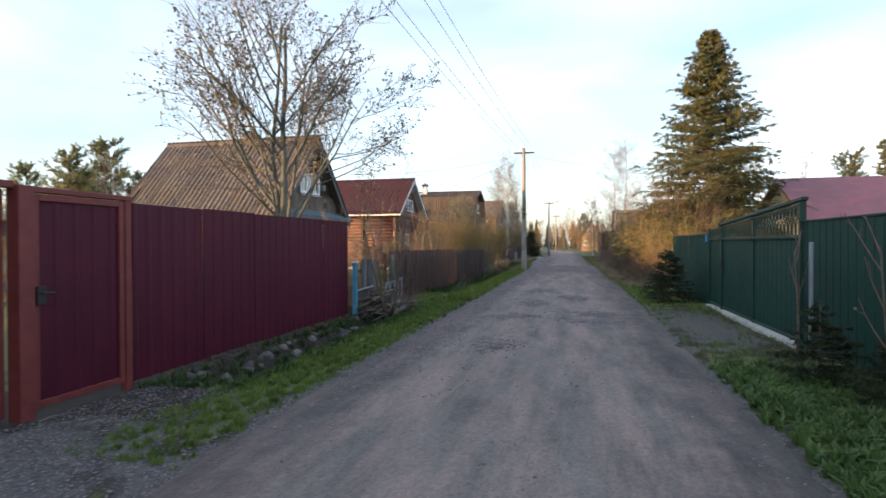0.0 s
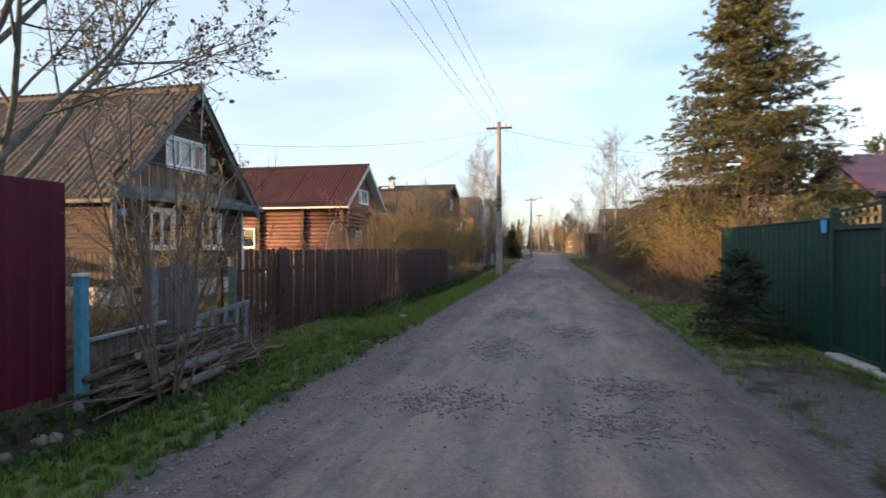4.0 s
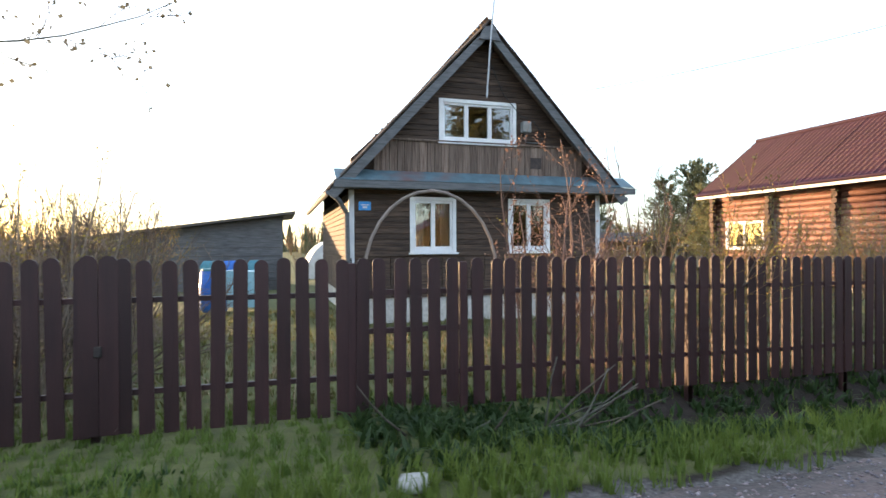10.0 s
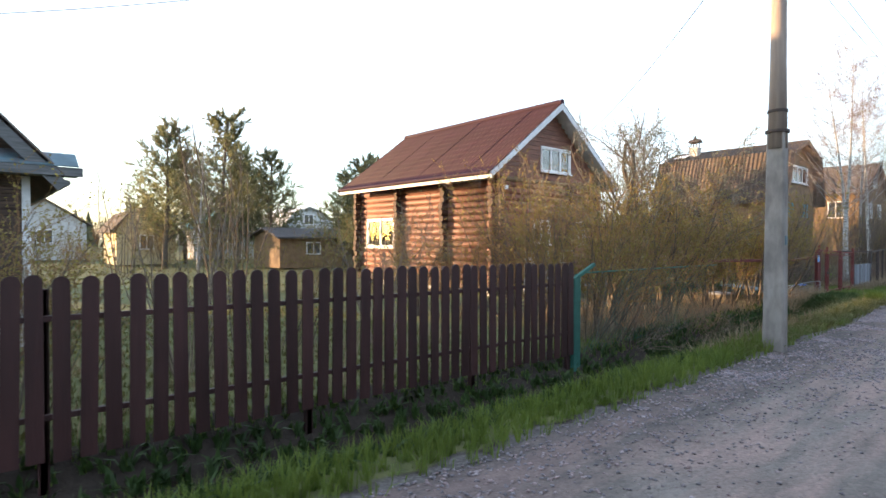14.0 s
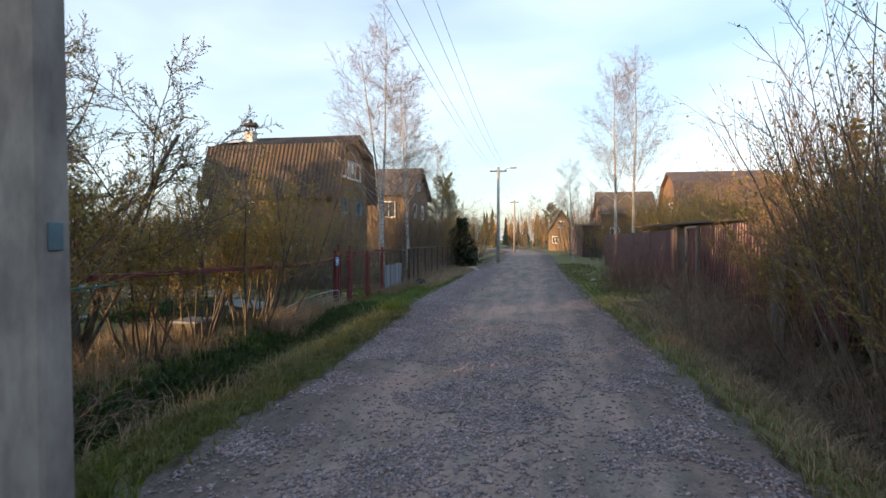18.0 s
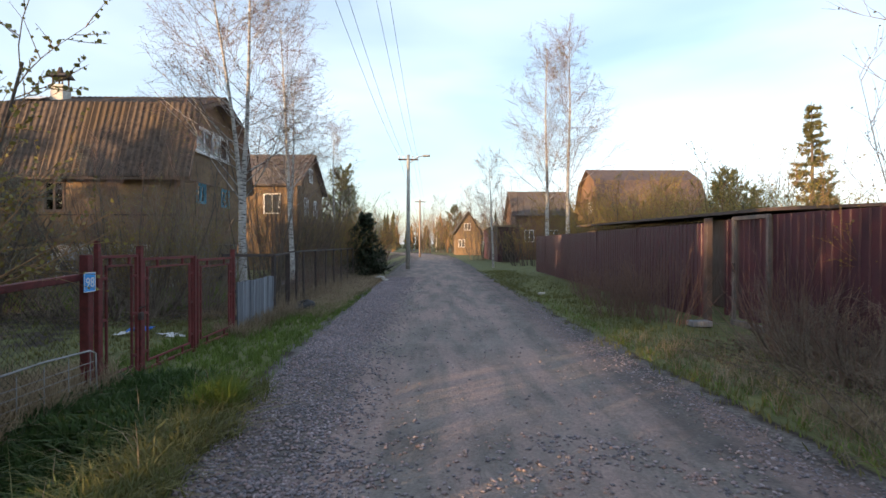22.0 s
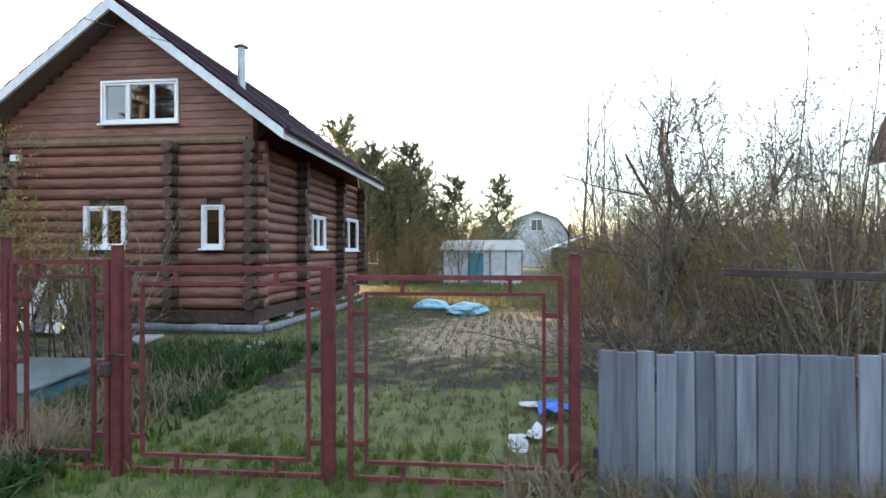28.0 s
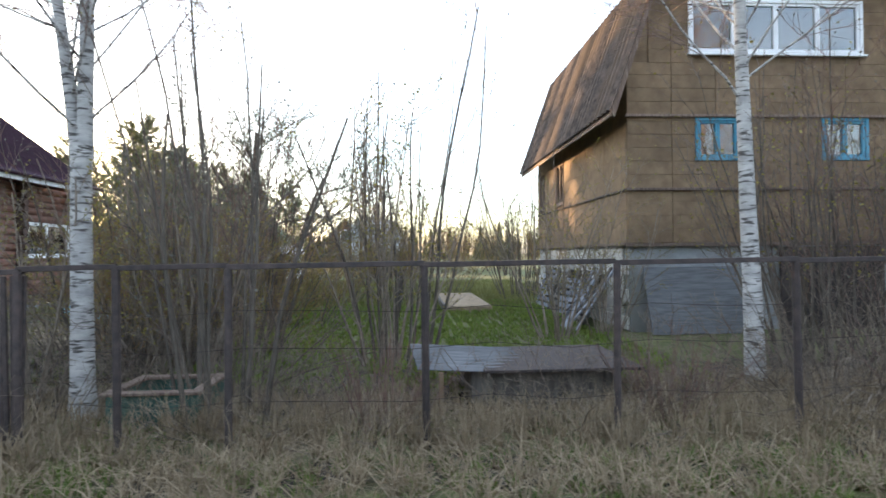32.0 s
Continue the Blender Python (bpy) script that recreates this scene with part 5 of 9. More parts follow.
def picket_fence():
    x = -3.93
    me = picket_mesh(0.105, 1.28, 0.02, PICKET)
    wide = picket_mesh(0.125, 1.3, 0.02, PICKET)
    rng = random.Random(11)
    top = lambda y: np.interp(y, [12, 18, 27], [1.33, 1.30, 1.22])
    sections = [(12.28, 13.62, 0.155), (13.78, 15.48, 0.155), (16.55, 18.9, 0.15), (18.95, 21.0, 0.15), (21.05, 23.0, 0.15), (23.05, 25.1, 0.15), (25.15, 26.95, 0.15)]
    for a, b, step in sections:
        f = thing("picket_fence", "dark brown painted picket fence with rounded tops", "fence", x, (a + b) / 2, 0, group="picket fence sections")
        n = round((b - a + 0.05) / step)
        for i in range(n):
            y = a + (i + 0.5) * (b - a + 0.05) / n + rng.uniform(-0.006, 0.006)
            part("picket", None, None, f, mesh=me, m=pose(x, y, top(y) - 1.28 + rng.uniform(-0.012, 0.012), rng.uniform(-0.9, 0.9), rng.uniform(-0.5, 0.5), rng.uniform(-3, 3)))
        for z in (0.32, 1.0):
            part("rail", Mb().beam((x - 0.035, a - 0.03, top(a) - 1.3 + z), (x - 0.035, b + 0.03, top(b) - 1.3 + z), 0.045, 0.04, 0.003), PICKET, f)
        for yy in (a - 0.03, b + 0.03):
            part("post", Mb().box(x - 0.13, yy - 0.03, -0.4, x - 0.075, yy + 0.03, top(yy) - 0.1, 0.004), PICKET, f)
    # two wide boards where leaves meet, and the wicket under the arch
    g = thing("wicket_gate", "dark brown picket wicket gate", "gate", x, 16.0, 0)
    for k in range(6):
        y = 15.6 + k * 0.155
        part("picket", None, None, g, mesh=me, m=pose(x + 0.01, y, top(y) - 1.28, rng.uniform(-0.8, 0.8), 0, rng.uniform(-2, 2)))
    for z in (0.3, 0.68, 1.0):
        part("rail", Mb().box(x - 0.045, 15.54, z, x - 0.005, 16.46, z + 0.045, 0.003), PICKET, g)
    for y in (15.52, 16.48):
        part("gate_post", Mb().box(x - 0.06, y - 0.035, -0.4, x + 0.01, y + 0.035, 1.27, 0.005), PICKET, g)
    c = thing("wicket_gate", "pair of wide dark brown fence boards with a lock", "gate", x, 13.7, 0)
    for y in (13.64, 13.77):
        part("picket", None, None, c, mesh=wide, m=pose(x + 0.012, y, 0.05, 0, 0, 1))
    part("padlock", Mb().box(x + 0.025, 13.68, 0.62, x + 0.05, 13.73, 0.7, 0.006), DARKSTEEL, c)
    ar = thing("garden_arch", "thin brown garden arch over the wicket gate", "arch", x - 0.15, 16.0, 0)
    for dx in (0.0,):
        pts = [(x - 0.12 + dx, 15.62, 0.0), (x - 0.12 + dx, 15.64, 1.15)] + [(x - 0.12 + dx, 16.24 - 0.6 * math.cos(math.pi * k / 14), 1.15 + 0.74 * math.sin(math.pi * k / 14)) for k in range(1, 14)] + [(x - 0.12 + dx, 16.84, 1.15), (x - 0.12 + dx, 16.84, 0.0)]
        part("hoop", Mb().tube(pts, 0.015, 6), POLEWOOD, ar)
    p = thing("fence_post", "weathered grey-green fence post beside the pickets", "post", -3.8, 12.16, 0)
    part("shaft", Mb().box(-3.84, 12.12, -0.3, -3.76, 12.2, 1.2, 0.006), POSTGREEN, p)
    part("cap", Mb().box(-3.85, 12.11, 1.2, -3.75, 12.21, 1.23, 0.004), STRAW, p)


def pole(name, x, y, h, concrete_to, lean=0.0, lamp=False, arms=True, wood=True):
    p = thing(name, "tall utility pole with ceramic insulators", "utility pole", x, y, 0)
    if concrete_to > 0:
        mb = Mb()
        for z, a, b in ((-0.5, 0.138, 0.1), (concrete_to, 0.112, 0.086)):
            mb.v += [(x + i * a - i * (0.02 if k else 0), y + j * b - j * (0 if k else 0.02), z) for i, j, k in ((-1, -1, 1), (-1, -1, 0), (-1, 1, 0), (-1, 1, 1), (1, 1, 1), (1, 1, 0), (1, -1, 0), (1, -1, 1))]
        mb.f = [(k, (k + 1) % 8, 8 + (k + 1) % 8, 8 + k) for k in range(8)] + [tuple(range(8)), tuple(range(8, 16))]
        part("footing_post", mb, POLECONCRETE, p, "grey concrete lower pole with squared sides")
    part("shaft", Mb().tube([(x, y, concrete_to * 0.92), (x + lean * 0.5, y, h * 0.6), (x + lean, y, h)], [0.125, 0.10, 0.085], 12), POLEWOOD if wood else CONCRETE, p, smooth=True)
    if arms:
        part("crossarm", Mb().box(x - 0.55 + lean, y - 0.04, h - 0.3, x + 0.55 + lean, y + 0.04, h - 0.22, 0.006), DARKSTEEL, p)
        for dx in (-0.5, -0.25, 0.25, 0.5):
            part("insulator", Mb().tube([(x + dx + lean, y, h - 0.22), (x + dx + lean, y, h - 0.15), (x + dx + lean, y, h - 0.12), (x + dx + lean, y, h - 0.06)], [0.012, 0.03, 0.045, 0.03], 8), WHITE, p)
    if lamp:
        part("lamp_arm", Mb().tube([(x, y, h - 0.5), (x + 0.5, y - 0.1, h - 0.15), (x + 0.9, y - 0.15, h - 0.05)], 0.025, 6), STEEL, p)
        part("lamp_head", Mb().box(x + 0.8, y - 0.25, h - 0.12, x + 1.2, y - 0.05, h - 0.02, 0.02), PLASTER, p)
    return p


def wire(a, b, sag, r=0.005):
    a, b = Vector(a), Vector(b)
    pts = []
    for k in range(25):
        t = k / 24
        q = a.lerp(b, t)
        pts.append((q.x, q.y, q.z - 4 * sag * t * (1 - t)))
    w = tagged(new("overhead_wire", fix_normals(Mb().tube(pts, r, 4).mesh("overhead_wire", CABLE))), "thin black overhead wire between poles", "cable")
    return w


maroon_fence()
green_fence()
picket_fence()
P1, P2, P3 = (-2.12, 29.15, 6.62), (-2.3, 63.2, 6.3), (-2.4, 92.0, 6.2)
p1 = pole("utility_pole", *P1, 3.05)
part("pole_plate", Mb().box(-1.995, 29.1, 1.47, -1.986, 29.18, 1.6, 0.002), BLUEROOF, p1, "small faded blue-grey number plate")
for z in (3.02, 3.3):
    part("band", Mb().tube([(-2.12, 29.15, z), (-2.12, 29.15, z + 0.04)], 0.15 if z < 3.1 else 0.128, 12), DARKSTEEL, p1)
pole("utility_pole", *P2, 0, wood=False, lamp=True)
pole("utility_pole", *P3, 0, wood=True)
P0 = (-2.6, -22.0, 6.8)
for dx in (-0.5, -0.25, 0.25, 0.5):
    wire((P0[0] + dx, P0[1], P0[2]), (P1[0] + dx, P1[1], P1[2] - 0.05), 0.9)
    wire((P1[0] + dx, P1[1], P1[2] - 0.05), (P2[0] + dx, P2[1], P2[2] - 0.05), 0.6)
    wire((P2[0] + dx, P2[1], P2[2] - 0.05), (P3[0] + dx, P3[1], P3[2] - 0.05), 0.4)
wire((-2.22, 29.15, 6.3), (-9.25, 19.8, 4.3), 0.35, 0.006)
wire((-2.02, 29.15, 6.3), (8.5, 33.0, 5.5), 0.4, 0.006)
wire((-2.22, 29.15, 6.2), (-10.2, 36.0, 4.9), 0.3, 0.006)

# ---- trees and bushes ----
def birch_bark():
    ma = material("birch_bark", (0.29, 0.28, 0.27), (0.52, 0.5, 0.475), 0.8, 5, (1, 1, 2.5), bump=0.4, shade=0.2)
    nt = ma.node_tree
    b = nt.nodes["Principled BSDF"]
    src = b.inputs["Base Color"].links[0].from_socket
    geo, mp, nz, rp, mx = (nt.nodes.new(k) for k in ("ShaderNodeNewGeometry", "ShaderNodeMapping", "ShaderNodeTexNoise", "ShaderNodeValToRGB", "ShaderNodeMix"))
    mp.inputs["Scale"].default_value = (6, 6, 30)
    nz.inputs["Scale"].default_value, nz.inputs["Detail"].default_value = 1.3, 4
    rp.color_ramp.elements[0].position, rp.color_ramp.elements[1].position = 0.53, 0.64
    mx.data_type = "RGBA"
    mx.inputs[7].default_value = (0.07, 0.063, 0.058, 1)
    nt.links.new(geo.outputs["Position"], mp.inputs[0])
    nt.links.new(mp.outputs[0], nz.inputs["Vector"])
    nt.links.new(nz.outputs["Fac"], rp.inputs[0])
    nt.links.new(rp.outputs[0], mx.inputs[0])
    nt.links.new(src, mx.inputs[6])
    nt.links.new(mx.outputs[2], b.inputs["Base Color"])
    return ma


BIRCHBARK = birch_bark()


def limb(p, d, length, n, wander, lift, rng):
    pts, dirs = [p.copy()], [d.copy()]
    for _ in range(n):
        d = (d + Vector((rng.gauss(0, wander), rng.gauss(0, wander), rng.gauss(0, wander * 0.7) + lift))).normalized()
        p = p + d * (length / n)
        pts.append(p.copy())
        dirs.append(d.copy())
    return pts, dirs


def sideways(d, ang, rng):
    """d turned away by ang radians, to a chance side."""
    o = d.orthogonal().normalized()
    o.rotate(Matrix.Rotation(rng.uniform(0, 2 * math.pi), 3, d))
    return (d * math.cos(ang) + o * math.sin(ang)).normalized()


def sprout(p, d, length, r, level, spec, rng, wood, twig, buds):
    s = spec[level]
    pts, dirs = limb(p, d, length, s["n"], s["wander"], s["lift"], rng)
    end = r * s.get("taper", 0.35)
    rads = [r + (end - r) * (k / s["n"]) ** 0.8 for k in range(s["n"] + 1)]
    (wood if level < s.get("wood", 2) else twig).tube(pts, rads, s["sides"], False)
    if level + 1 < len(spec):
        k = spec[level + 1]
        for i in range(max(1, int(s["kids"] * rng.uniform(0.8, 1.2)))):
            t = s["from"] + (1 - s["from"]) * (i + rng.random()) / s["kids"]
            t = min(t, 0.98)
            j = t * s["n"]
            a, f = int(j), j - int(j)
            q = pts[a].lerp(pts[a + 1], f)
            rr = (rads[a] + (rads[a + 1] - rads[a]) * f) * k.get("thin", 0.6)
            ang = math.radians(k["angle"] + rng.uniform(-1, 1) * k.get("spread", 12))
            ln = length * k["len"] * (1 - k.get("short", 0.5) * t) * rng.uniform(0.7, 1.25)
            sprout(q, sideways(dirs[a], ang, rng), ln, max(rr, k.get("min_r", 0.003)), level + 1, spec, rng, wood, twig, buds)
    if level == len(spec) - 1 and buds is not None:
        for t in buds["at"]:
            j = min(t * s["n"], s["n"] - 0.001)
            a, f = int(j), j - int(j)
            if rng.random() < buds["chance"]:
                q = pts[a].lerp(pts[a + 1], f)
                z = buds["size"] * rng.uniform(0.6, 1.3)
                u = Vector((rng.gauss(0, 1), rng.gauss(0, 1), rng.gauss(0.5, 1))).normalized() * z
                w = u.orthogonal().normalized() * z * 0.55
                w.rotate(Matrix.Rotation(rng.uniform(0, 6.28), 3, u.normalized()))
                n = len(buds["v"])
                buds["v"] += [tuple(q), tuple(q + u * 0.5 + w), tuple(q + u), tuple(q + u * 0.5 - w)]
                buds["f"].append((n, n + 1, n + 2, n + 3))


def bud_spec(size, chance, places=(0.35, 0.6, 0.8, 1.0)):
    return dict(size=size, chance=chance, at=places, v=[], f=[])


def plant(name, label, category, seed, stems, spec, bark, twigs, buds=None, budmat=None, bole=None):
    """A tree or bush at the origin. stems: (offset x, y, lean degrees, heading degrees, length, radius, and the height it starts at) rows."""
    rng = random.Random(seed)
    wood, twig = Mb(), Mb()
    if bole:
        wood.tube(*bole, 12, False)
    for ox, oy, lean, head, ln, r, *up in stems:
        a, h = math.radians(lean), math.radians(head)
        d = Vector((math.sin(a) * math.cos(h), math.sin(a) * math.sin(h), math.cos(a)))
        sprout(Vector((ox, oy, up[0] if up else -0.15)), d, ln, r, 0, spec, rng, wood, twig, buds)
    t = thing(name, label, category)
    if wood.f:
        part("trunk" if len(stems) < 7 else "stem", None, None, t, mesh=wood.mesh("trunk", bark, True), world=False, kind="" if len(stems) < 7 else "stuff")
    if twig.f:
        part("crown", None, None, t, mesh=twig.mesh("crown", twigs, True), world=False, kind="stuff")
    if buds and buds["f"]:
        mb = Mb()
        mb.v, mb.f = buds["v"], buds["f"]
        part("bud", None, None, t, mesh=mb.mesh("bud", budmat), world=False, kind="stuff")
    return t


def bush_stems(n, spread, lean, length, r, rng):
    rows = []
    for i in range(n):
        a = rng.uniform(0, 2 * math.pi)
        q = math.sqrt(rng.random())
        rows.append((spread * q * math.cos(a), spread * q * math.sin(a), lean * (0.25 + q) * rng.uniform(0.6, 1.2), math.degrees(a) + rng.uniform(-30, 30), length * rng.uniform(0.65, 1.15), r * rng.uniform(0.6, 1.2)))
    return rows


def L(n, wander, lift, sides, kids=0, frm=0.3, angle=40, ln=0.5, wood=2, taper=0.35, short=0.5, thin=0.6, spread=12, min_r=0.003):
    return {"n": n, "wander": wander, "lift": lift, "sides": sides, "kids": kids, "from": frm, "angle": angle, "len": ln, "wood": wood, "taper": taper, "short": short, "thin": thin, "spread": spread, "min_r": min_r}


def set_down(ob, x, y, rz=0.0, size=1.0, tall=None, dz=0.0):
    m = at(x, y, height(x, y) + dz, rz) @ Matrix.Diagonal((size, size, tall or size, 1))
    return m


FIRST = {}


def put_plant(kind, x, y, rz=0.0, size=1.0, tall=None, dz=0.0, label=None):
    """Stands a plant of that kind at a place: the first one is moved there, later ones are copies."""
    proto = FIRST[kind]
    m = set_down(proto, x, y, rz, size, tall, dz)
    if not proto.get("placed"):
        proto.matrix_basis = m
        proto["placed"] = 1
        ob = proto
    else:
        ob = copy_thing(proto, m @ Matrix.Diagonal((1 / proto.scale.x, 1 / proto.scale.y, 1 / proto.scale.z, 1)))
    if label:
        ob["label"] = label
    return ob


def make_plants():
    r = random.Random(3)
    bare = bud_spec
    # spreading yard tree with swelling buds
    spec = [L(9, 0.07, 0.03, 9, 11, 0.30, taper=0.25), L(7, 0.10, 0.04, 6, 9, 0.25, 44, 0.62, short=0.35, thin=0.62), L(5, 0.13, 0.03, 4, 8, 0.15, 42, 0.5, thin=0.5), L(3, 0.16, 0.05, 3, 0, 0, 44, 0.46, thin=0.55, min_r=0.0055)]
    FIRST["rowan"] = plant("rowan_tree", "bare grey-barked rowan tree with opening buds", "tree", 21,
                           [(0, 0, 2, 200, 6.4, 0.12), (-0.15, 0.26, 4, 110, 6.4, 0.085), (-0.2, 0.42, 7, 140, 5.8, 0.065), (-0.1, 0.3, 32, 85, 4.3, 0.045, 1.5), (0.05, 0.15, 28, 60, 4.0, 0.04, 1.8), (-0.05, 0.0, 24, -100, 3.8, 0.03, 2.1)], spec, BARKGREY, TWIG, bare(0.05, 0.55), BUDGREY)
    # birches
    spec = [L(14, 0.012, 0.03, 10, 36, 0.34, taper=0.12), L(7, 0.06, 0.035, 5, 15, 0.15, 50, 0.4, short=0.66, thin=0.22, min_r=0.007), L(5, 0.12, -0.01, 3, 7, 0.1, 38, 0.42, wood=1, thin=0.5, min_r=0.0035), L(4, 0.12, -0.10, 3, 0, 0, 36, 0.6, wood=1, thin=0.6, min_r=0.003)]
    FIRST["birch"] = plant("birch_tree", "white-barked birch with bare branches", "tree", 31, [(0, 0, 1.5, 100, 8.4, 0.1)], spec, BIRCHBARK, BIRCHTWIG, bare(0.02, 0.25), BUD)
    spec2 = [L(12, 0.02, 0.03, 10, 32, 0.03, taper=0.12), L(8, 0.05, 0.05, 5, 13, 0.15, 58, 0.46, short=0.62, thin=0.24, min_r=0.009)] + spec[2:]
    FIRST["twin_birch"] = plant("birch_tree", "white-barked birch with a forked trunk and bare branches", "tree", 33, [(0, -0.025, 7, -95, 5.6, 0.056, 2.1), (0, 0.025, 1.5, 80, 6.3, 0.064, 2.1)], spec2, BIRCHBARK, BIRCHTWIG, bare(0.02, 0.25), BUD,
                                bole=([(0.02, 0.02, -0.15), (0.01, 0.01, 0.3), (0, 0, 1.0), (-0.01, -0.01, 1.7), (0, 0, 2.25)], [0.125, 0.092, 0.083, 0.078, 0.08]))
    # orange-brown hedge bush in bud
    spec = [L(6, 0.09, 0.03, 4, 8, 0.25, wood=1), L(4, 0.13, 0.04, 3, 5, 0.2, 34, 0.5, wood=1, thin=0.6, min_r=0.005), L(3, 0.16, 0.02, 3, 0, 0, 40, 0.5, wood=1, thin=0.65, min_r=0.0035)]
    FIRST["hedge"] = plant("budding_bush", "dense orange-brown bush coming into leaf", "bush", 41, bush_stems(28, 0.8, 26, 2.9, 0.016, r), spec, BARK, TWIGORANGE, bare(0.029, 0.85, (0.1, 0.25, 0.4, 0.55, 0.7, 0.85, 1.0)), BUD)
    FIRST["hedge_b"] = plant("budding_bush", "dense orange-brown bush coming into leaf", "bush", 42, bush_stems(26, 1.0, 34, 2.7, 0.016, r), spec, BARK, TWIGORANGE, bare(0.029, 0.85, (0.1, 0.25, 0.4, 0.55, 0.7, 0.85, 1.0)), BUD)
    # leggy grey-brown alder and willow thicket
    spec = [L(8, 0.05, 0.04, 5, 8, 0.3, wood=1, taper=0.2), L(5, 0.10, 0.06, 3, 5, 0.2, 32, 0.36, wood=1, thin=0.5, min_r=0.006), L(4, 0.12, 0.06, 3, 0, 0, 32, 0.5, wood=1, thin=0.6, min_r=0.004)]
    FIRST["thicket"] = plant("willow_thicket", "leggy bare willow thicket", "bush", 51, bush_stems(30, 0.9, 20, 4.2, 0.026, r), spec, BARK, TWIG, bare(0.035, 0.35), BUD)
    FIRST["thicket_b"] = plant("willow_thicket", "leggy bare willow thicket with reddish tops", "bush", 52, bush_stems(26, 1.1, 24, 4.6, 0.03, r), spec, BARK, TWIGRED, bare(0.03, 0.3), BUDGREY)
    # low tangle
    spec = [L(6, 0.14, -0.01, 3, 6, 0.15, wood=1), L(4, 0.18, 0.0, 3, 4, 0.2, 45, 0.45, wood=1, min_r=0.004), L(3, 0.2, 0.0, 3, 0, 0, 45, 0.5, wood=1, min_r=0.003)]
    FIRST["tangle"] = plant("bramble_tangle", "low tangle of bare brown brambles", "bush", 61, bush_stems(44, 0.7, 55, 1.5, 0.010, r), spec, TWIG, TWIGPALE, None, None)
    # upright red osier
    spec = [L(6, 0.05, 0.03, 3, 4, 0.4, wood=0), L(4, 0.08, 0.05, 3, 0, 0, 24, 0.35, wood=0, min_r=0.004)]
    FIRST["osier"] = plant("osier_bush", "upright reddish bare osier shoots", "bush", 71, bush_stems(44, 0.28, 26, 1.25, 0.009, r), spec, BARK, TWIGRED, None, None)
    # gnarled fruit tree
    spec = [L(7, 0.11, 0.03, 8, 11, 0.25, taper=0.3), L(6, 0.14, 0.04, 5, 12, 0.15, 52, 0.6, short=0.35, thin=0.4), L(5, 0.16, 0.05, 3, 11, 0.12, 48, 0.46, thin=0.45, min_r=0.005), L(4, 0.2, 0.05, 3, 0, 0, 46, 0.42, thin=0.6, min_r=0.0035)]
    FIRST["apple"] = plant("apple_tree", "bare gnarled apple tree with dense twigs", "tree", 81, [(0, 0, 5, 30, 3.4, 0.1), (0.1, 0.1, 22, 150, 3.0, 0.06), (0, 0.1, 24, -40, 2.8, 0.055)], spec, BARK, TWIG, bare(0.017, 0.95, (0.1, 0.25, 0.4, 0.55, 0.7, 0.85, 1.0)), BUDSILVER)
    # golden bush on a few bare stems
    spec = [L(7, 0.08, 0.03, 5, 10, 0.38, wood=1), L(5, 0.13, 0.05, 3, 7, 0.15, 42, 0.42, wood=1, thin=0.5, min_r=0.005), L(3, 0.16, 0.03, 3, 0, 0, 42, 0.5, wood=1, thin=0.6, min_r=0.004)]
    FIRST["goldbush"] = plant("budding_bush", "golden budding bush on a few bare stems", "bush", 47, bush_stems(14, 0.3, 24, 2.7, 0.024, r), spec, BARK, TWIGORANGE, bare(0.031, 0.95, (0.1, 0.25, 0.4, 0.55, 0.7, 0.85, 1.0)), BUD)
    # slim far aspens
    spec = [L(9, 0.03, 0.03, 6, 14, 0.25, wood=1, taper=0.2), L(5, 0.08, 0.08, 3, 6, 0.2, 34, 0.26, wood=1, thin=0.45, min_r=0.02), L(3, 0.1, 0.05, 3, 0, 0, 34, 0.5, wood=1, thin=0.7, min_r=0.014)]
    FIRST["aspen"] = plant("aspen_trees", "group of slim bare aspens", "tree", 98, [(0, 0, 2, 20, 7.4, 0.08), (0.7, 0.3, 4, 90, 6.6, 0.06), (-0.5, 0.9, 5, 200, 6.0, 0.06)], spec, BARK, TWIG, bare(0.04, 0.5), BUDGREY)
    # young shrub with soft buds near the brush pile
    spec = [L(7, 0.06, 0.04, 5, 7, 0.25, wood=1), L(5, 0.11, 0.05, 3, 6, 0.2, 36, 0.42, wood=1, thin=0.5, min_r=0.005), L(4, 0.14, 0.04, 3, 0, 0, 38, 0.5, wood=1, min_r=0.0035)]
    FIRST["shrub"] = plant("young_shrub", "slender bare shrub with pale opening buds", "bush", 91, bush_stems(12, 0.18, 22, 2.3, 0.018, r), spec, TWIGPALE, TWIGPALE, bare(0.022, 0.8), BUD)
    FIRST["clump"] = plant("hazel_clump", "tight clump of bare grey stems beside the brush pile", "bush", 93, bush_stems(10, 0.09, 17, 2.7, 0.019, r), spec, TWIG, TWIG, bare(0.018, 0.7), BUDGREY)
    FIRST["coral"] = plant("young_shrub", "slender shrub with coral opening buds behind the picket fence", "bush", 92, bush_stems(10, 0.16, 20, 2.3, 0.018, r), spec, TWIGRED, TWIGRED, bare(0.022, 0.8), BUDCORAL)
    spec = [L(8, 0.05, 0.04, 5, 7, 0.3, wood=1), L(5, 0.1, 0.08, 3, 6, 0.2, 30, 0.34, wood=1, thin=0.5, min_r=0.005), L(3, 0.1, 0.06, 3, 0, 0, 34, 0.4, wood=1, min_r=0.0035)]
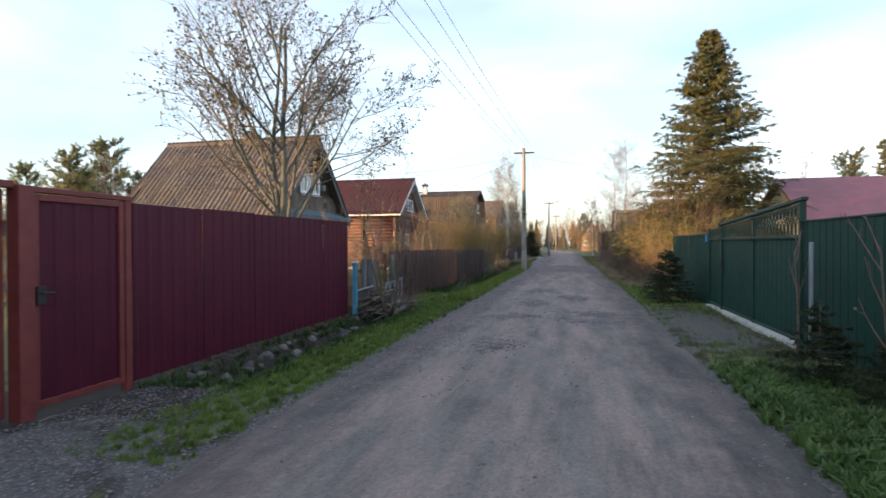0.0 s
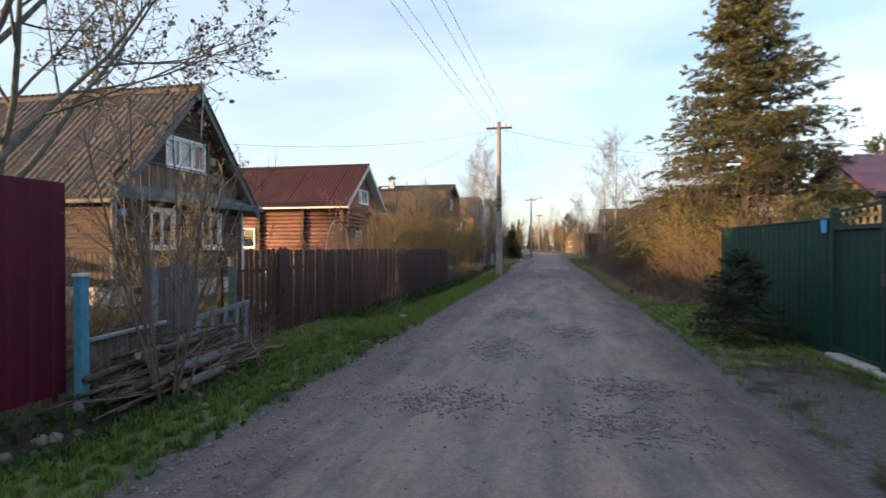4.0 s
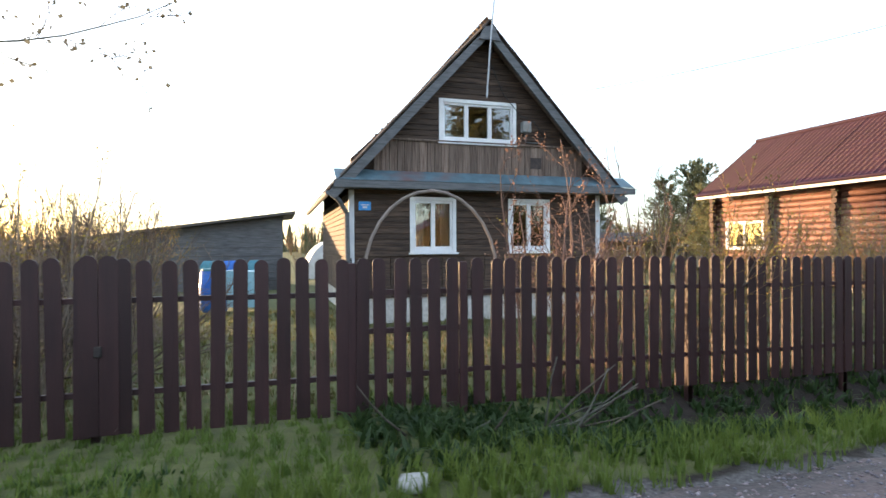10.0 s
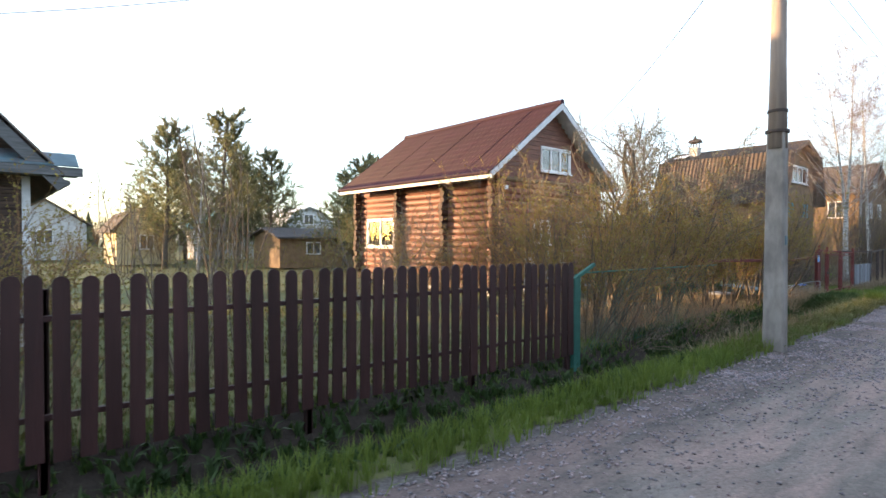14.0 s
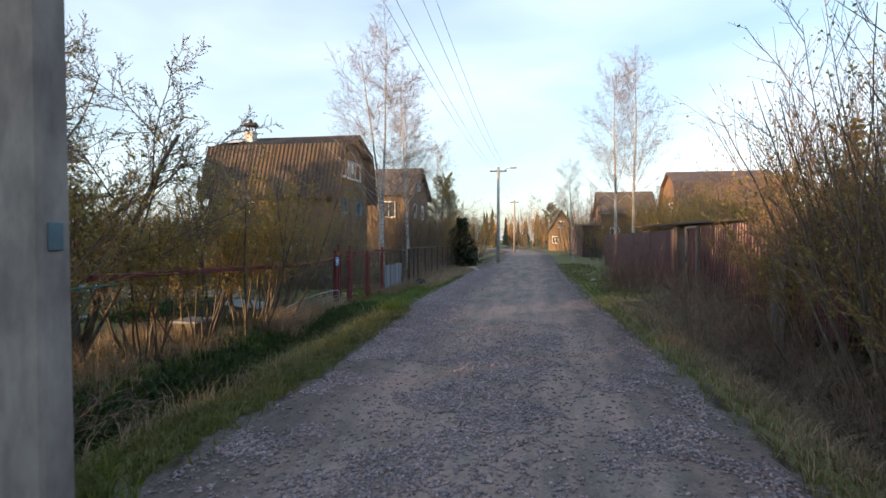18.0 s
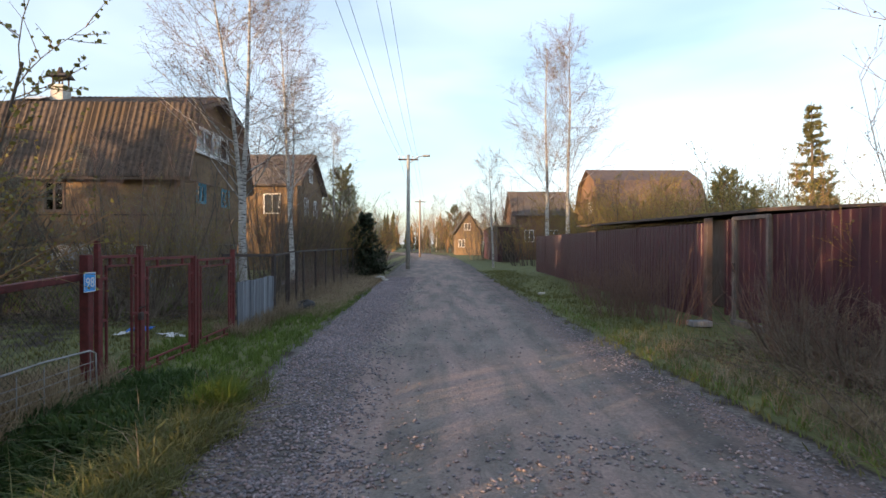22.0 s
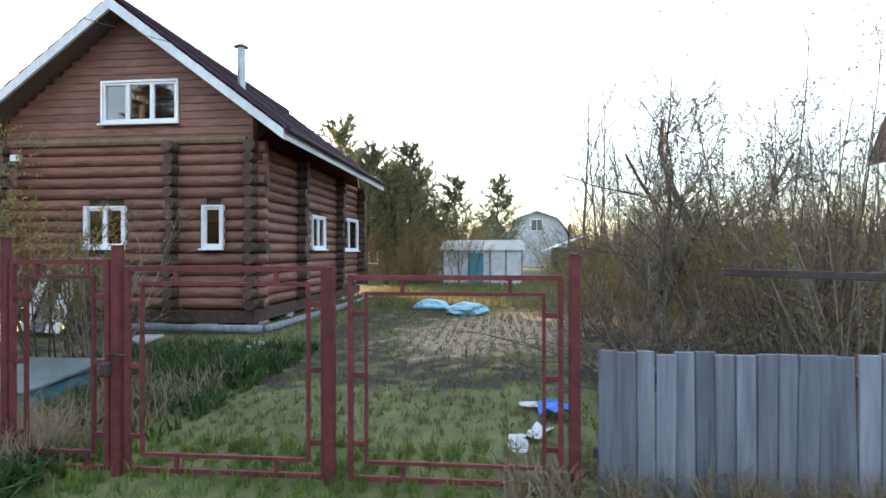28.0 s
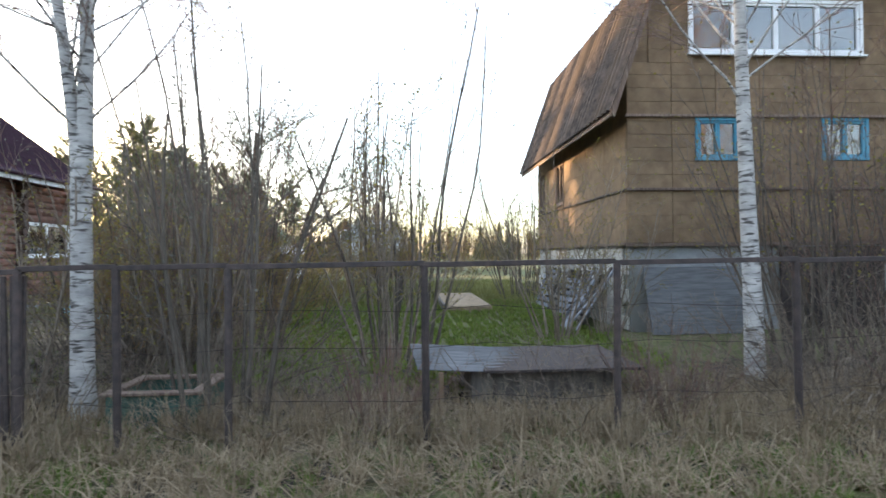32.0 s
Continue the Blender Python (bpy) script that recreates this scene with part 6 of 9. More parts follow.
    FIRST["poplar"] = plant("tall_sapling_clump", "tall clump of slim bare saplings", "tree", 95, bush_stems(12, 0.7, 9, 6.0, 0.04, r), spec, BARK, TWIG, bare(0.035, 0.5), BUDGREY)
    # sapling tied to a stake
    spec = [L(7, 0.03, 0.03, 6, 5, 0.45, wood=1, taper=0.3), L(5, 0.05, 0.10, 4, 2, 0.4, 28, 0.5, wood=1, thin=0.5, min_r=0.008), L(3, 0.08, 0.06, 3, 0, 0, 30, 0.4, wood=1, min_r=0.005)]
    FIRST["sapling"] = plant("sapling", "slim bare sapling with upswept branches", "tree", 97, [(0, 0, 2, 90, 1.55, 0.022)], spec, BARK, TWIGRED, bare(0.03, 0.6, (1.0,)), BUDGREY)


def needles_on(pts, rng, mb, size, count, spread=1.0):
    for i in range(len(pts) - 1):
        a, b = pts[i], pts[i + 1]
        d = (b - a)
        if d.length < 1e-5:
            continue
        dn = d.normalized()
        for _ in range(count):
            p = a + d * rng.random()
            o = dn.orthogonal().normalized()
            o.rotate(Matrix.Rotation(rng.uniform(0, 6.283), 3, dn))
            tip = p + (dn * 0.75 + o * spread).normalized() * size * rng.uniform(0.7, 1.25)
            w = dn.cross(o).normalized() * size * 0.13
            n = len(mb.v)
            mb.v += [tuple(p - w), tuple(p + w), tuple(tip)]
            mb.f.append((n, n + 1, n + 2))


def spruce(name, label, seed, h, radius, whorls, per, mat, size, count, droop=-0.05, top_bare=0.0, sub=9):
    rng = random.Random(seed)
    wood, leaf = Mb(), Mb()
    pts, _ = limb(Vector((0, 0, -0.1)), Vector((0, 0, 1)), h + 0.1, 10, 0.008, 0.02, rng)
    wood.tube(pts, [0.018 * h * (1 - k / 10.4) + 0.004 for k in range(11)], 8)
    for k in range(whorls):
        t = 0.04 + 0.95 * (k / whorls) ** 0.92
        z = h * t
        ln = radius * (1 - t) ** 0.82 * rng.uniform(0.8, 1.15) + 0.06 * size * 8
        for j in range(per):
            a = rng.uniform(0, 2 * math.pi)
            up = 0.55 * t - 0.12
            d = Vector((math.cos(a), math.sin(a), up)).normalized()
            bp, bd = limb(Vector((0, 0, z + rng.uniform(-0.1, 0.1))), d, ln * rng.uniform(0.7, 1.15), 5, 0.05, droop + 0.04, rng)
            wood.tube(bp, [0.012 * ln + 0.004, 0.008 * ln + 0.003, 0.006 * ln + 0.003, 0.004, 0.003, 0.002], 3, False)
            needles_on(bp[1:], rng, leaf, size, count)
            for s in range(max(2, int(sub * ln / radius + 1))):
                f = 0.2 + 0.8 * (s + rng.random()) / max(2, int(sub * ln / radius + 1))
                i = min(int(f * 5), 4)
                q = bp[i].lerp(bp[i + 1], f * 5 - i)
                side = bd[i].cross(Vector((0, 0, 1))).normalized() * (1 if s % 2 else -1)
                sd = (bd[i] * 0.75 + side * 0.8 + Vector((0, 0, -0.15 + rng.gauss(0, 0.1)))).normalized()
                sp, _ = limb(q, sd, ln * 0.36 * (1.15 - f * 0.7), 3, 0.08, droop, rng)
                needles_on(sp, rng, leaf, size, count)
    t = thing(name, label, "tree")
    part("trunk", None, None, t, mesh=wood.mesh("trunk", BARK, True), world=False)
    part("crown", None, None, t, mesh=leaf.mesh("crown", mat), world=False, kind="stuff")
    return t


def pine(name, label, seed, h, crown_from, radius, limbs, mat, clump=60, size=0.16):
    rng = random.Random(seed)
    wood, leaf = Mb(), Mb()
    pts, _ = limb(Vector((0, 0, -0.1)), Vector((0, 0, 1)), h, 10, 0.03, 0.05, rng)
    wood.tube(pts, [0.02 * h * (1 - k / 11) + 0.01 for k in range(11)], 8)
    for k in range(limbs):
        t = crown_from + (1 - crown_from) * (k + rng.random()) / limbs
        j = min(int(t * 10), 9)
        q = pts[j].lerp(pts[j + 1], t * 10 - j)
        a = rng.uniform(0, 6.283)
        ln = radius * (1.1 - 0.75 * (t - crown_from) / (1 - crown_from)) * rng.uniform(0.7, 1.15)
        d = Vector((math.cos(a), math.sin(a), 0.25 + 0.5 * t)).normalized()
        bp, bd = limb(q, d, ln, 5, 0.12, 0.05, rng)
        wood.tube(bp, [0.02, 0.016, 0.012, 0.009, 0.006, 0.004], 4, False)
        for i in (2, 3, 4, 5):
            for _ in range(3):
                sp, _d = limb(bp[i], sideways(bd[i], rng.uniform(0.3, 1.1), rng), 0.42 * ln * rng.uniform(0.5, 1), 3, 0.15, 0.08, rng)
                needles_on(sp, rng, leaf, size, clump // 6, 0.9)
    t = thing(name, label, "tree")
    part("trunk", None, None, t, mesh=wood.mesh("trunk", BARK, True), world=False)
    part("crown", None, None, t, mesh=leaf.mesh("crown", mat), world=False, kind="stuff")
    return t


def make_conifers():
    FIRST["big_spruce"] = spruce("spruce_tree", "tall dense spruce catching warm low sun", 101, 10.2, 3.75, 58, 11, NEEDLE, 0.12, 10, sub=13)
    FIRST["small_spruce"] = spruce("young_spruce", "low bushy young spruce", 103, 1.0, 0.62, 12, 7, NEEDLEDARK, 0.045, 8, sub=8)
    FIRST["wide_spruce"] = spruce("young_spruce", "wide low dark spruce bush", 104, 1.35, 0.85, 14, 9, NEEDLEDARK, 0.05, 9, sub=9)
    FIRST["juniper"] = pine("juniper_bush", "dark dense rounded evergreen bush", 105, 2.5, 0.03, 0.85, 130, NEEDLEDARK, 70, 0.10)
    FIRST["pine"] = pine("pine_tree", "green pine with a ragged crown", 107, 5.8, 0.2, 1.9, 84, NEEDLEPINE, 84, 0.1)
    FIRST["far_spruce"] = spruce("spruce_tree", "dark spruce standing among distant trees", 109, 8.0, 1.5, 22, 6, NEEDLE, 0.22, 4, sub=5)


make_plants()
make_conifers()

# ---- where the plants stand ----
def planting():
    p = put_plant
    # south yard
    p("rowan", -5.66, 10.1, 0)
    p("clump", -3.19, 10.2, 0)
    for x, y, k, z in ((-4.6, 11.9, "shrub", 0.95), (-5.1, 12.7, "shrub", 1.05), (-6.3, 12.6, "tangle", 1.2), (-7.0, 11.8, "tangle", 1.4), (-7.8, 12.4, "tangle", 1.3), (-6.4, 10.9, "tangle", 1.0), (-5.6, 11.3, "tangle", 0.9), (-8.0, 11.6, "thicket_b", 0.5), (-9.0, 12.4, "thicket", 0.6), (-9.6, 11.9, "hedge_b", 0.7), (-12.5, 10.6, "hedge", 0.7), (-13.5, 9.6, "thicket_b", 0.5), (-11.0, 9.4, "hedge_b", 0.7), (-9.2, 9.8, "tangle", 1.6)):
        p(k, x, y, x * 63 + y * 29, z)
    for x, y, s in ((-7.6, 12.2, 0.85), (-8.5, 12.3, 0.9), (-9.6, 11.2, 1.0), (-7.2, 11.0, 0.7), (-11.5, 10.5, 1.0)):
        p("thicket", x, y, x * 70, s * 0.55)
    # before the cottage
    p("coral", -4.8, 17.7, 20, 1.1)
    p("coral", -4.7, 18.4, 130, 0.85)
    p("hedge_b", -5.4, 19.7, 20, 0.72)
    p("hedge", -5.3, 20.9, 80, 0.6)
    p("shrub", -6.2, 22.6, 200, 0.9)
    p("hedge_b", -7.2, 24.0, 40, 0.68)
    p("shrub", -6.5, 25.5, 90, 0.95)
    p("hedge", -8.0, 28.3, 140, 0.7)
    p("apple", -8.5, 27.8, 30, 0.62)
    p("poplar", -13.2, 25.6, 0, 0.72)
    # hedge past the pickets
    for x, y, k, s in ((-4.8, 28.5, "hedge", 0.78), (-5.5, 29.8, "hedge_b", 1.0), (-5.0, 31.0, "hedge", 0.95), (-6.3, 30.8, "hedge_b", 1.1), (-5.5, 32.3, "goldbush", 1.1), (-6.9, 29.4, "thicket", 0.7), (-5.0, 33.5, "goldbush", 0.8)):
        p(k, x, y, x * 40 + y * 61, s)
    p("apple", -5.9, 33.3, 40, 1.3)
    p("apple", -6.4, 32.0, 170, 1.15)
    for x, y, k, s in ((-4.6, 36.4, "goldbush", 0.92), (-4.6, 35.5, "goldbush", 0.95), (-5.1, 34.8, "goldbush", 0.9), (-6.7, 36.2, "goldbush", 0.7), (-6.4, 36.9, "shrub", 0.8)):
        p(k, x, y, x * 40 + y * 61, s)
    # the gated yard
    p("apple", -10.7, 44.8, 70, 1.2)
    p("apple", -9.1, 43.5, 200, 0.74)
    for x, y, k, z in ((-9.6, 42.7, "hedge", 0.5), (-8.8, 43.1, "hedge_b", 0.5), (-10.2, 43.3, "hedge_b", 0.55), (-9.6, 44.2, "hedge", 0.6), (-8.4, 44.6, "hedge_b", 0.65), (-6.7, 43.9, "thicket_b", 0.68), (-7.1, 44.7, "thicket_b", 0.7), (-6.4, 44.2, "hedge", 0.62), (-7.4, 43.3, "tangle", 1.2), (-6.6, 43.2, "tangle", 1.0), (-7.7, 44.9, "hedge", 0.62), (-6.2, 45.1, "tangle", 1.0), (-10.6, 45.2, "hedge_b", 0.6)):
        p(k, x, y, x * 57 + y * 31, z)
    p("aspen", -23.6, 44.6, 10, 1.1)
    p("aspen", -21.6, 45.6, 80, 0.75)
    for x, y, k, s in ((-14.6, 43.8, "hedge_b", 0.8), (-15.6, 44.8, "hedge_b", 0.9), (-22.0, 37.6, "hedge_b", 0.85), (-23.0, 39.9, "hedge", 0.9), (-26.0, 38.6, "hedge_b", 1.1), (-21.0, 38.4, "hedge", 0.6), (-15.5, 46.8, "hedge", 0.8), (-17.5, 48.2, "hedge_b", 0.9), (-16.2, 50.5, "thicket", 0.9), (-6.6, 44.2, "shrub", 1.1), (-5.3, 43.9, "shrub", 0.9)):
        p(k, x, y, x * 40 + y * 61, s)
    # birches and the wire-fenced yard
    p("twin_birch", -4.87, 44.55, 0, 1.0)
    p("birch", -5.35, 50.5, 120, 1.0)
    p("birch", -7.2, 57.5, 40, 1.0)
    p("birch", -6.0, 61.0, 230, 0.85)
    for x, y, k, z in ((-4.7, 44.2, "tangle", 0.7), (-4.7, 45.9, "tangle", 0.6), (-4.5, 46.7, "tangle", 0.55), (-4.6, 48.4, "tangle", 0.6), (-4.8, 49.6, "tangle", 0.7), (-5.2, 51.2, "tangle", 0.9), (-4.5, 50.6, "tangle", 0.6), (-4.7, 52.4, "tangle", 0.8), (-6.2, 44.9, "shrub", 1.1), (-4.35, 47.0, "osier", 0.6), (-4.4, 49.2, "osier", 0.65), (-4.45, 51.6, "osier", 0.8), (-5.2, 52.2, "thicket_b", 0.6), (-8.6, 50.2, "shrub", 0.9)):
        p(k, x, y, x * 57 + y * 31, z)
    p("poplar", -4.7, 45.75, 0, 0.6)
    p("poplar", -6.9, 47.0, 220, 0.66)
    for x, y, k, s in ((-6.6, 46.9, "shrub", 1.2), (-8.4, 49.4, "shrub", 1.2), (-6.0, 51.8, "thicket", 0.75), (-6.8, 53.0, "thicket_b", 0.8), (-5.6, 53.6, "thicket", 0.7), (-5.4, 55.4, "hedge_b", 0.85), (-6.4, 56.4, "thicket", 0.8), (-5.2, 57.8, "hedge", 0.9), (-6.4, 59.5, "thicket_b", 0.9), (-5.4, 61.5, "hedge", 1.0), (-6.8, 63.5, "hedge_b", 1.1), (-5.5, 67.0, "hedge", 1.1), (-6.0, 71.5, "hedge_b", 1.1), (-5.5, 76, "thicket", 1.0), (-5.8, 82, "hedge", 1.2)):
        p(k, x, y, x * 40 + y * 61, s)
    p("juniper", -3.75, 56.0, 0, 1.0)
    p("pine", -7.9, 73.0, 0, 1.15)
    # right side
    p("big_spruce", 6.0, 24.2, 0, 1.02)
    for x, y, k, z in ((19.8, 40.0, "far_spruce", 1.03), (21.8, 40.5, "pine", 1.15), (17.7, 40.5, "pine", 1.22), (23.7, 40.0, "far_spruce", 0.76), (25.6, 38.5, "birch", 0.98), (15.2, 40.0, "birch", 0.86), (6.6, 90.0, "thicket_b", 1.5), (7.4, 92.0, "birch", 0.8), (9.6, 71.0, "hedge_b", 1.7), (11.6, 70.4, "hedge", 1.6), (14.2, 70.8, "hedge_b", 1.4), (21.5, 70.0, "birch", 0.7), (24.0, 68.0, "pine", 0.95), (20.0, 68.5, "pine", 0.85)):
        p(k, x, y, x * 41 + y * 17, z)
    p("small_spruce", 3.0, 5.9, 0, 0.85)
    p("small_spruce", 3.25, 5.0, 70, 0.7)
    p("wide_spruce", 2.85, 14.3, 0, 0.95)
    p("pine", 4.9, 17.9, 20, 0.38)
    p("sapling", 3.2, 7.05, 0, 1.0)
    p("sapling", 3.12, 4.7, 90, 1.05)
    for x, y, k, s in ((4.2, 18.6, "hedge", 0.75), (3.9, 19.8, "osier", 1.5), (4.4, 20.6, "hedge_b", 0.85), (3.9, 21.6, "osier", 1.3), (4.8, 22.0, "thicket_b", 0.8), (4.4, 23.2, "hedge", 0.7), (5.2, 24.4, "thicket_b", 0.95), (4.6, 25.6, "hedge_b", 0.75), (5.6, 26.6, "thicket", 0.95), (4.4, 27.6, "thicket_b", 0.75), (5.0, 29.2, "hedge", 0.85), (4.4, 30.4, "thicket", 0.8),
                       (5.6, 31.2, "thicket_b", 1.0), (4.5, 32.3, "hedge_b", 0.8), (4.2, 33.2, "thicket", 0.85), (5.4, 33.8, "thicket_b", 0.85), (4.7, 33.4, "hedge", 0.7), (5.4, 37.0, "hedge_b", 0.6), (4.9, 31.2, "hedge", 0.7), (4.9, 37.9, "hedge", 0.45), (4.6, 30.2, "hedge_b", 0.95), (5.2, 32.4, "hedge", 1.05), (4.9, 34.2, "hedge_b", 1.0), (5.8, 35.4, "hedge", 1.1), (4.8, 36.0, "hedge_b", 0.62), (4.7, 28.2, "hedge", 0.9), (4.5, 26.4, "hedge_b", 0.85), (4.3, 34.6, "hedge_b", 0.85), (5.3, 35.6, "thicket", 0.8), (6.2, 36.2, "thicket_b", 0.8), (4.7, 36.8, "hedge", 0.5), (6.6, 34.0, "thicket", 1.1), (6.9, 30.5, "thicket", 1.05), (7.2, 27.2, "thicket_b", 1.0)):
        p(k, x, y, x * 50 + y * 47, s)
    for x, y, s in ((3.4, 33.0, 0.8), (3.3, 34.4, 0.9), (3.5, 35.6, 0.95), (3.6, 31.6, 0.85), (3.5, 30.0, 0.8), (3.6, 28.2, 0.8), (3.7, 26.2, 0.7), (-4.3, 28.8, 0.7), (-4.2, 30.6, 0.7), (2.9, 36.0, 0.9), (3.0, 34.8, 0.9)):
        p("tangle", x, y, x * 90 + y * 33, s)
    for k in range(28):
        y = 20.5 + k * 0.56
        p("tangle", 3.0 + 0.45 * (0.5 + 0.5 * math.sin(k * 2.3)), y, k * 71, 0.62 + 0.2 * math.sin(k * 1.7))
        if k % 2:
            p("osier", 3.25 + 0.4 * math.sin(k * 3.1), y + 0.2, k * 47, 0.95 + 0.3 * math.sin(k * 2.1))
    for x, y, k, z in ((5.9, 36.6, "thicket_b", 0.9), (6.4, 37.9, "thicket_b", 0.85), (5.7, 35.2, "thicket", 0.95), (5.3, 33.6, "thicket_b", 0.9)):
        p(k, x, y, y * 37, z)
    for x, y, z in ((3.55, 36.2, 0.75), (3.75, 37.0, 0.7), (3.7, 37.9, 0.7), (3.7, 38.8, 0.65), (3.65, 39.6, 0.6), (3.3, 36.6, 0.7), (3.3, 38.5, 0.75), (3.1, 37.2, 0.8), (3.0, 36.2, 0.8), (3.4, 39.3, 0.7)):
        p("tangle", x, y, y * 77, z)
    for x, y, z in ((2.55, 43.6, 0.85), (2.95, 43.5, 0.9), (3.72, 40.0, 1.15), (3.5, 39.5, 0.9), (3.3, 38.4, 0.7), (3.0, 46.6, 0.7), (3.2, 48.0, 0.75)):
        p("osier", x, y, x * 90 + y * 41, z)
    p("osier", 3.2, 42.7, 0, 1.15)
    p("osier", 3.35, 44.4, 70, 1.0)
    p("osier", 3.1, 45.4, 140, 0.85)
    p("osier", 3.6, 45.9, 20, 0.8)
    p("thicket", 6.0, 39.2, 20, 0.55)
    p("thicket_b", 5.0, 38.2, 130, 0.7)
    p("hedge_b", 5.5, 38.5, 70, 0.75)
    p("birch", 4.8, 60.6, 200, 1.28)
    p("birch", 5.75, 60.0, 20, 1.36)
    p("birch", 2.7, 66.0, 100, 0.78)
    for x, y, k, s in ((7.0, 47.0, "hedge", 1.1), (8.5, 50.0, "hedge_b", 1.3), (7.0, 53.5, "hedge", 1.25), (9.5, 55.0, "hedge_b", 1.3), (6.6, 58.0, "hedge", 1.1), (9.0, 60.0, "hedge", 1.5), (8.4, 63.8, "hedge", 1.5), (10.2, 64.3, "hedge_b", 1.6), (12.5, 64.6, "hedge", 1.4), (7.6, 66.5, "hedge_b", 1.4), (5.4, 68.0, "thicket_b", 1.1), (4.8, 74.0, "hedge", 1.1), (3.6, 82.0, "thicket_b", 1.2), (5.5, 92.0, "hedge_b", 1.4), (4.2, 100.0, "thicket", 1.4)):
        p(k, x, y, x * 50 + y * 47, s)
    for x, y, k, s in ((0.5, 118, "thicket_b", 1.5), (3.0, 114, "hedge_b", 1.6), (-1.5, 124, "thicket", 1.6), (2.4, 126, "pine", 1.3), (-0.5, 130, "birch", 1.1), (4.5, 122, "birch", 1.2), (-9.5, 100, "thicket_b", 1.4), (-11.5, 108, "hedge", 1.6)):
        p(k, x, y, x * 50 + y * 47, s)
    p("far_spruce", 15.5, 56.5, 0, 0.95)
    p("pine", 12.5, 58.5, 0, 0.75)
    p("pine", 15.0, 62.0, 90, 0.9)
    # beyond the houses
    p("pine", -32.0, 28.6, 0, 1.3)
    p("pine", -32.0, 31.6, 80, 1.5)
    p("pine", -31.0, 34.4, 160, 1.15)
    p("pine", -37.0, 34.5, 20, 1.2)
    p("pine", -38.5, 31.5, 140, 1.25)
    p("pine", -40.0, 36.2, 260, 1.2)
    p("birch", -29.5, 29.6, 30, 0.8)
    p("pine", -23.5, 35.6, 30, 0.95)
    p("pine", -24.0, 37.6, 200, 0.98)
    p("pine", -22.2, 36.8, 120, 0.72)
    p("pine", -25.0, 39.4, 300, 0.75)
    p("pine", -27.5, 41.0, 40, 0.8)
    p("pine", -26.5, 36.6, 80, 0.9)
    p("pine", -20.5, 34.5, 250, 0.7)
    p("pine", 22.0, 44.0, 10, 1.0)
    p("far_spruce", 25.0, 46.0, 10, 0.8)
    p("pine", 27.5, 46.5, 50, 0.85)
    p("far_spruce", 24.5, 38.0, 80, 0.62)
    p("birch", 27.0, 36.0, 0, 0.9)
    p("birch", 28.5, 37.5, 90, 0.75)
    p("birch", 12.5, 40.0, 30, 0.8)
    p("thicket_b", 29.5, 35.0, 90, 1.2)
    p("poplar", -28, 26.0, 70, 0.8)


planting()


def old_gardens():
    """Bushes and small trees of the plots towards the fields."""
    rng = random.Random(19)
    kinds = ("hedge", "hedge_b", "thicket", "thicket_b", "thicket", "apple", "pine")
    rows = [(-31 - 3 * rng.random() - 7 * (k % 3), 4 + k * 1.35 + rng.uniform(-0.6, 0.6)) for k in range(52)]
    for x, y in rows:
        if 38.5 < y < 47.5 or y < 27.5:
            size = rng.uniform(0.35, 0.5)
        else:
            size = rng.uniform(0.75, 1.15)
        kind = rng.choice(kinds)
        put_plant(kind, x, y, rng.uniform(0, 360), size * (0.75 if kind == "pine" else 1.0))


old_gardens()


# ---- the wood on the horizon ----
def treeline():
    """A belt of far trees on all sides; nobody could count them."""
    rng = random.Random(77)
    dark, bare = Mb(), Mb()
    for k in range(1300):
        a = 2 * math.pi * k / 1300 + rng.uniform(-0.01, 0.01)
        dist = rng.uniform(95, 150)
        x, y = dist * math.cos(a), 30 + dist * math.sin(a)
        if abs(x + 1) < 3.5 and y < 0:
            continue
        sunward = math.hypot(x / dist + 0.79, (y - 30) / dist + 0.62)
        low = 0.42 if sunward < 0.5 else 0.8 if x < 0 else 1.0
        h = rng.uniform(5, 9.5) * low
        if rng.random() < 0.62:
            r = h * rng.uniform(0.14, 0.22)
            n = 6
            for t in range(5):
                z0, z1 = h * (0.08 + 0.17 * t), h * (0.42 + 0.15 * t)
                rr = r * (1 - 0.17 * t)
                ring = [(x + rr * rng.uniform(0.7, 1.2) * math.cos(6.283 * i / n), y + rr * rng.uniform(0.7, 1.2) * math.sin(6.283 * i / n), z0 + rng.uniform(-0.3, 0.3)) for i in range(n)]
                dark.add(ring + [(x, y, min(z1, h))], [(i, (i + 1) % n, n) for i in range(n)])
        else:
            for s in range(7):
                b = rng.uniform(0, 6.283)
                lean = rng.uniform(0.05, 0.3)
                top = (x + lean * h * math.cos(b), y + lean * h * math.sin(b), h * rng.uniform(0.7, 1))
                bare.tube([(x, y, 0), tuple((p + q) / 2 for p, q in zip((x, y, h * 0.1), top)), top], [0.12, 0.09, 0.03], 3, False)
                for _ in range(6):
                    f = rng.uniform(0.35, 1)
                    q = [u + (v - u) * f for u, v in zip((x, y, 0), top)]
                    e = (q[0] + rng.gauss(0, 0.7), q[1] + rng.gauss(0, 0.7), q[2] + rng.uniform(0.2, 1.2))
                    bare.tube([q, e], [0.05, 0.02], 3, False)
    tagged(new("far_wood", dark.mesh("far_wood", NEEDLE)), "dark spruce wood along the horizon", "forest", kind="stuff")
    tagged(new("far_bare_wood", bare.mesh("far_bare_wood", TWIGORANGE)), "bare brown birch wood along the horizon", "forest", kind="stuff")


treeline()

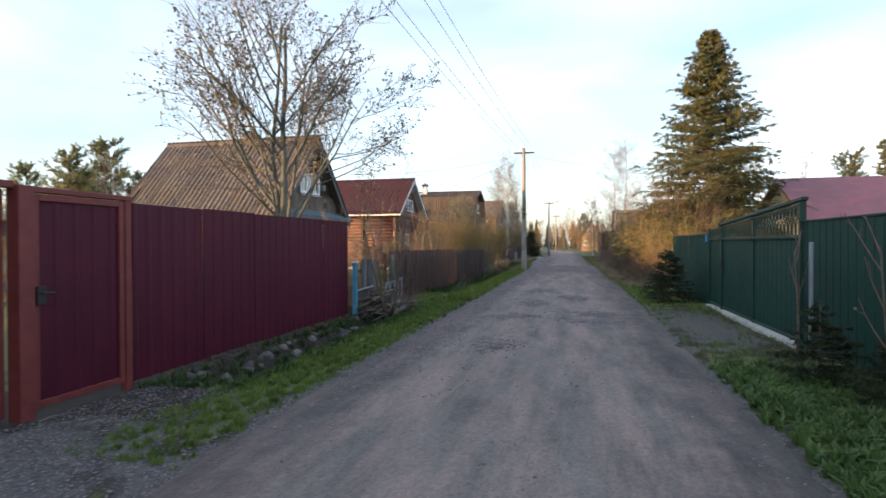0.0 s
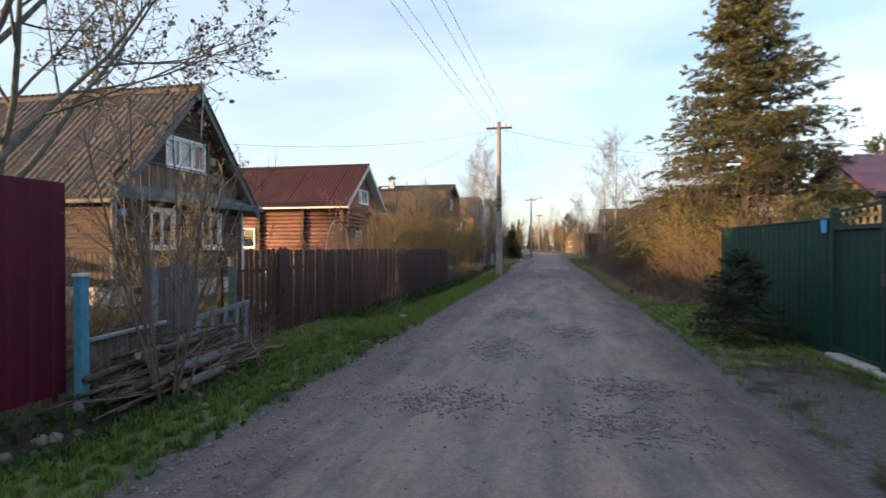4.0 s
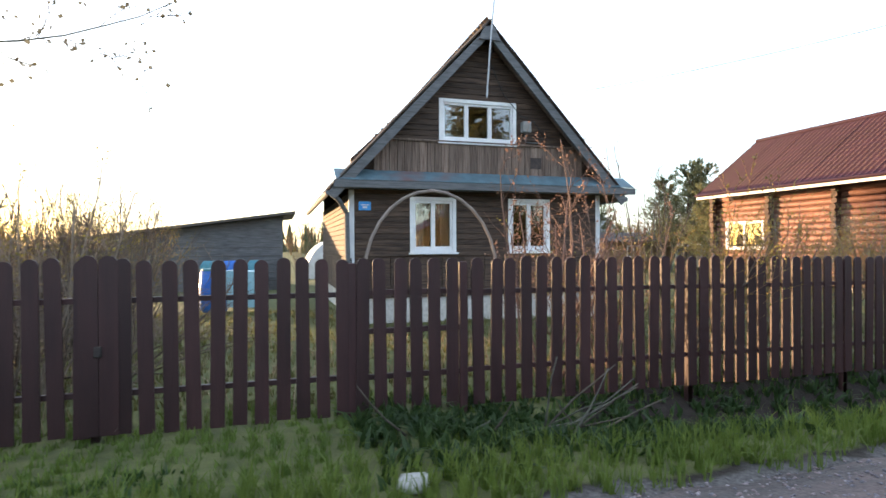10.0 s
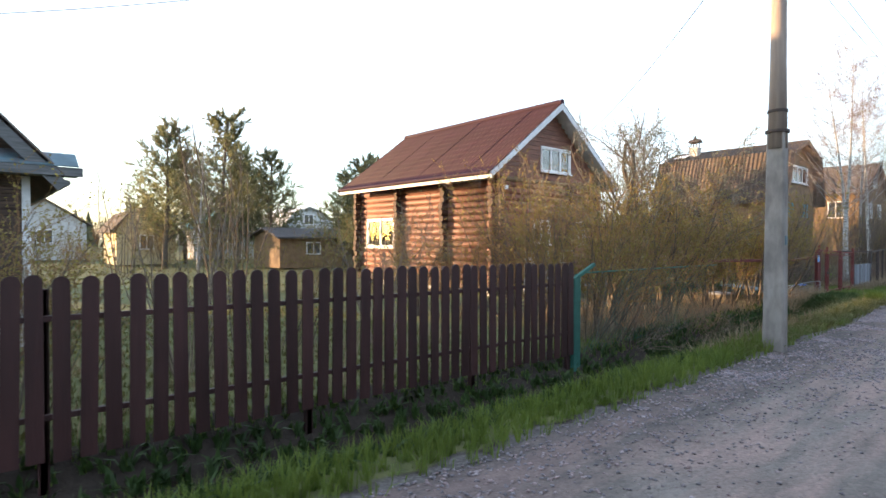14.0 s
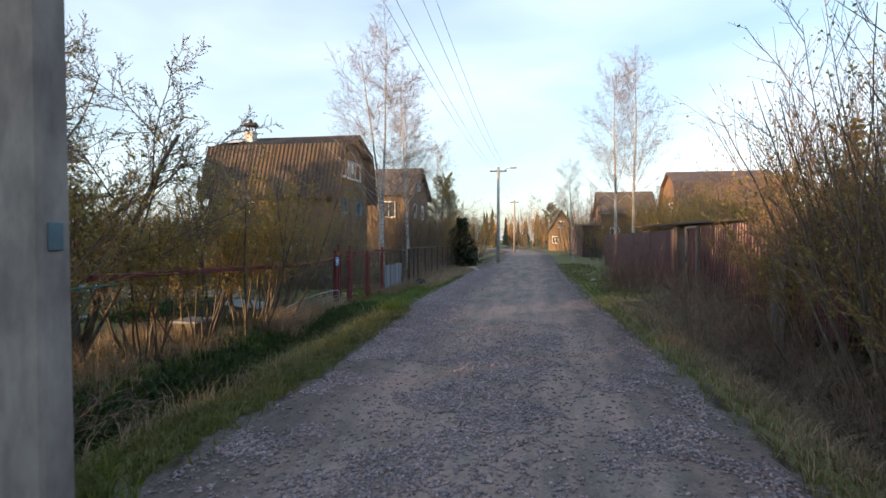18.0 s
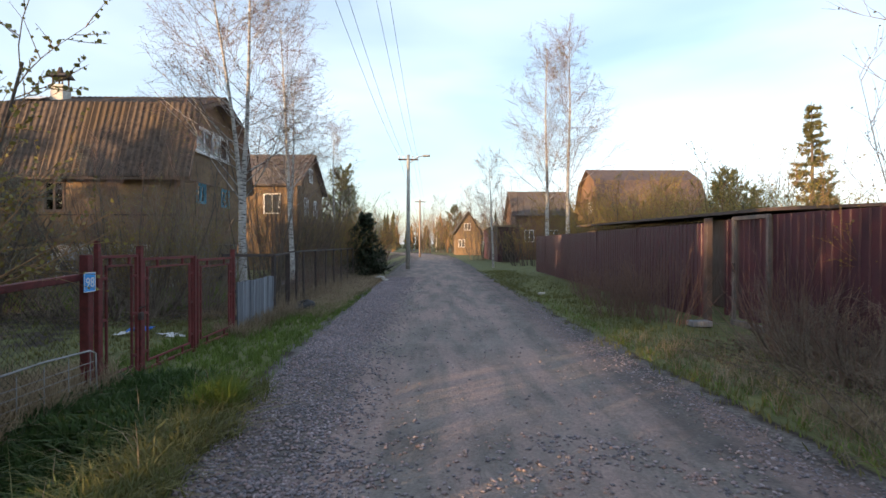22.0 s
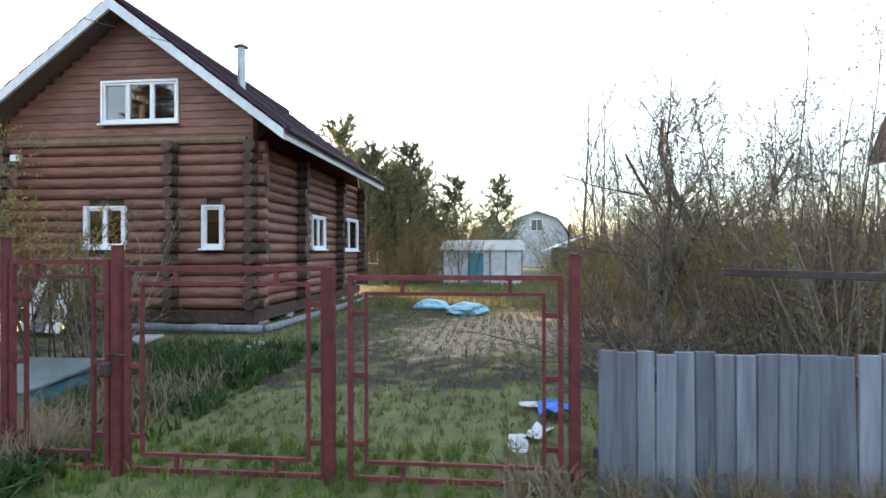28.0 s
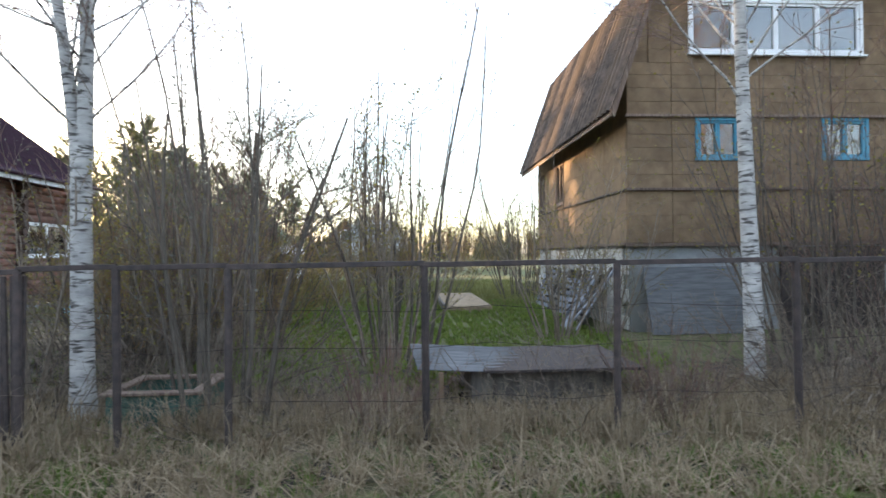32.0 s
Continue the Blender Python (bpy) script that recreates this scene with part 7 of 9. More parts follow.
# ---- right-hand metal fence ----
BROWNSHEET = material("brown_red_sheet", (0.055, 0.018, 0.026), (0.085, 0.028, 0.038), 0.45, 3, bump=0.06, rand=0.06, tint=(0.066, 0.026, 0.034))
TIN = material("weathered_roof_tin", (0.065, 0.046, 0.04), (0.13, 0.092, 0.08), 0.7, 5, bump=0.2)


STILE = material("dull_grey_brown_steel", (0.1, 0.085, 0.08), (0.18, 0.155, 0.145), 0.7, 9, bump=0.2)


def brown_fence():
    f = thing("sheet_fence", "brown-red profiled steel fence", "fence", 3.9, 50.5, 0)
    sheet_run(f, BROWNSHEET, "sheet", [(4.05, 59.4), (3.9, 42.62)], 0.1, 1.78, 1.15, pitch=0.15, depth=0.018)
    part("corner_post", Mb().box(3.86, 42.5, -0.1, 3.96, 42.62, 1.86, 0.006), TIN, f)
    g = thing("wicket_gate", "brown-red sheet gate with a grey steel frame", "gate", 4.1, 41.4, 0)
    part("leaf_sheet", None, None, g, mesh=fix_normals(ribbed(0.30, 1.62, 0.15, 0.018).mesh("leaf_sheet", BROWNSHEET)), m=at(4.12, 42.1, 0.2, 90))
    part("leaf_sheet", None, None, g, mesh=fix_normals(ribbed(0.80, 1.62, 0.15, 0.018).mesh("leaf_sheet", BROWNSHEET)), m=at(4.12, 41.15, 0.2, 90))
    for y in (41.1, 42.03):
        part("stile", Mb().box(4.05, y - 0.03, 0.12, 4.1, y + 0.03, 1.86, 0.004), STILE, g, "dull grey-brown steel stile")
    part("threshold", Mb().box(4.03, 38.6, 0.08, 4.12, 42.05, 0.17, 0.006), STILE, g)
    part("header", Mb().box(4.05, 41.13, 1.80, 4.1, 42.0, 1.86, 0.004), STILE, g)
    part("handle", Mb().box(4.02, 41.95, 0.95, 4.05, 42.0, 1.1, 0.006), DARKSTEEL, g)
    e = thing("sheet_fence", "brown-red profiled steel fence", "fence", 4.15, 38.0, 0)
    sheet_run(e, BROWNSHEET, "sheet", [(4.13, 34.6), (4.13, 41.08)], 0.2, 1.84, 1.1, pitch=0.15, depth=0.018)
    s = thing("fence_post", "leaning grey metal panel by the ditch", "panel", 4.0, 36.25, 0)
    part("panel", Mb().box(3.95, 36.0, -0.3, 3.985, 36.5, 1.25, 0.005), GREYTRIM, s)
    b = thing("stepping_block", "pale timber block below the gate", "block", 3.7, 42.35, 0)
    part("timber", Mb().box(3.5, 42.25, 0.0, 3.85, 42.5, 0.1, 0.015), GREYBOARD, b)
    # low flat shed roof behind the fence
    sh = thing("shed", "low shed with a flat tin roof behind the fence", "shed", 7.5, 48.0, 0)
    part("wall", Mb().box(5.6, 43.5, 0, 9.5, 56.0, 1.95), VBOARD, sh)
    part("roof", Mb().add([(5.2, 43.0, 2.08), (5.2, 56.3, 2.2), (9.8, 56.3, 2.42), (9.8, 43.0, 2.3), (5.2, 43.0, 2.02), (5.2, 56.3, 2.14), (9.8, 56.3, 2.36), (9.8, 43.0, 2.24)], [(0, 3, 2, 1), (4, 5, 6, 7), (0, 1, 5, 4), (2, 3, 7, 6), (1, 2, 6, 5), (3, 0, 4, 7)]), TIN, sh)
    # farther fence corner with a small kiosk
    k = thing("sheet_outbuilding", "brown sheet-clad outbuilding with a flat roof by the lane", "shed", 5.0, 80.0, 0)
    part("wall", Mb().box(4.15, 76.3, 0, 5.75, 88.0, 2.75), BROWNSHEET, k)
    part("door", Mb().box(4.55, 76.26, 0.05, 5.5, 76.298, 2.2, 0.005), DARKSTEEL, k, "dark sheet door")
    part("roof", Mb().box(3.95, 76.0, 2.75, 6.0, 88.2, 2.92, 0.02), SAND, k, "pale flat roof edge")


def far_house(name, label, x0, x1, y0, y1, eave, ridge, along, wall, roof, gambrel=False, windows=()):
    """A house some way off: walls, roof slabs, gables and windows with depth."""
    h = thing(name, label, "house", (x0 + x1) / 2, (y0 + y1) / 2, 0)
    part("wall", Mb().box(x0, y0, 0, x1, y1, eave), wall, h)
    if along == "x":
        a0, a1, c, w = x0, x1, (y0 + y1) / 2, (y1 - y0) / 2
    else:
        a0, a1, c, w = y0, y1, (x0 + x1) / 2, (x1 - x0) / 2
    mid = [(c - w * 0.62, eave + (ridge - eave) * 0.72), (c, ridge), (c + w * 0.62, eave + (ridge - eave) * 0.72)] if gambrel else [(c, ridge)]
    out = [(c - w - 0.35, eave - 0.12)] + mid + [(c + w + 0.35, eave - 0.12)]
    part("gable", Mb().prism([(c - w, eave)] + mid + [(c + w, eave)], a0 + 0.02, a1 - 0.02, along), wall, h)
    for (p, q), (r, s) in zip(out[:-1], out[1:]):
        part("roof_slope", Mb().prism([(p, q), (r, s), (r, s + 0.1), (p, q + 0.1)], a0 - 0.3, a1 + 0.3, along), roof, h)
    for side, u, v, ww, hh in windows:
        put = {"w": wall_axes(x=x0, out=-1), "e": wall_axes(x=x1), "s": wall_axes(y=y0, out=-1), "n": wall_axes(y=y1)}[side]
        win = part("window", bars([(u, u + 0.07, 0.0, 0.05, v, v + hh), (u + ww - 0.07, u + ww, 0.0, 0.05, v, v + hh), (u + 0.07, u + ww - 0.07, 0.0, 0.05, v, v + 0.07), (u + 0.07, u + ww - 0.07, 0.0, 0.05, v + hh - 0.07, v + hh), (u + ww / 2 - 0.03, u + ww / 2 + 0.03, 0.0, 0.05, v + 0.07, v + hh - 0.07)], put), WHITE, h)
        part("pane", bars([(u + 0.07, u + ww - 0.07, 0.004, 0.012, v + 0.07, v + hh - 0.07)], put), FARGLASS, win)
    return h


FARGLASS = material("far_window_glass", (0.05, 0.06, 0.07), (0.09, 0.1, 0.11), 0.15, 3, bump=0.0, spec=0.8)
PURPLE = material("mauve_roof_sheet", (0.16, 0.05, 0.07), (0.22, 0.07, 0.09), 0.5, 3, bump=0.05)
CREAM = material("cream_wall", (0.5, 0.42, 0.25), (0.62, 0.53, 0.34), 0.85, 6, bump=0.2)
PALEWALL = material("pale_grey_wall", (0.42, 0.43, 0.44), (0.56, 0.57, 0.58), 0.85, 6, bump=0.2)
DARKROOF = material("dark_grey_roof", (0.06, 0.055, 0.055), (0.11, 0.1, 0.1), 0.85, 5, bump=0.2)
BRICKRED = material("red_brown_wall", (0.13, 0.075, 0.05), (0.2, 0.12, 0.078), 0.85, 8, bump=0.3)
TEAL = material("blue_green_plastic", (0.05, 0.2, 0.26), (0.08, 0.27, 0.33), 0.5, 6, bump=0.1)
TARPBLUE = material("bright_blue_tarp", (0.02, 0.12, 0.5), (0.05, 0.2, 0.6), 0.45, 6, bump=0.3)
BAGBLUE = material("pale_blue_plastic_bag", (0.2, 0.42, 0.52), (0.32, 0.55, 0.63), 0.45, 8, bump=0.4)
FILM = material("milky_greenhouse_film", (0.5, 0.54, 0.56), (0.68, 0.71, 0.73), 0.4, 4, bump=0.2)
SAND = material("sandy_soil", (0.2, 0.15, 0.1), (0.34, 0.26, 0.18), 0.95, 9, bump=0.6)
DRYLEAF = leaf_material("dry_leaves", (0.078, 0.053, 0.033), (0.175, 0.12, 0.074), 0.2)


def far_buildings():
    # out-of-view block added only to keep low sun off the green fence
    far_house("neighbour_house", "unseen low house added to shade the green fence from low sun", -14.0, -9.0, -13.0, 3.6, 2.7, 4.3, "y", FIBRE, DARKROOF, False, (("e", -2.0, 1.0, 1.0, 1.1), ("e", -7.0, 1.0, 1.0, 1.1)))
    far_house("roof_house", "cream house with a mauve pitched roof behind the green fence", 9.2, 12.7, 22.6, 29.0, 2.3, 4.15, "x", CREAM, PURPLE, False, (("s", 9.8, 1.0, 0.9, 1.1), ("s", 11.4, 1.0, 0.9, 1.1)))
    far_house("gambrel_house", "brown house with a dull brown gambrel roof among bushes", 11.2, 18.6, 72.0, 79.0, 3.4, 7.1, "x", BRICKRED, TIN, True, (("w", 74.5, 3.6, 1.0, 1.0), ("s", 13.0, 1.2, 0.9, 1.1)))
    far_house("brown_house", "low brown house with a long grey-brown roof", 6.4, 11.4, 82.0, 88.0, 4.0, 6.3, "x", BRICKRED, SLATE, False, (("s", 7.2, 1.6, 0.9, 1.1), ("s", 9.4, 1.6, 0.9, 1.1)))
    far_house("small_house", "small dark gabled house with a pale window", 1.9, 5.2, 104.0, 110.0, 2.8, 5.6, "y", FIBRE, DARKROOF, False, (("s", 3.0, 3.2, 0.9, 0.9), ("s", 2.3, 1.0, 0.8, 1.0)))
    far_house("brown_house", "tall unfinished timber house behind the birches", -13.5, -8.2, 62.5, 69.0, 4.6, 6.6, "x", FIBRE, SLATE, False, (("e", 64.0, 3.0, 0.9, 1.0), ("e", 66.4, 3.0, 0.9, 1.0), ("s", -10.0, 3.0, 0.9, 1.1), ("s", -12.0, 3.0, 0.9, 1.1), ("e", 65.2, 5.0, 0.8, 0.8)))
    far_house("white_cottage", "small white gabled cottage far across the plots", -52.0, -47.0, 22.0, 27.0, 2.6, 4.3, "x", PALEWALL, SLATE, False, (("e", 24.0, 1.2, 1.0, 1.0),))
    far_house("small_house", "dark gabled cottage across the plots", -62, -57, 38.6, 42.4, 2.6, 5.0, "x", BRICKRED, DARKROOF, False, (("e", 40.0, 2.9, 1.0, 1.0),))
    far_house("arched_house", "pale grey house with a rounded gambrel roof", -52, -46, 41.6, 47.0, 2.3, 4.5, "x", PALEWALL, PALEWALL, True, (("e", 43.8, 2.9, 1.0, 1.0),))
    far_house("garden_house", "beige garden house with a curved roof", -40, -36, 27.0, 30.2, 2.0, 3.4, "x", CREAM, SLATE, True, (("e", 28.2, 0.9, 0.8, 0.9),))
    far_house("garden_house", "white garden house with a green porch roof", -46, -42, 33.5, 37.5, 2.4, 4.2, "x", PALEWALL, TEAL, False, (("e", 35.0, 1.2, 0.9, 1.0),))
    far_house("garden_shed", "brown garden shed with a white window", -30.5, -27, 33.0, 37.6, 1.7, 2.1, "y", FIBRE, DARKROOF, False, (("e", 34.5, 0.7, 0.9, 0.7),))
    # lean-to shed with a single slope
    s = thing("lean_to_shed", "dark grey lean-to shed with a sloping roof", "shed", -20, 12.6, 0)
    part("wall", Mb().prism([(9.9, 0), (15.1, 0), (15.1, 2.42), (9.9, 1.72)], -21.5, -18.3, "x"), GREYTRIM, s)
    part("roof", Mb().prism([(9.4, 1.66), (15.5, 2.5), (15.5, 2.58), (9.4, 1.74)], -21.9, -17.9, "x"), OLDBOARD, s)
    for k in range(5):
        part("board_seam", Mb().box(-18.3, 9.95, 0.3 + k * 0.27, -18.285, 15.05, 0.315 + k * 0.27), DARKROOF, s)
    b = thing("water_tank", "blue plastic water barrels by the shed", "barrel", -17.2, 14.2, 0)
    for y, m in ((13.0, TEAL), (13.6, TARPBLUE), (14.3, TEAL)):
        part("barrel", Mb().tube([(-17.2, y, 0), (-17.2, y, 0.1), (-17.2, y, 0.85), (-17.2, y, 0.92), (-17.2, y, 1.0)], [0.26, 0.29, 0.29, 0.24, 0.2], 14), m, b, smooth=True)
    w = thing("greenhouse", "white film-covered greenhouse in the neighbouring plot", "greenhouse", -24, 14, 0)
    pts = [(17.4 + 1.3 * math.cos(math.pi * k / 12), 1.7 * math.sin(math.pi * k / 12)) for k in range(13)]
    part("film", Mb().prism(pts, -28, -24, "x"), FILM, w, smooth=False)
    # greenhouse at the back of the gated yard
    g = thing("greenhouse", "white film greenhouse with a pitched top", "greenhouse", -24.0, 40.5, 0)
    part("film_wall", Mb().box(-26.5, 39.0, 0, -22.6, 42.1, 1.35), FILM, g)
    part("film_roof", Mb().prism([(38.85, 1.35), (42.25, 1.35), (42.1, 1.75), (39.0, 1.75)], -26.6, -22.5, "x"), WHITE, g)
    for y in np.arange(39.0, 42.2, 0.62):
        part("rib", Mb().box(-22.6, y - 0.02, 0, -22.56, y + 0.02, 1.36, 0.004), GREYTRIM, g)
    part("door", Mb().box(-22.6, 40.0, 0.05, -22.55, 40.6, 1.25, 0.005), TEAL, g)
    # chimney pipe and shiny roof further back
    c = thing("tin_shed", "small shed with a bright tilted tin roof", "shed", -33, 46.0, 0)
    part("wall", Mb().box(-34, 44.3, 0, -31.5, 47.0, 1.5), OLDBOARD, c)
    part("roof", Mb().prism([(43.8, 1.3), (46.0, 2.1), (46.0, 2.16), (43.8, 1.36)], -34.2, -31.3, "x"), FILM, c)
    part("pipe", Mb().tube([(-31.2, 45.0, 0), (-31.2, 45.0, 2.7)], 0.06, 8), DARKSTEEL, c)


# ---- beside the maroon fence ----
def pebble(r, seed, squash=0.7):
    rng = random.Random(seed)
    bm = bmesh.new()
    bmesh.ops.create_icosphere(bm, subdivisions=2, radius=r)
    for v in bm.verts:
        n = noise.noise(v.co * (1.6 / r) + Vector((seed, 0, 0)))
        v.co *= 1 + 0.28 * n + 0.22 * noise.noise(v.co * (3.4 / r) + Vector((0, seed, 0)))
        v.co.z *= squash
    me = bpy.data.meshes.new("stone")
    bm.to_mesh(me)
    bm.free()
    me.polygons.foreach_set("use_smooth", [True] * len(me.polygons))
    return me


PALESTONE = material("pale_field_stone", (0.06, 0.054, 0.05), (0.19, 0.174, 0.162), 0.85, 9, bump=0.6, rand=0.3)
STONE_MESHES = []
for _k in range(4):
    _me = pebble(0.12, 3 + _k * 7, 0.65 + 0.08 * _k)
    _me.materials.append(STONE if _k % 2 else PALESTONE)
    STONE_MESHES.append(_me)
STONE_PALE = pebble(0.2, 41, 0.42)
STONE_PALE.materials.append(CONCRETE)


def stone(x, y, size, dz=0.0, pale=False, label="rough grey field stone half sunk in the soil"):
    ob = new("stone", STONE_PALE if pale else STONE_MESHES[int(abs(x * 37 + y * 91)) % 4])
    ob.matrix_basis = at(x, y, height(x, y) + dz, x * 300 + y * 170) @ Matrix.Diagonal((size, size * 0.8, size, 1))
    return tagged(ob, label, "stone", group="loose stones")


def rubble():
    rng = random.Random(9)
    for k in range(34):
        y = 4.7 + k * 0.155 + rng.uniform(-0.05, 0.05)
        stone(-3.74 + rng.uniform(-0.1, 0.3), y, rng.uniform(0.45, 1.0), -0.02, label="rough stone in the rubble footing of the fence")
    for x, y, s in ((-3.3, 8.9, 0.6), (-3.0, 9.4, 0.45), (-2.9, 10.2, 0.4), (-3.1, 7.2, 0.5), (-2.6, 9.9, 0.35), (-3.35, 6.2, 0.7)):
        stone(x, y, s, 0.02)
    stone(-2.52, 15.7, 0.62, 0.04, True, "pale flat boulder in the grass verge")
    stone(-3.62, 22.85, 0.5, 0.05, True, "pale stone among the ditch plants")
    stone(-3.0, 54.6, 1.4, 0.05, True, "pale boulder on the verge")
    stone(-2.75, 54.0, 0.9, 0.03, True, "pale boulder on the verge")
    stone(2.6, 50.6, 0.8, 0.0, True, "pale stone in the ditch")


DEEPBLUE = material("old_blue_board_paint", (0.02, 0.12, 0.2), (0.05, 0.2, 0.3), 0.75, 12, (1, 1, 0.2), bump=0.3, rand=0.2)


def blue_post():
    p = thing("fence_post", "flaking pale blue timber post", "post", -3.88, 9.95, 0)
    part("shaft", Mb().box(-3.925, 9.905, -0.3, -3.835, 9.995, 1.10, 0.008), BLUEPAINT, p)
    part("cap", Mb().box(-3.935, 9.895, 1.10, -3.825, 10.005, 1.13, 0.006), PALEBLUE, p)
    b = thing("board_screen", "faded blue board panel in the neighbouring plot", "fence", -6.5, 9.2, 0)
    for k in range(9):
        part("board", Mb().box(-6.52, 8.6 + k * 0.168, 0, -6.49, 8.762 + k * 0.168, 1.25 + 0.03 * math.sin(k * 3), 0.004), DEEPBLUE, b)


def brush_pile():
    rng = random.Random(15)
    b = thing("brush_pile", "heap of cut branches and thin logs by the fence", "brush pile", -3.55, 11.1, 0)
    bark = (PILEBARK, BARK, PILEBARK, OLDBOARD)
    for k in range(96):
        a = rng.gauss(0, 0.3)
        ln = rng.uniform(0.7, 1.9)
        cx, cy = -3.55 + rng.gauss(0, 0.17), 11.1 + rng.uniform(-0.75, 0.45)
        z = height(cx, cy) + 0.03 + abs(rng.gauss(0, 0.16)) * (1 if abs(cy - 11.1) < 0.5 else 0.5)
        d = Vector((math.sin(a) * 0.6, math.cos(a), rng.gauss(0.02, 0.06)))
        p = Vector((cx, cy, z)) - d * ln / 2
        pts, _ = limb(p, d.normalized(), ln, 5, 0.06, 0.0, rng)
        r = rng.choice((0.008, 0.011, 0.015, 0.022, 0.034))
        part("branch", Mb().tube(pts, [r, r, r * 0.95, r * 0.85, r * 0.7, r * 0.5], 6), bark[k % 4], b, smooth=True)
    for y0, y1, x, z, r in ((10.25, 11.75, -3.36, 0.17, 0.055), (10.3, 10.95, -3.12, 0.08, 0.045), (10.3, 10.98, -3.22, 0.2, 0.042), (10.3, 11.9, -3.6, 0.33, 0.035), (10.95, 12.0, -3.62, 0.4, 0.028)):
        part("log", Mb().tube([(x, y0, z), (x + 0.03, (y0 + y1) / 2, z + 0.02), (x - 0.02, y1, z + 0.01)], [r, r * 0.95, r * 0.85], 10, False), BIRCHBARK_OLD, b, "peeling grey birch log", smooth=True)
        for yy, zz, xx in ((y0, z, x), (y1, z + 0.01, x - 0.02)):
            part("cut_face", Mb().tube([(xx, yy - 0.003, zz), (xx, yy + 0.003, zz)], r * (1.0 if yy == y0 else 0.86), 10), FRESHCUT, b, "pale sawn log end")
    mb = Mb()
    for k in range(260):
        cx, cy = -3.5 + rng.gauss(0, 0.3), 11.2 + rng.gauss(0, 0.5)
        z = height(cx, cy) + rng.uniform(0.02, 0.32)
        d = Vector((rng.gauss(0, 0.6), rng.gauss(0, 1), rng.gauss(0, 0.35))).normalized()
        pts, _ = limb(Vector((cx, cy, z)), d, rng.uniform(0.25, 0.8), 4, 0.12, 0, rng)
        mb.tube(pts, [0.006, 0.005, 0.004, 0.003, 0.002], 3, False)
    part("twig", mb, TWIGRED, b, kind="stuff")
    # old boards, low slats and the pale pallet
    f = thing("board_fence", "leaning weathered grey upright boards", "fence", -3.95, 11.4, 0)
    for k in range(8):
        y = 11.04 + k * 0.123
        part("board", None, None, f, mesh=OLD_BOARD, m=pose(-4.15 + 0.015 * (k % 2), y, -0.05 + rng.uniform(-0.02, 0.02), rng.uniform(-1.5, 1.5), rng.uniform(-1.5, 2.5), 0))
    part("rail", Mb().box(-4.22, 10.95, 0.85, -4.18, 11.9, 0.92, 0.005), OLDBOARD, f)
    s = thing("slat_panel", "low dark slatted panel behind the branches", "fence", -3.95, 10.5, 0)
    for k in range(8):
        part("slat", Mb().box(-3.99, 10.1 + k * 0.13, 0.05, -3.965, 10.2 + k * 0.13, 0.5, 0.004), OLDBOARD, s)
    part("rail", Mb().beam((-3.94, 10.02, 0.50), (-3.94, 11.12, 0.535), 0.06, 0.035, 0.006), GREYBOARD, s)
    p = thing("broken_pallet", "pale broken pallet leaning on the fence end", "pallet", -3.55, 11.8, 0)
    part("rail", Mb().beam((-3.72, 11.32, 0.55), (-3.55, 12.12, 0.66), 0.03, 0.06, 0.004), GREYBOARD, p)
    for k, y in enumerate((11.36, 11.56, 11.75, 11.93, 12.08)):
        part("slat", Mb().beam((-3.74 + k * 0.04, y, 0.06), (-3.71 + k * 0.04, y, 0.58 + k * 0.02), 0.075 if k < 4 else 0.09, 0.02, 0.003), GREYBOARD, p)
    q = thing("pallet_stack", "grey pallet panel stood on edge in the yard", "pallet", -6.4, 11.6, 0)
    for k in range(6):
        part("slat", Mb().beam((-6.1, 10.72, 0.1 + k * 0.13), (-5.9, 11.3, 0.1 + k * 0.13 + 0.02), 0.03, 0.075, 0.004), GREYBOARD, q)
    w = thing("water_drum", "bright blue plastic drum standing by the garden beds", "drum", -12.3, 13.6, 0)
    part("drum_body", Mb().tube([(-12.3, 13.6, z) for z in (0, 0.04, 0.3, 0.33, 0.6, 0.63, 0.86, 0.9)], [0.25, 0.29, 0.29, 0.3, 0.3, 0.29, 0.28, 0.24], 16), TARPBLUE, w, smooth=True)
    part("drum_lid", Mb().tube([(-12.3, 13.6, 0.9), (-12.3, 13.6, 0.94)], 0.26, 16), TEAL, w)
    part("tarp", Mb().add([(-12.05, 13.85, 0.9), (-12.05, 14.55, 0.86), (-11.95, 14.6, 0.1), (-11.95, 13.9, 0.12), (-12.6, 13.9, 0.9), (-12.6, 14.5, 0.88)], [(0, 1, 2, 3), (0, 4, 5, 1)]), BAGBLUE, w, "pale blue sheet hung beside the drum")


SILVERBOARD = material("silvery_weathered_board", (0.085, 0.08, 0.08), (0.19, 0.18, 0.18), 0.9, 16, (1, 1, 0.08), bump=0.5, rand=0.25)
PILEBARK = material("damp_brown_bark", (0.04, 0.031, 0.026), (0.115, 0.092, 0.075), 0.9, 16, bump=0.5, rand=0.25)
FRESHCUT = material("pale_sawn_wood", (0.3, 0.22, 0.13), (0.46, 0.36, 0.23), 0.85, 20, bump=0.2)
BIRCHBARK_OLD = material("peeling_birch_log", (0.06, 0.056, 0.055), (0.2, 0.19, 0.185), 0.85, 8, (2, 0.7, 2), bump=0.5)
OLD_BOARD = fix_normals(Mb().box(-0.012, -0.058, 0, 0.012, 0.058, 1.2, 0.005).mesh("board", SILVERBOARD))


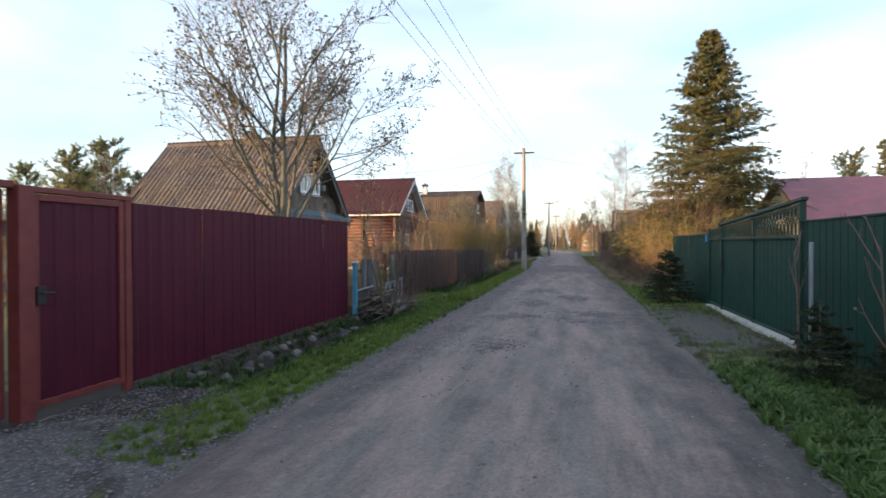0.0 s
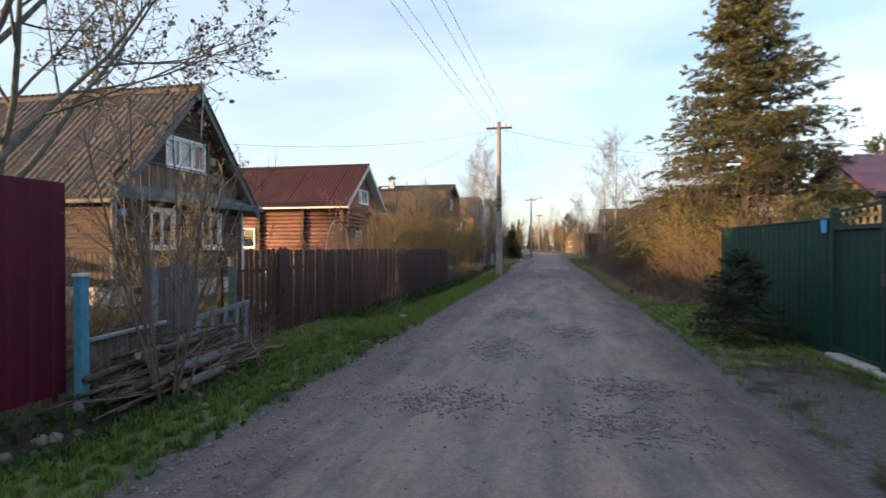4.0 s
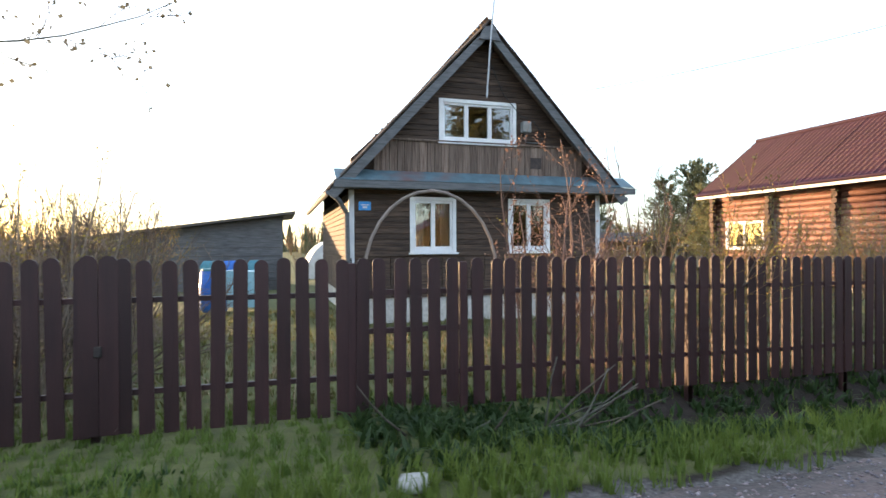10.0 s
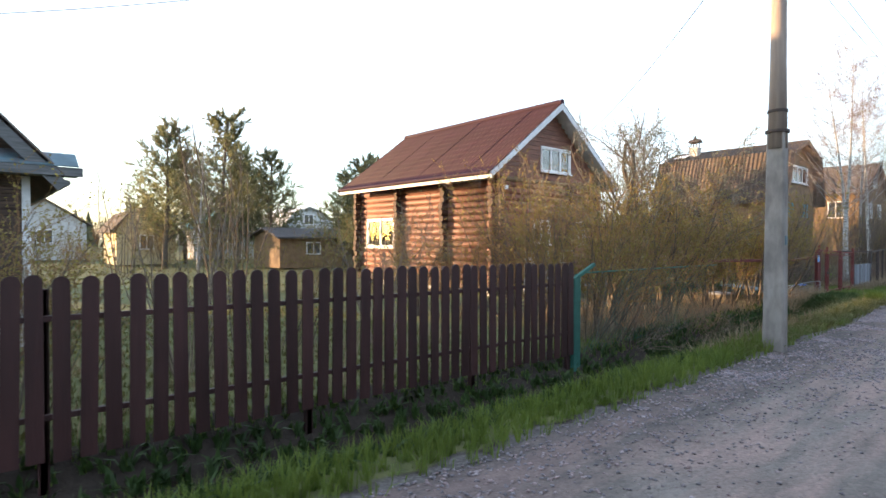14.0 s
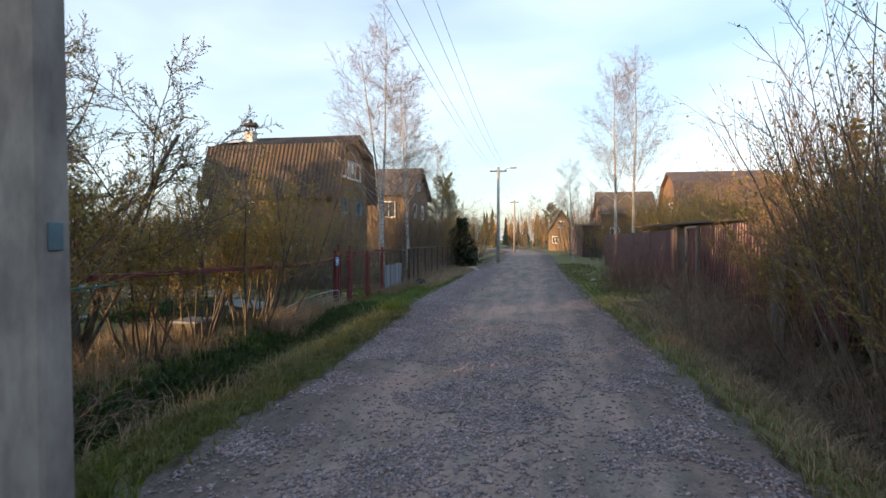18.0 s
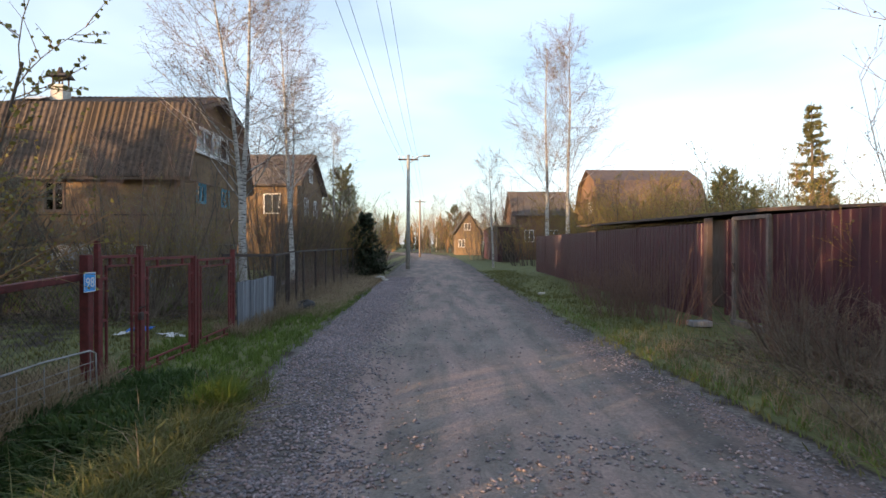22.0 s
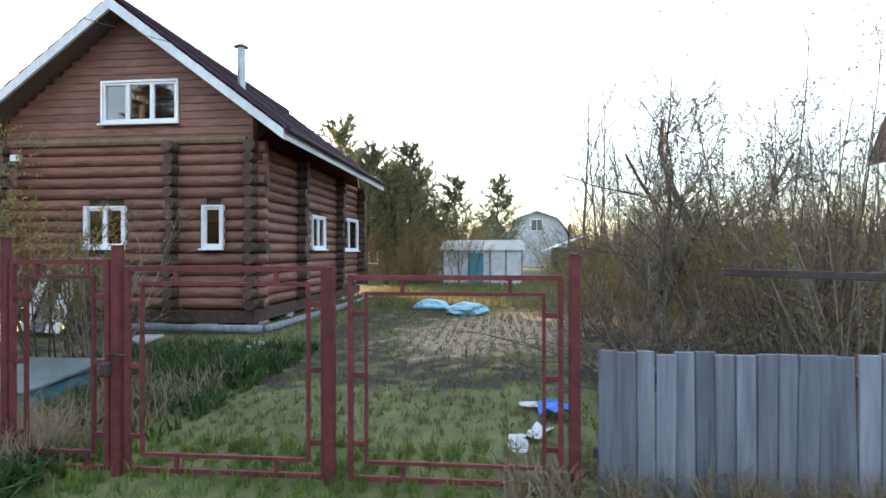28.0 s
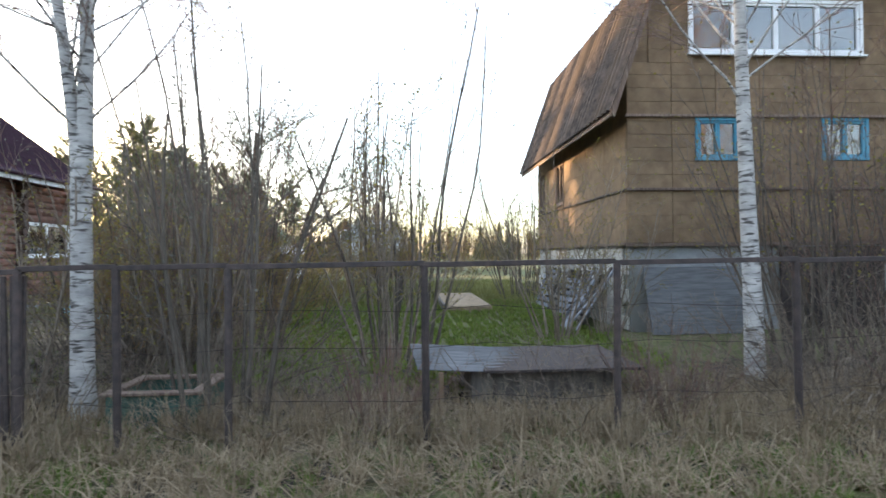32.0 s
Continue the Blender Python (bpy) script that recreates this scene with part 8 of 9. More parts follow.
# ---- the plot with the number plate ----
def yard_gate():
    x = -4.0
    sp = thing("sign_post", "rusty post carrying the blue house number plate", "sign post", -4.02, 38.03, 0)
    part("post", Mb().box(-4.05, 38.005, -0.3, -3.97, 38.085, 1.30, 0.006), RUSTRED, sp)
    plate = part("number_plate", Mb().box(-3.965, 37.93, 0.97, -3.955, 38.09, 1.145, 0.003), SIGNBLUE, sp, "blue enamel plate with white numerals 98")
    part("plate_border", Mb().box(-3.955, 37.93, 0.97, -3.9535, 38.09, 0.976).box(-3.955, 37.93, 1.139, -3.9535, 38.09, 1.145).box(-3.955, 37.93, 0.976, -3.9535, 37.936, 1.139).box(-3.955, 38.084, 0.976, -3.9535, 38.09, 1.139), WHITE, plate)
    cu = bpy.data.curves.new("house_number", "FONT")
    cu.body, cu.size, cu.extrude, cu.align_x = "98", 0.125, 0.001, "CENTER"
    cu.materials.append(WHITE)
    tx = new("house_number", cu)
    tx.parent = plate
    tx.matrix_parent_inverse = WORLD_OF[plate].inverted()
    tx.matrix_basis = Matrix(((0, 0, 1, -3.9525), (1, 0, 0, 38.01), (0, 1, 0, 1.013), (0, 0, 0, 1)))
    for y, h, w in ((38.19, 1.42, 0.045), (38.92, 1.37, 0.055), (40.22, 1.24, 0.06), (41.6, 1.31, 0.06)):
        posts = thing("gate_post", "rusty red square steel gate post", "gate post", x, y, 0, group="yard gate posts")
        part("post", Mb().box(x - w / 2, y - w / 2, -0.3, x + w / 2, y + w / 2, h, 0.005).box(x - w / 2 - 0.004, y - w / 2 - 0.004, h, x + w / 2 + 0.004, y + w / 2 + 0.004, h + 0.006), RUSTRED, posts)

    def leaf(a, b, top, name, label):
        g = thing(name, label, "gate", x, (a + b) / 2, 0)
        z0, z1, t = 0.03, top, 0.028
        part("outer_frame", Mb().box(x - t / 2, a, z0, x + t / 2, a + t, z1).box(x - t / 2, b - t, z0, x + t / 2, b, z1).box(x - t / 2, a + t, z0, x + t / 2, b - t, z0 + t).box(x - t / 2, a + t, z1 - t, x + t / 2, b - t, z1), RUSTRED, g)
        i = 0.095
        part("inner_frame", Mb().box(x - 0.01, a + i, z0 + i, x + 0.01, a + i + 0.02, z1 - i).box(x - 0.01, b - i - 0.02, z0 + i, x + 0.01, b - i, z1 - i).box(x - 0.01, a + i + 0.02, z0 + i, x + 0.01, b - i - 0.02, z0 + i + 0.02).box(x - 0.01, a + i + 0.02, z1 - i - 0.02, x + 0.01, b - i - 0.02, z1 - i), RUSTRED, g)
        for yy in (a + t, b - i):
            for zz in (z0 + i + 0.1, (z0 + z1) / 2, z1 - i - 0.14):
                part("spacer", Mb().box(x - 0.01, yy, zz, x + 0.01, yy + i - t, zz + 0.03, 0.003), RUSTRED, g)
        for f in (0.25, 0.75):
            yy = a + (b - a) * f
            part("spacer", Mb().box(x - 0.01, yy, z0 + t, x + 0.01, yy + 0.025, z0 + i), RUSTRED, g)
            part("spacer", Mb().box(x - 0.01, yy, z1 - i, x + 0.01, yy + 0.025, z1 - t), RUSTRED, g)
        return g

    g1 = leaf(38.22, 38.87, 1.29, "yard_wicket", "open rusty red steel frame of a wicket gate")
    leaf(38.97, 40.2, 1.25, "yard_gate_leaf", "open rusty red steel frame of a gate leaf")
    leaf(40.33, 41.54, 1.2, "yard_gate_leaf", "open rusty red steel frame of a gate leaf")
    part("padlock", Mb().tube([(x + 0.02, 38.86, 0.72), (x + 0.06, 38.92, 0.74), (x + 0.02, 38.99, 0.72)], 0.007, 5).box(x + 0.02, 38.84, 0.6, x + 0.06, 38.9, 0.68, 0.008), DARKSTEEL, g1, "dark chain and padlock")
    # chain-link mesh with a rusty top rail
    c = thing("chain_link_fence", "sagging chain-link mesh with a rusty top rail", "fence", -4.2, 36.5, 0)
    part("top_rail", Mb().beam((-4.35, 31.9, 1.12), (-4.22, 37.0, 1.03), 0.07, 0.06, 0.006).beam((-4.22, 36.95, 1.03), (-4.05, 37.98, 1.1), 0.07, 0.06, 0.006), RUSTRED, c)
    mb = Mb()
    for k in range(46):
        y = 35.0 + k * 0.075
        for s in (1, -1):
            a, b = (y, y + 1.0) if s > 0 else (y, y - 1.0)
            lo, hi = max(min(a, b), 35.0), min(max(a, b), 37.95)
            if hi - lo > 0.02:
                z = lambda q: 0.05 + abs(q - a) * 1.0
                pa, pb = (lo, hi) if s > 0 else (hi, lo)
                mb.tube([(-4.1, pa, z(pa)), (-4.1, pb, z(pb))], 0.0015, 3, False)
    part("mesh_wire", mb, DARKSTEEL, c, kind="stuff")
    # white wire trellis
    t = thing("wire_trellis", "dull white bent-wire garden trellis in dead grass", "trellis", -4.0, 37.2, 0)
    xx = -3.92
    part("frame", Mb().tube([(xx - 0.15, 35.6, 0.3), (xx - 0.12, 36.5, 0.42), (xx - 0.02, 37.4, 0.47), (xx, 37.95, 0.455), (xx, 38.03, 0.42), (xx, 38.05, 0.0)], 0.008, 6), PLASTER, t)
    for k in range(9):
        y = 35.8 + k * 0.27
        part("upright", Mb().tube([(xx - 0.1 + k * 0.012, y, 0.0), (xx - 0.1 + k * 0.012, y, 0.36 + 0.012 * k)], 0.0035, 4), PLASTER, t)
    for z in (0.1, 0.18, 0.26, 0.33):
        part("wire", Mb().tube([(xx - 0.14, 35.7, z * 0.7), (xx - 0.05, 37.0, z), (xx, 38.0, z + 0.02)], 0.003, 4), PLASTER, t)
    # cold frame, slabs, bags and hut boards in the yard
    b = thing("cold_frame", "blue-green lidded garden box", "garden box", -5.3, 36.9, 0)
    part("box", Mb().box(-5.85, 36.62, 0.0, -5.05, 37.3, 0.17, 0.01), TEAL, b)
    part("lid", Mb().prism([(-5.95, 0.27), (-4.95, 0.19), (-4.95, 0.21), (-5.95, 0.29)], 36.52, 37.4, "y"), PLASTER_LID, b)
    for x0, y0, a, l in ((-8.6, 35.9, 12, 0.36), (-8.2, 37.8, -20, 0.26)):
        sl = thing("paving_slab", "pale paving slab lying in the grass", "slab", x0, y0, 0, a)
        part("slab", Mb().box(-l, -l * 0.5, 0.0, l, l * 0.5, 0.05, 0.01), PLASTER, sl, world=False)
    rng = random.Random(4)
    for x0, y0, s in ((-13.2, 39.7, 0.26), (-12.3, 40.55, 0.3)):
        bag = thing("plastic_bag", "crumpled pale blue plastic sack on the ground", "sack", x0, y0, 0)
        bm = bmesh.new()
        bmesh.ops.create_icosphere(bm, subdivisions=3, radius=s)
        for v in bm.verts:
            v.co *= 1 + 0.3 * noise.noise(v.co * 7 + Vector((x0, 0, 0)))
            v.co.z = max(v.co.z * 0.55 + 0.1, 0)
            v.co.y *= 1.5
        me = bpy.data.meshes.new("sack")
        bm.to_mesh(me)
        bm.free()
        me.materials.append(BAGBLUE)
        part("sack", None, None, bag, mesh=me, world=False)
    tp = thing("blue_tarp_scrap", "crumpled bright blue tarpaulin scrap", "tarpaulin", -5.4, 41.6, 0)
    mbt = Mb()
    for i in range(8):
        for j in range(5):
            mbt.v.append((-5.6 + i * 0.05, 41.5 + j * 0.06, 0.03 + 0.09 * rng.random()))
    for i in range(7):
        for j in range(4):
            mbt.f.append((i * 5 + j, i * 5 + j + 1, i * 5 + j + 6, i * 5 + j + 5))
    part("sheet", mbt, TARPBLUE, tp)
    for x0, y0 in ((-5.75, 41.5), (-4.95, 41.4), (-4.7, 41.25)):
        sc = thing("plastic_scrap", "pale scrap of plastic film on the ground", "litter", x0, y0, 0, x0 * 77)
        mbs = Mb()
        for i in range(6):
            for j in range(4):
                mbs.v.append((i * 0.07 - 0.2, j * 0.045, 0.012 + 0.035 * rng.random()))
        for i in range(5):
            for j in range(3):
                mbs.f.append((i * 4 + j, i * 4 + j + 1, i * 4 + j + 5, i * 4 + j + 4))
        part("film", mbs, PALEWALL, sc, world=False)
    hut = thing("board_stack", "pale boards and sheets leaning together beside the log house", "board stack", -9.3, 33.4, 0)
    for k in range(5):
        part("board", Mb().beam((-9.5 + 0.1 * k, 32.6 + k * 0.35, 0.02), (-9.75 + 0.05 * k, 32.9 + k * 0.3, 1.15), 0.3, 0.03, 0.005), GREYBOARD if k % 2 else PALEBLUE, hut)
    part("cover_sheet", Mb().beam((-9.8, 32.5, 1.17), (-9.5, 34.4, 1.22), 0.6, 0.03, 0.005), PLASTER, hut)
    pst = thing("marker_stake", "thin white stake in the flower bed", "stake", -9.4, 34.9, 0)
    part("stake", Mb().tube([(-9.4, 34.9, 0), (-9.4, 34.9, 0.55)], 0.018, 6), WHITE, pst)
    bed = thing("log_edging", "half-sunk logs edging the bed along the house", "edging", -9.6, 36, 0)
    for a, b2 in (((-9.7, 33.9), (-9.7, 35.6)), ((-9.7, 35.6), (-9.6, 37.3)), ((-9.7, 37.35), (-11.6, 37.5)), ((-11.6, 37.5), (-13.6, 37.6)), ((-13.6, 37.6), (-16.0, 37.6))):
        part("log", Mb().tube([(a[0], a[1], 0.04), (b2[0], b2[1], 0.05)], 0.07, 8), GREYBOARD, bed, smooth=True)
    rails = thing("rail_fence", "low dark rail fence at the back of the yard", "fence", -13, 46.5, 0)
    for k in range(5):
        part("post", Mb().box(-16 + k * 1.6, 46.9, 0, -15.92 + k * 1.6, 46.98, 0.75, 0.004), OLDBOARD, rails)
    for z in (0.35, 0.62):
        part("rail", Mb().beam((-16, 46.94, z), (-9.6, 46.94, z + 0.03), 0.03, 0.07, 0.004), OLDBOARD, rails)


PLASTER_LID = material("blue_grey_lid", (0.09, 0.13, 0.14), (0.15, 0.19, 0.2), 0.6, 5, bump=0.15)


def board_fence():
    f = thing("board_fence", "weathered blue-grey upright board fence", "fence", -3.97, 42.7, 0)
    rng = random.Random(6)
    y = 41.72
    while y < 43.62:
        w = rng.uniform(0.085, 0.105)
        mb = Mb().box(-0.011, 0, 0, 0.011, w, 0.84 + rng.uniform(-0.012, 0.012), 0.003)
        part("board", mb, GREYBOARD, f, m=pose(-3.97, y, -0.05, rng.uniform(-1.2, 0.6), rng.uniform(-1.5, 1.5), 0))
        y += w + rng.uniform(0.002, 0.007)
    for z in (0.2, 0.62):
        part("rail", Mb().box(-4.03, 41.7, z, -3.99, 43.65, z + 0.06, 0.004), OLDBOARD, f)
    part("post", Mb().box(-4.0, 43.6, -0.3, -3.94, 43.72, 1.2, 0.006), DARKSTEEL, f)
    t = thing("tyre", "half-buried black tyre on the verge", "tyre", -3.6, 44.38, 0)
    ring = [math.pi + 2 * math.pi * k / 28 for k in range(29)]
    part("tread", Mb().tube([(-3.6 + 0.18 * math.cos(a), 44.38 + 0.18 * math.sin(a), 0.09 + 0.05 * math.sin(a + 1)) for a in ring], 0.092, 14, False), RUBBER, t, smooth=True)
    part("bead", Mb().tube([(-3.6 + 0.125 * math.cos(a), 44.38 + 0.125 * math.sin(a), 0.15 + 0.05 * math.sin(a + 1)) for a in ring], 0.057, 8, False), RUBBER, t, smooth=True)


def wire_fence():
    x = -3.95
    f = thing("pipe_fence", "dark rusty pipe fence with slack wire", "fence", x, 48.0, 0)
    posts = (44.68, 45.3, 46.0, 47.3, 48.6, 49.9, 51.2, 52.5, 53.8)
    for k, y in enumerate(posts):
        part("post", Mb().tube([(x, y, -0.3), (x + 0.01 * math.sin(k * 2), y + 0.015 * math.sin(k * 3.3), 1.22)], 0.026, 8), DARKSTEEL, f)
    for a, b in zip(posts[:-1], posts[1:]):
        part("top_rail", Mb().beam((x, a, 1.225), (x, b, 1.235), 0.035, 0.035, 0.003), DARKSTEEL, f)
    part("top_rail", Mb().beam((x - 0.6, 42.6, 1.2), (x, 43.66, 1.18), 0.045, 0.045, 0.003).beam((x, 43.66, 1.18), (x, 44.72, 1.21), 0.035, 0.035, 0.003), DARKSTEEL, f)
    for k in range(5):
        y = 44.54 + k * 0.035
        part("slat", Mb().tube([(x - 0.02, y, -0.1), (x - 0.02 + 0.02 * math.sin(k), y + 0.02 * math.sin(k * 2), 1.18)], 0.016, 6), DARKSTEEL, f)
    for z in (0.35, 0.7, 0.95):
        pts = [(x - 0.01, 45 + k * 0.55, z - 0.05 * math.sin(k * 1.3) ** 2) for k in range(17)]
        part("wire", Mb().tube(pts, 0.0022, 3, False), DARKSTEEL, f)
    b = thing("planter_box", "green wooden box planter with a bare timber rim", "planter", -4.85, 45.33, 0)
    x0, x1, y0, y1, h = -5.15, -4.55, 44.9, 45.58, 0.25
    part("side", Mb().box(x1 - 0.03, y0, -0.05, x1, y1, h, 0.004), GREENPAINT2, b)
    part("side", Mb().box(x0, y0, -0.05, x0 + 0.03, y1, h, 0.004), GREENPAINT2, b)
    part("end", Mb().box(x0 + 0.03, y0, -0.05, x1 - 0.03, y0 + 0.03, h, 0.004), GREENPAINT2, b)
    part("end", Mb().box(x0 + 0.03, y1 - 0.03, -0.05, x1 - 0.03, y1, h, 0.004), GREENPAINT2, b)
    for p, q, r, t in ((x1 - 0.06, y0 - 0.03, x1 + 0.03, y1 + 0.03), (x0 - 0.03, y0 - 0.03, x0 + 0.06, y1 + 0.03), (x0 + 0.06, y0 - 0.03, x1 - 0.06, y0 + 0.06), (x0 + 0.06, y1 - 0.06, x1 - 0.06, y1 + 0.03)):
        part("rim", Mb().box(p, q, h, r, t, h + 0.025, 0.004), VBOARD, b)
    part("soil", Mb().box(x0 + 0.03, y0 + 0.03, 0.0, x1 - 0.03, y1 - 0.03, 0.05), DRYLEAF, b)
    # sheet-topped bench and dark box
    s = thing("sheet_stack", "corrugated pale sheet lying on a low dark box", "sheet stack", -5.0, 48.1, 0)
    part("box", Mb().box(-5.9, 47.7, 0.0, -4.9, 49.0, 0.30, 0.01), OLDBOARD, s)
    part("sheet", None, None, s, mesh=fix_normals(corrugated(0.9, 1.0, 0.13, 0.016).mesh("sheet", GREYTRIM, True)), m=at(-4.75, 47.25, 0.36, 4) @ pose(0, 0, 0, -4, 3, 0) @ pose(-0.9, 0, 0))
    part("lid", Mb().box(-5.9, 47.8, 0.31, -4.75, 49.15, 0.335, 0.004), DARKSTEEL, s)
    part("stake", Mb().box(-4.72, 47.42, -0.1, -4.68, 47.46, 0.34, 0.004), FIBRE, s)
    # pallets and boards leaning on the basement wall
    for k, (xx, rz, nn) in enumerate(((-13.3, 6, 7), (-12.3, -4, 7), (-11.3, 8, 6), (-10.5, -6, 6))):
        q = thing("pallet", "grey timber pallet leaning on the basement wall", "pallet", xx, 50.35, 0, rz, group="leaning pallets")
        lean = 18 + 5 * (k % 2)
        for i in range(nn):
            part("slat", Mb().box(-0.42, -0.012, 0.04 + i * 0.135, 0.42, 0.012, 0.13 + i * 0.135, 0.003), OLDBOARD if k % 2 else GREYBOARD, q, world=False, m=pose(0, -0.02, 0, -lean, 0, 0))
        for u in (-0.38, 0, 0.38):
            part("runner", Mb().box(u - 0.04, 0.014, 0.0, u + 0.04, 0.09, 1.0, 0.004), OLDBOARD, q, world=False, m=pose(0, -0.02, 0, -lean, 0, 0))
    q = thing("leaning_boards", "bundle of old boards leaning on the wall", "board stack", -9.7, 50.3, 0)
    rng = random.Random(8)
    for k in range(11):
        xx = -10.3 + k * 0.11
        part("board", Mb().beam((xx, 49.95 + rng.uniform(-0.15, 0.1), 0.0), (xx + rng.uniform(-0.25, 0.3), 50.6, rng.uniform(0.8, 1.15)), 0.09, 0.022, 0.003), GREYBOARD if k % 3 else OLDBOARD, q)
    ds = thing("leaning_sheet", "dark grey sheet leaning on the basement wall", "sheet", -8.85, 51.6, 0)
    for y0, y1, m in ((50.95, 52.5, GREYTRIM),):
        part("sheet", Mb().beam((-8.6, (y0 + y1) / 2, 0.0), (-8.93, (y0 + y1) / 2, 1.05), y1 - y0, 0.02, 0.004), m, ds)
    g = thing("garden_bed", "raised garden bed with a plank edge", "garden bed", -14.0, 47.6, 0)
    part("edge", Mb().box(-16.5, 47.9, 0, -12.2, 47.95, 0.2, 0.005), OLDBOARD, g)
    part("earth", Mb().box(-16.4, 47.95, 0, -12.3, 49.0, 0.15, 0.02), SAND, g)


MESHGREEN = material("teal_green_mesh_paint", (0.018, 0.09, 0.075), (0.035, 0.14, 0.115), 0.6, 9, bump=0.1)
GREENPAINT2 = material("faded_green_paint", (0.03, 0.075, 0.06), (0.06, 0.12, 0.095), 0.75, 9, bump=0.3)


def left_ditch_things():
    g = thing("mesh_panel", "green painted steel post with mesh at the hedge", "fence", -4.0, 27.1, 0)
    part("post", Mb().box(-4.04, 27.06, -0.5, -3.97, 27.13, 1.0, 0.005), MESHGREEN, g)
    part("brace", Mb().beam((-4.0, 27.1, 0.98), (-3.95, 27.5, 1.18), 0.05, 0.05, 0.004), MESHGREEN, g)
    part("panel", Mb().box(-4.02, 27.13, -0.3, -4.01, 27.26, 1.05), MESHGREEN, g)
    mb = Mb()
    for k in range(48):
        y = 27.5 + k * 0.09
        for s in (1, -1):
            lo, hi = (y, y + 1.15) if s > 0 else (y - 1.15, y)
            za, zb = (-0.1, 1.05) if s > 0 else (1.05, -0.1)
            if lo >= 27.5 and hi <= 32:
                mb.tube([(-4.1, lo, za), (-4.1, hi, zb)], 0.0025, 3, False)
    mb.tube([(-4.1, 27.5, 1.05), (-4.1, 32, 1.05)], 0.012, 5, False)
    part("mesh_wire", mb, MESHGREEN, g, kind="stuff")
    rng = random.Random(27)
    c = thing("cut_branches", "small heap of cut twigs thrown on the verge", "brush pile", -3.3, 16.9, 0)
    for k in range(14):
        a = rng.uniform(-0.9, 0.9)
        p0 = Vector((-3.35 + rng.gauss(0, 0.12), 16.9 + rng.gauss(0, 0.3), height(-3.35, 16.9) + 0.02))
        pts, _ = limb(p0, Vector((0.3 * math.cos(a), math.sin(a), rng.uniform(0.1, 0.75))).normalized(), rng.uniform(0.4, 0.85), 4, 0.08, 0, rng)
        part("branch", Mb().tube(pts, [0.011, 0.01, 0.008, 0.006, 0.004], 5), BARK if k % 2 else BARKGREY, c, smooth=True)
    b = thing("wooden_crate", "small weathered crate in the ditch grass", "crate", -5.3, 35.0, 0)
    part("body", Mb().box(-5.5, 34.8, -0.2, -5.1, 35.25, 0.18, 0.01), OLDBOARD, b)
    part("lid", Mb().box(-5.54, 34.76, 0.18, -5.06, 35.29, 0.22, 0.006), GREYBOARD, b)
    s = thing("support_stake", "weathered timber stake beside the sapling", "stake", 3.33, 7.0, 0)
    part("stake", Mb().tube([(3.33, 7.0, -0.2), (3.33, 7.0, 1.5)], [0.03, 0.027], 8), GREYBOARD, s, smooth=True)


brown_fence()
far_buildings()
rubble()
blue_post()
brush_pile()
yard_gate()
board_fence()
wire_fence()
left_ditch_things()

# ---- grass, dead stems, herbs and loose stone ----
RNG = np.random.default_rng(12)


def blades(name, label, mat, xs, ys, hmin, hmax, width, lean, kind="stuff", category="grass", two=False):
    n = len(xs)
    z = ground_z(xs, ys) - 0.01
    a = RNG.uniform(0, 2 * np.pi, n)
    h = RNG.uniform(hmin, hmax, n)
    b = RNG.uniform(0, 2 * np.pi, n)
    l = np.abs(RNG.normal(0, lean, n)) * h
    w = width * RNG.uniform(0.6, 1.3, n)
    base = np.stack([xs, ys, z], -1)
    side = np.stack([np.cos(a) * w, np.sin(a) * w, 0 * w], -1)
    out = np.stack([np.cos(b) * l, np.sin(b) * l, np.zeros(n)], -1)
    mid = base + out * 0.35 + np.stack([0 * h, 0 * h, h * 0.6], -1)
    tip = base + out + np.stack([0 * h, 0 * h, h * np.where(l > h * 0.8, 0.75, 1.0)], -1)
    co = np.concatenate([base - side, base + side, mid + side * 0.7, mid - side * 0.7, tip], 0)
    i = np.arange(n)
    tri = np.concatenate([np.stack([i, i + n, i + 2 * n], -1), np.stack([i, i + 2 * n, i + 3 * n], -1), np.stack([i + 3 * n, i + 2 * n, i + 4 * n], -1)], 0)
    return tagged(new(name, quick_mesh(name, co, tri, mat)), label, category, kind=kind)


def scatter(n, x0, x1, y0, y1, keep=None):
    xs, ys = RNG.uniform(x0, x1, n), RNG.uniform(y0, y1, n)
    # tufts: draw blades together
    i, j = np.floor(xs * 6), np.floor(ys * 6)
    part_of = lambda k: np.modf(np.abs(np.sin(i * 12.9898 + j * 78.233 + k) * 43758.5453))[0]
    cx, cy = (i + part_of(0.0)) / 6, (j + part_of(4.7)) / 6
    xs, ys = xs + (cx - xs) * 0.5 + RNG.normal(0, 0.012, n), ys + (cy - ys) * 0.5 + RNG.normal(0, 0.012, n)
    ok = np.ones(len(xs), bool)
    on = (xs > road_left(ys) + 0.05 + 0.12 * wob(xs, ys, 0.5)) & (xs < road_right(ys) - 0.05 + 0.12 * wob(xs, ys, 0.5, 2))
    ok &= ~on
    if keep is not None:
        ok &= RNG.random(len(xs)) < keep(xs, ys)
    return xs[ok], ys[ok]


def patch(x, y, s, k=0.0):
    return np.clip(0.5 + 0.7 * wob(x, y, s, k), 0, 1)


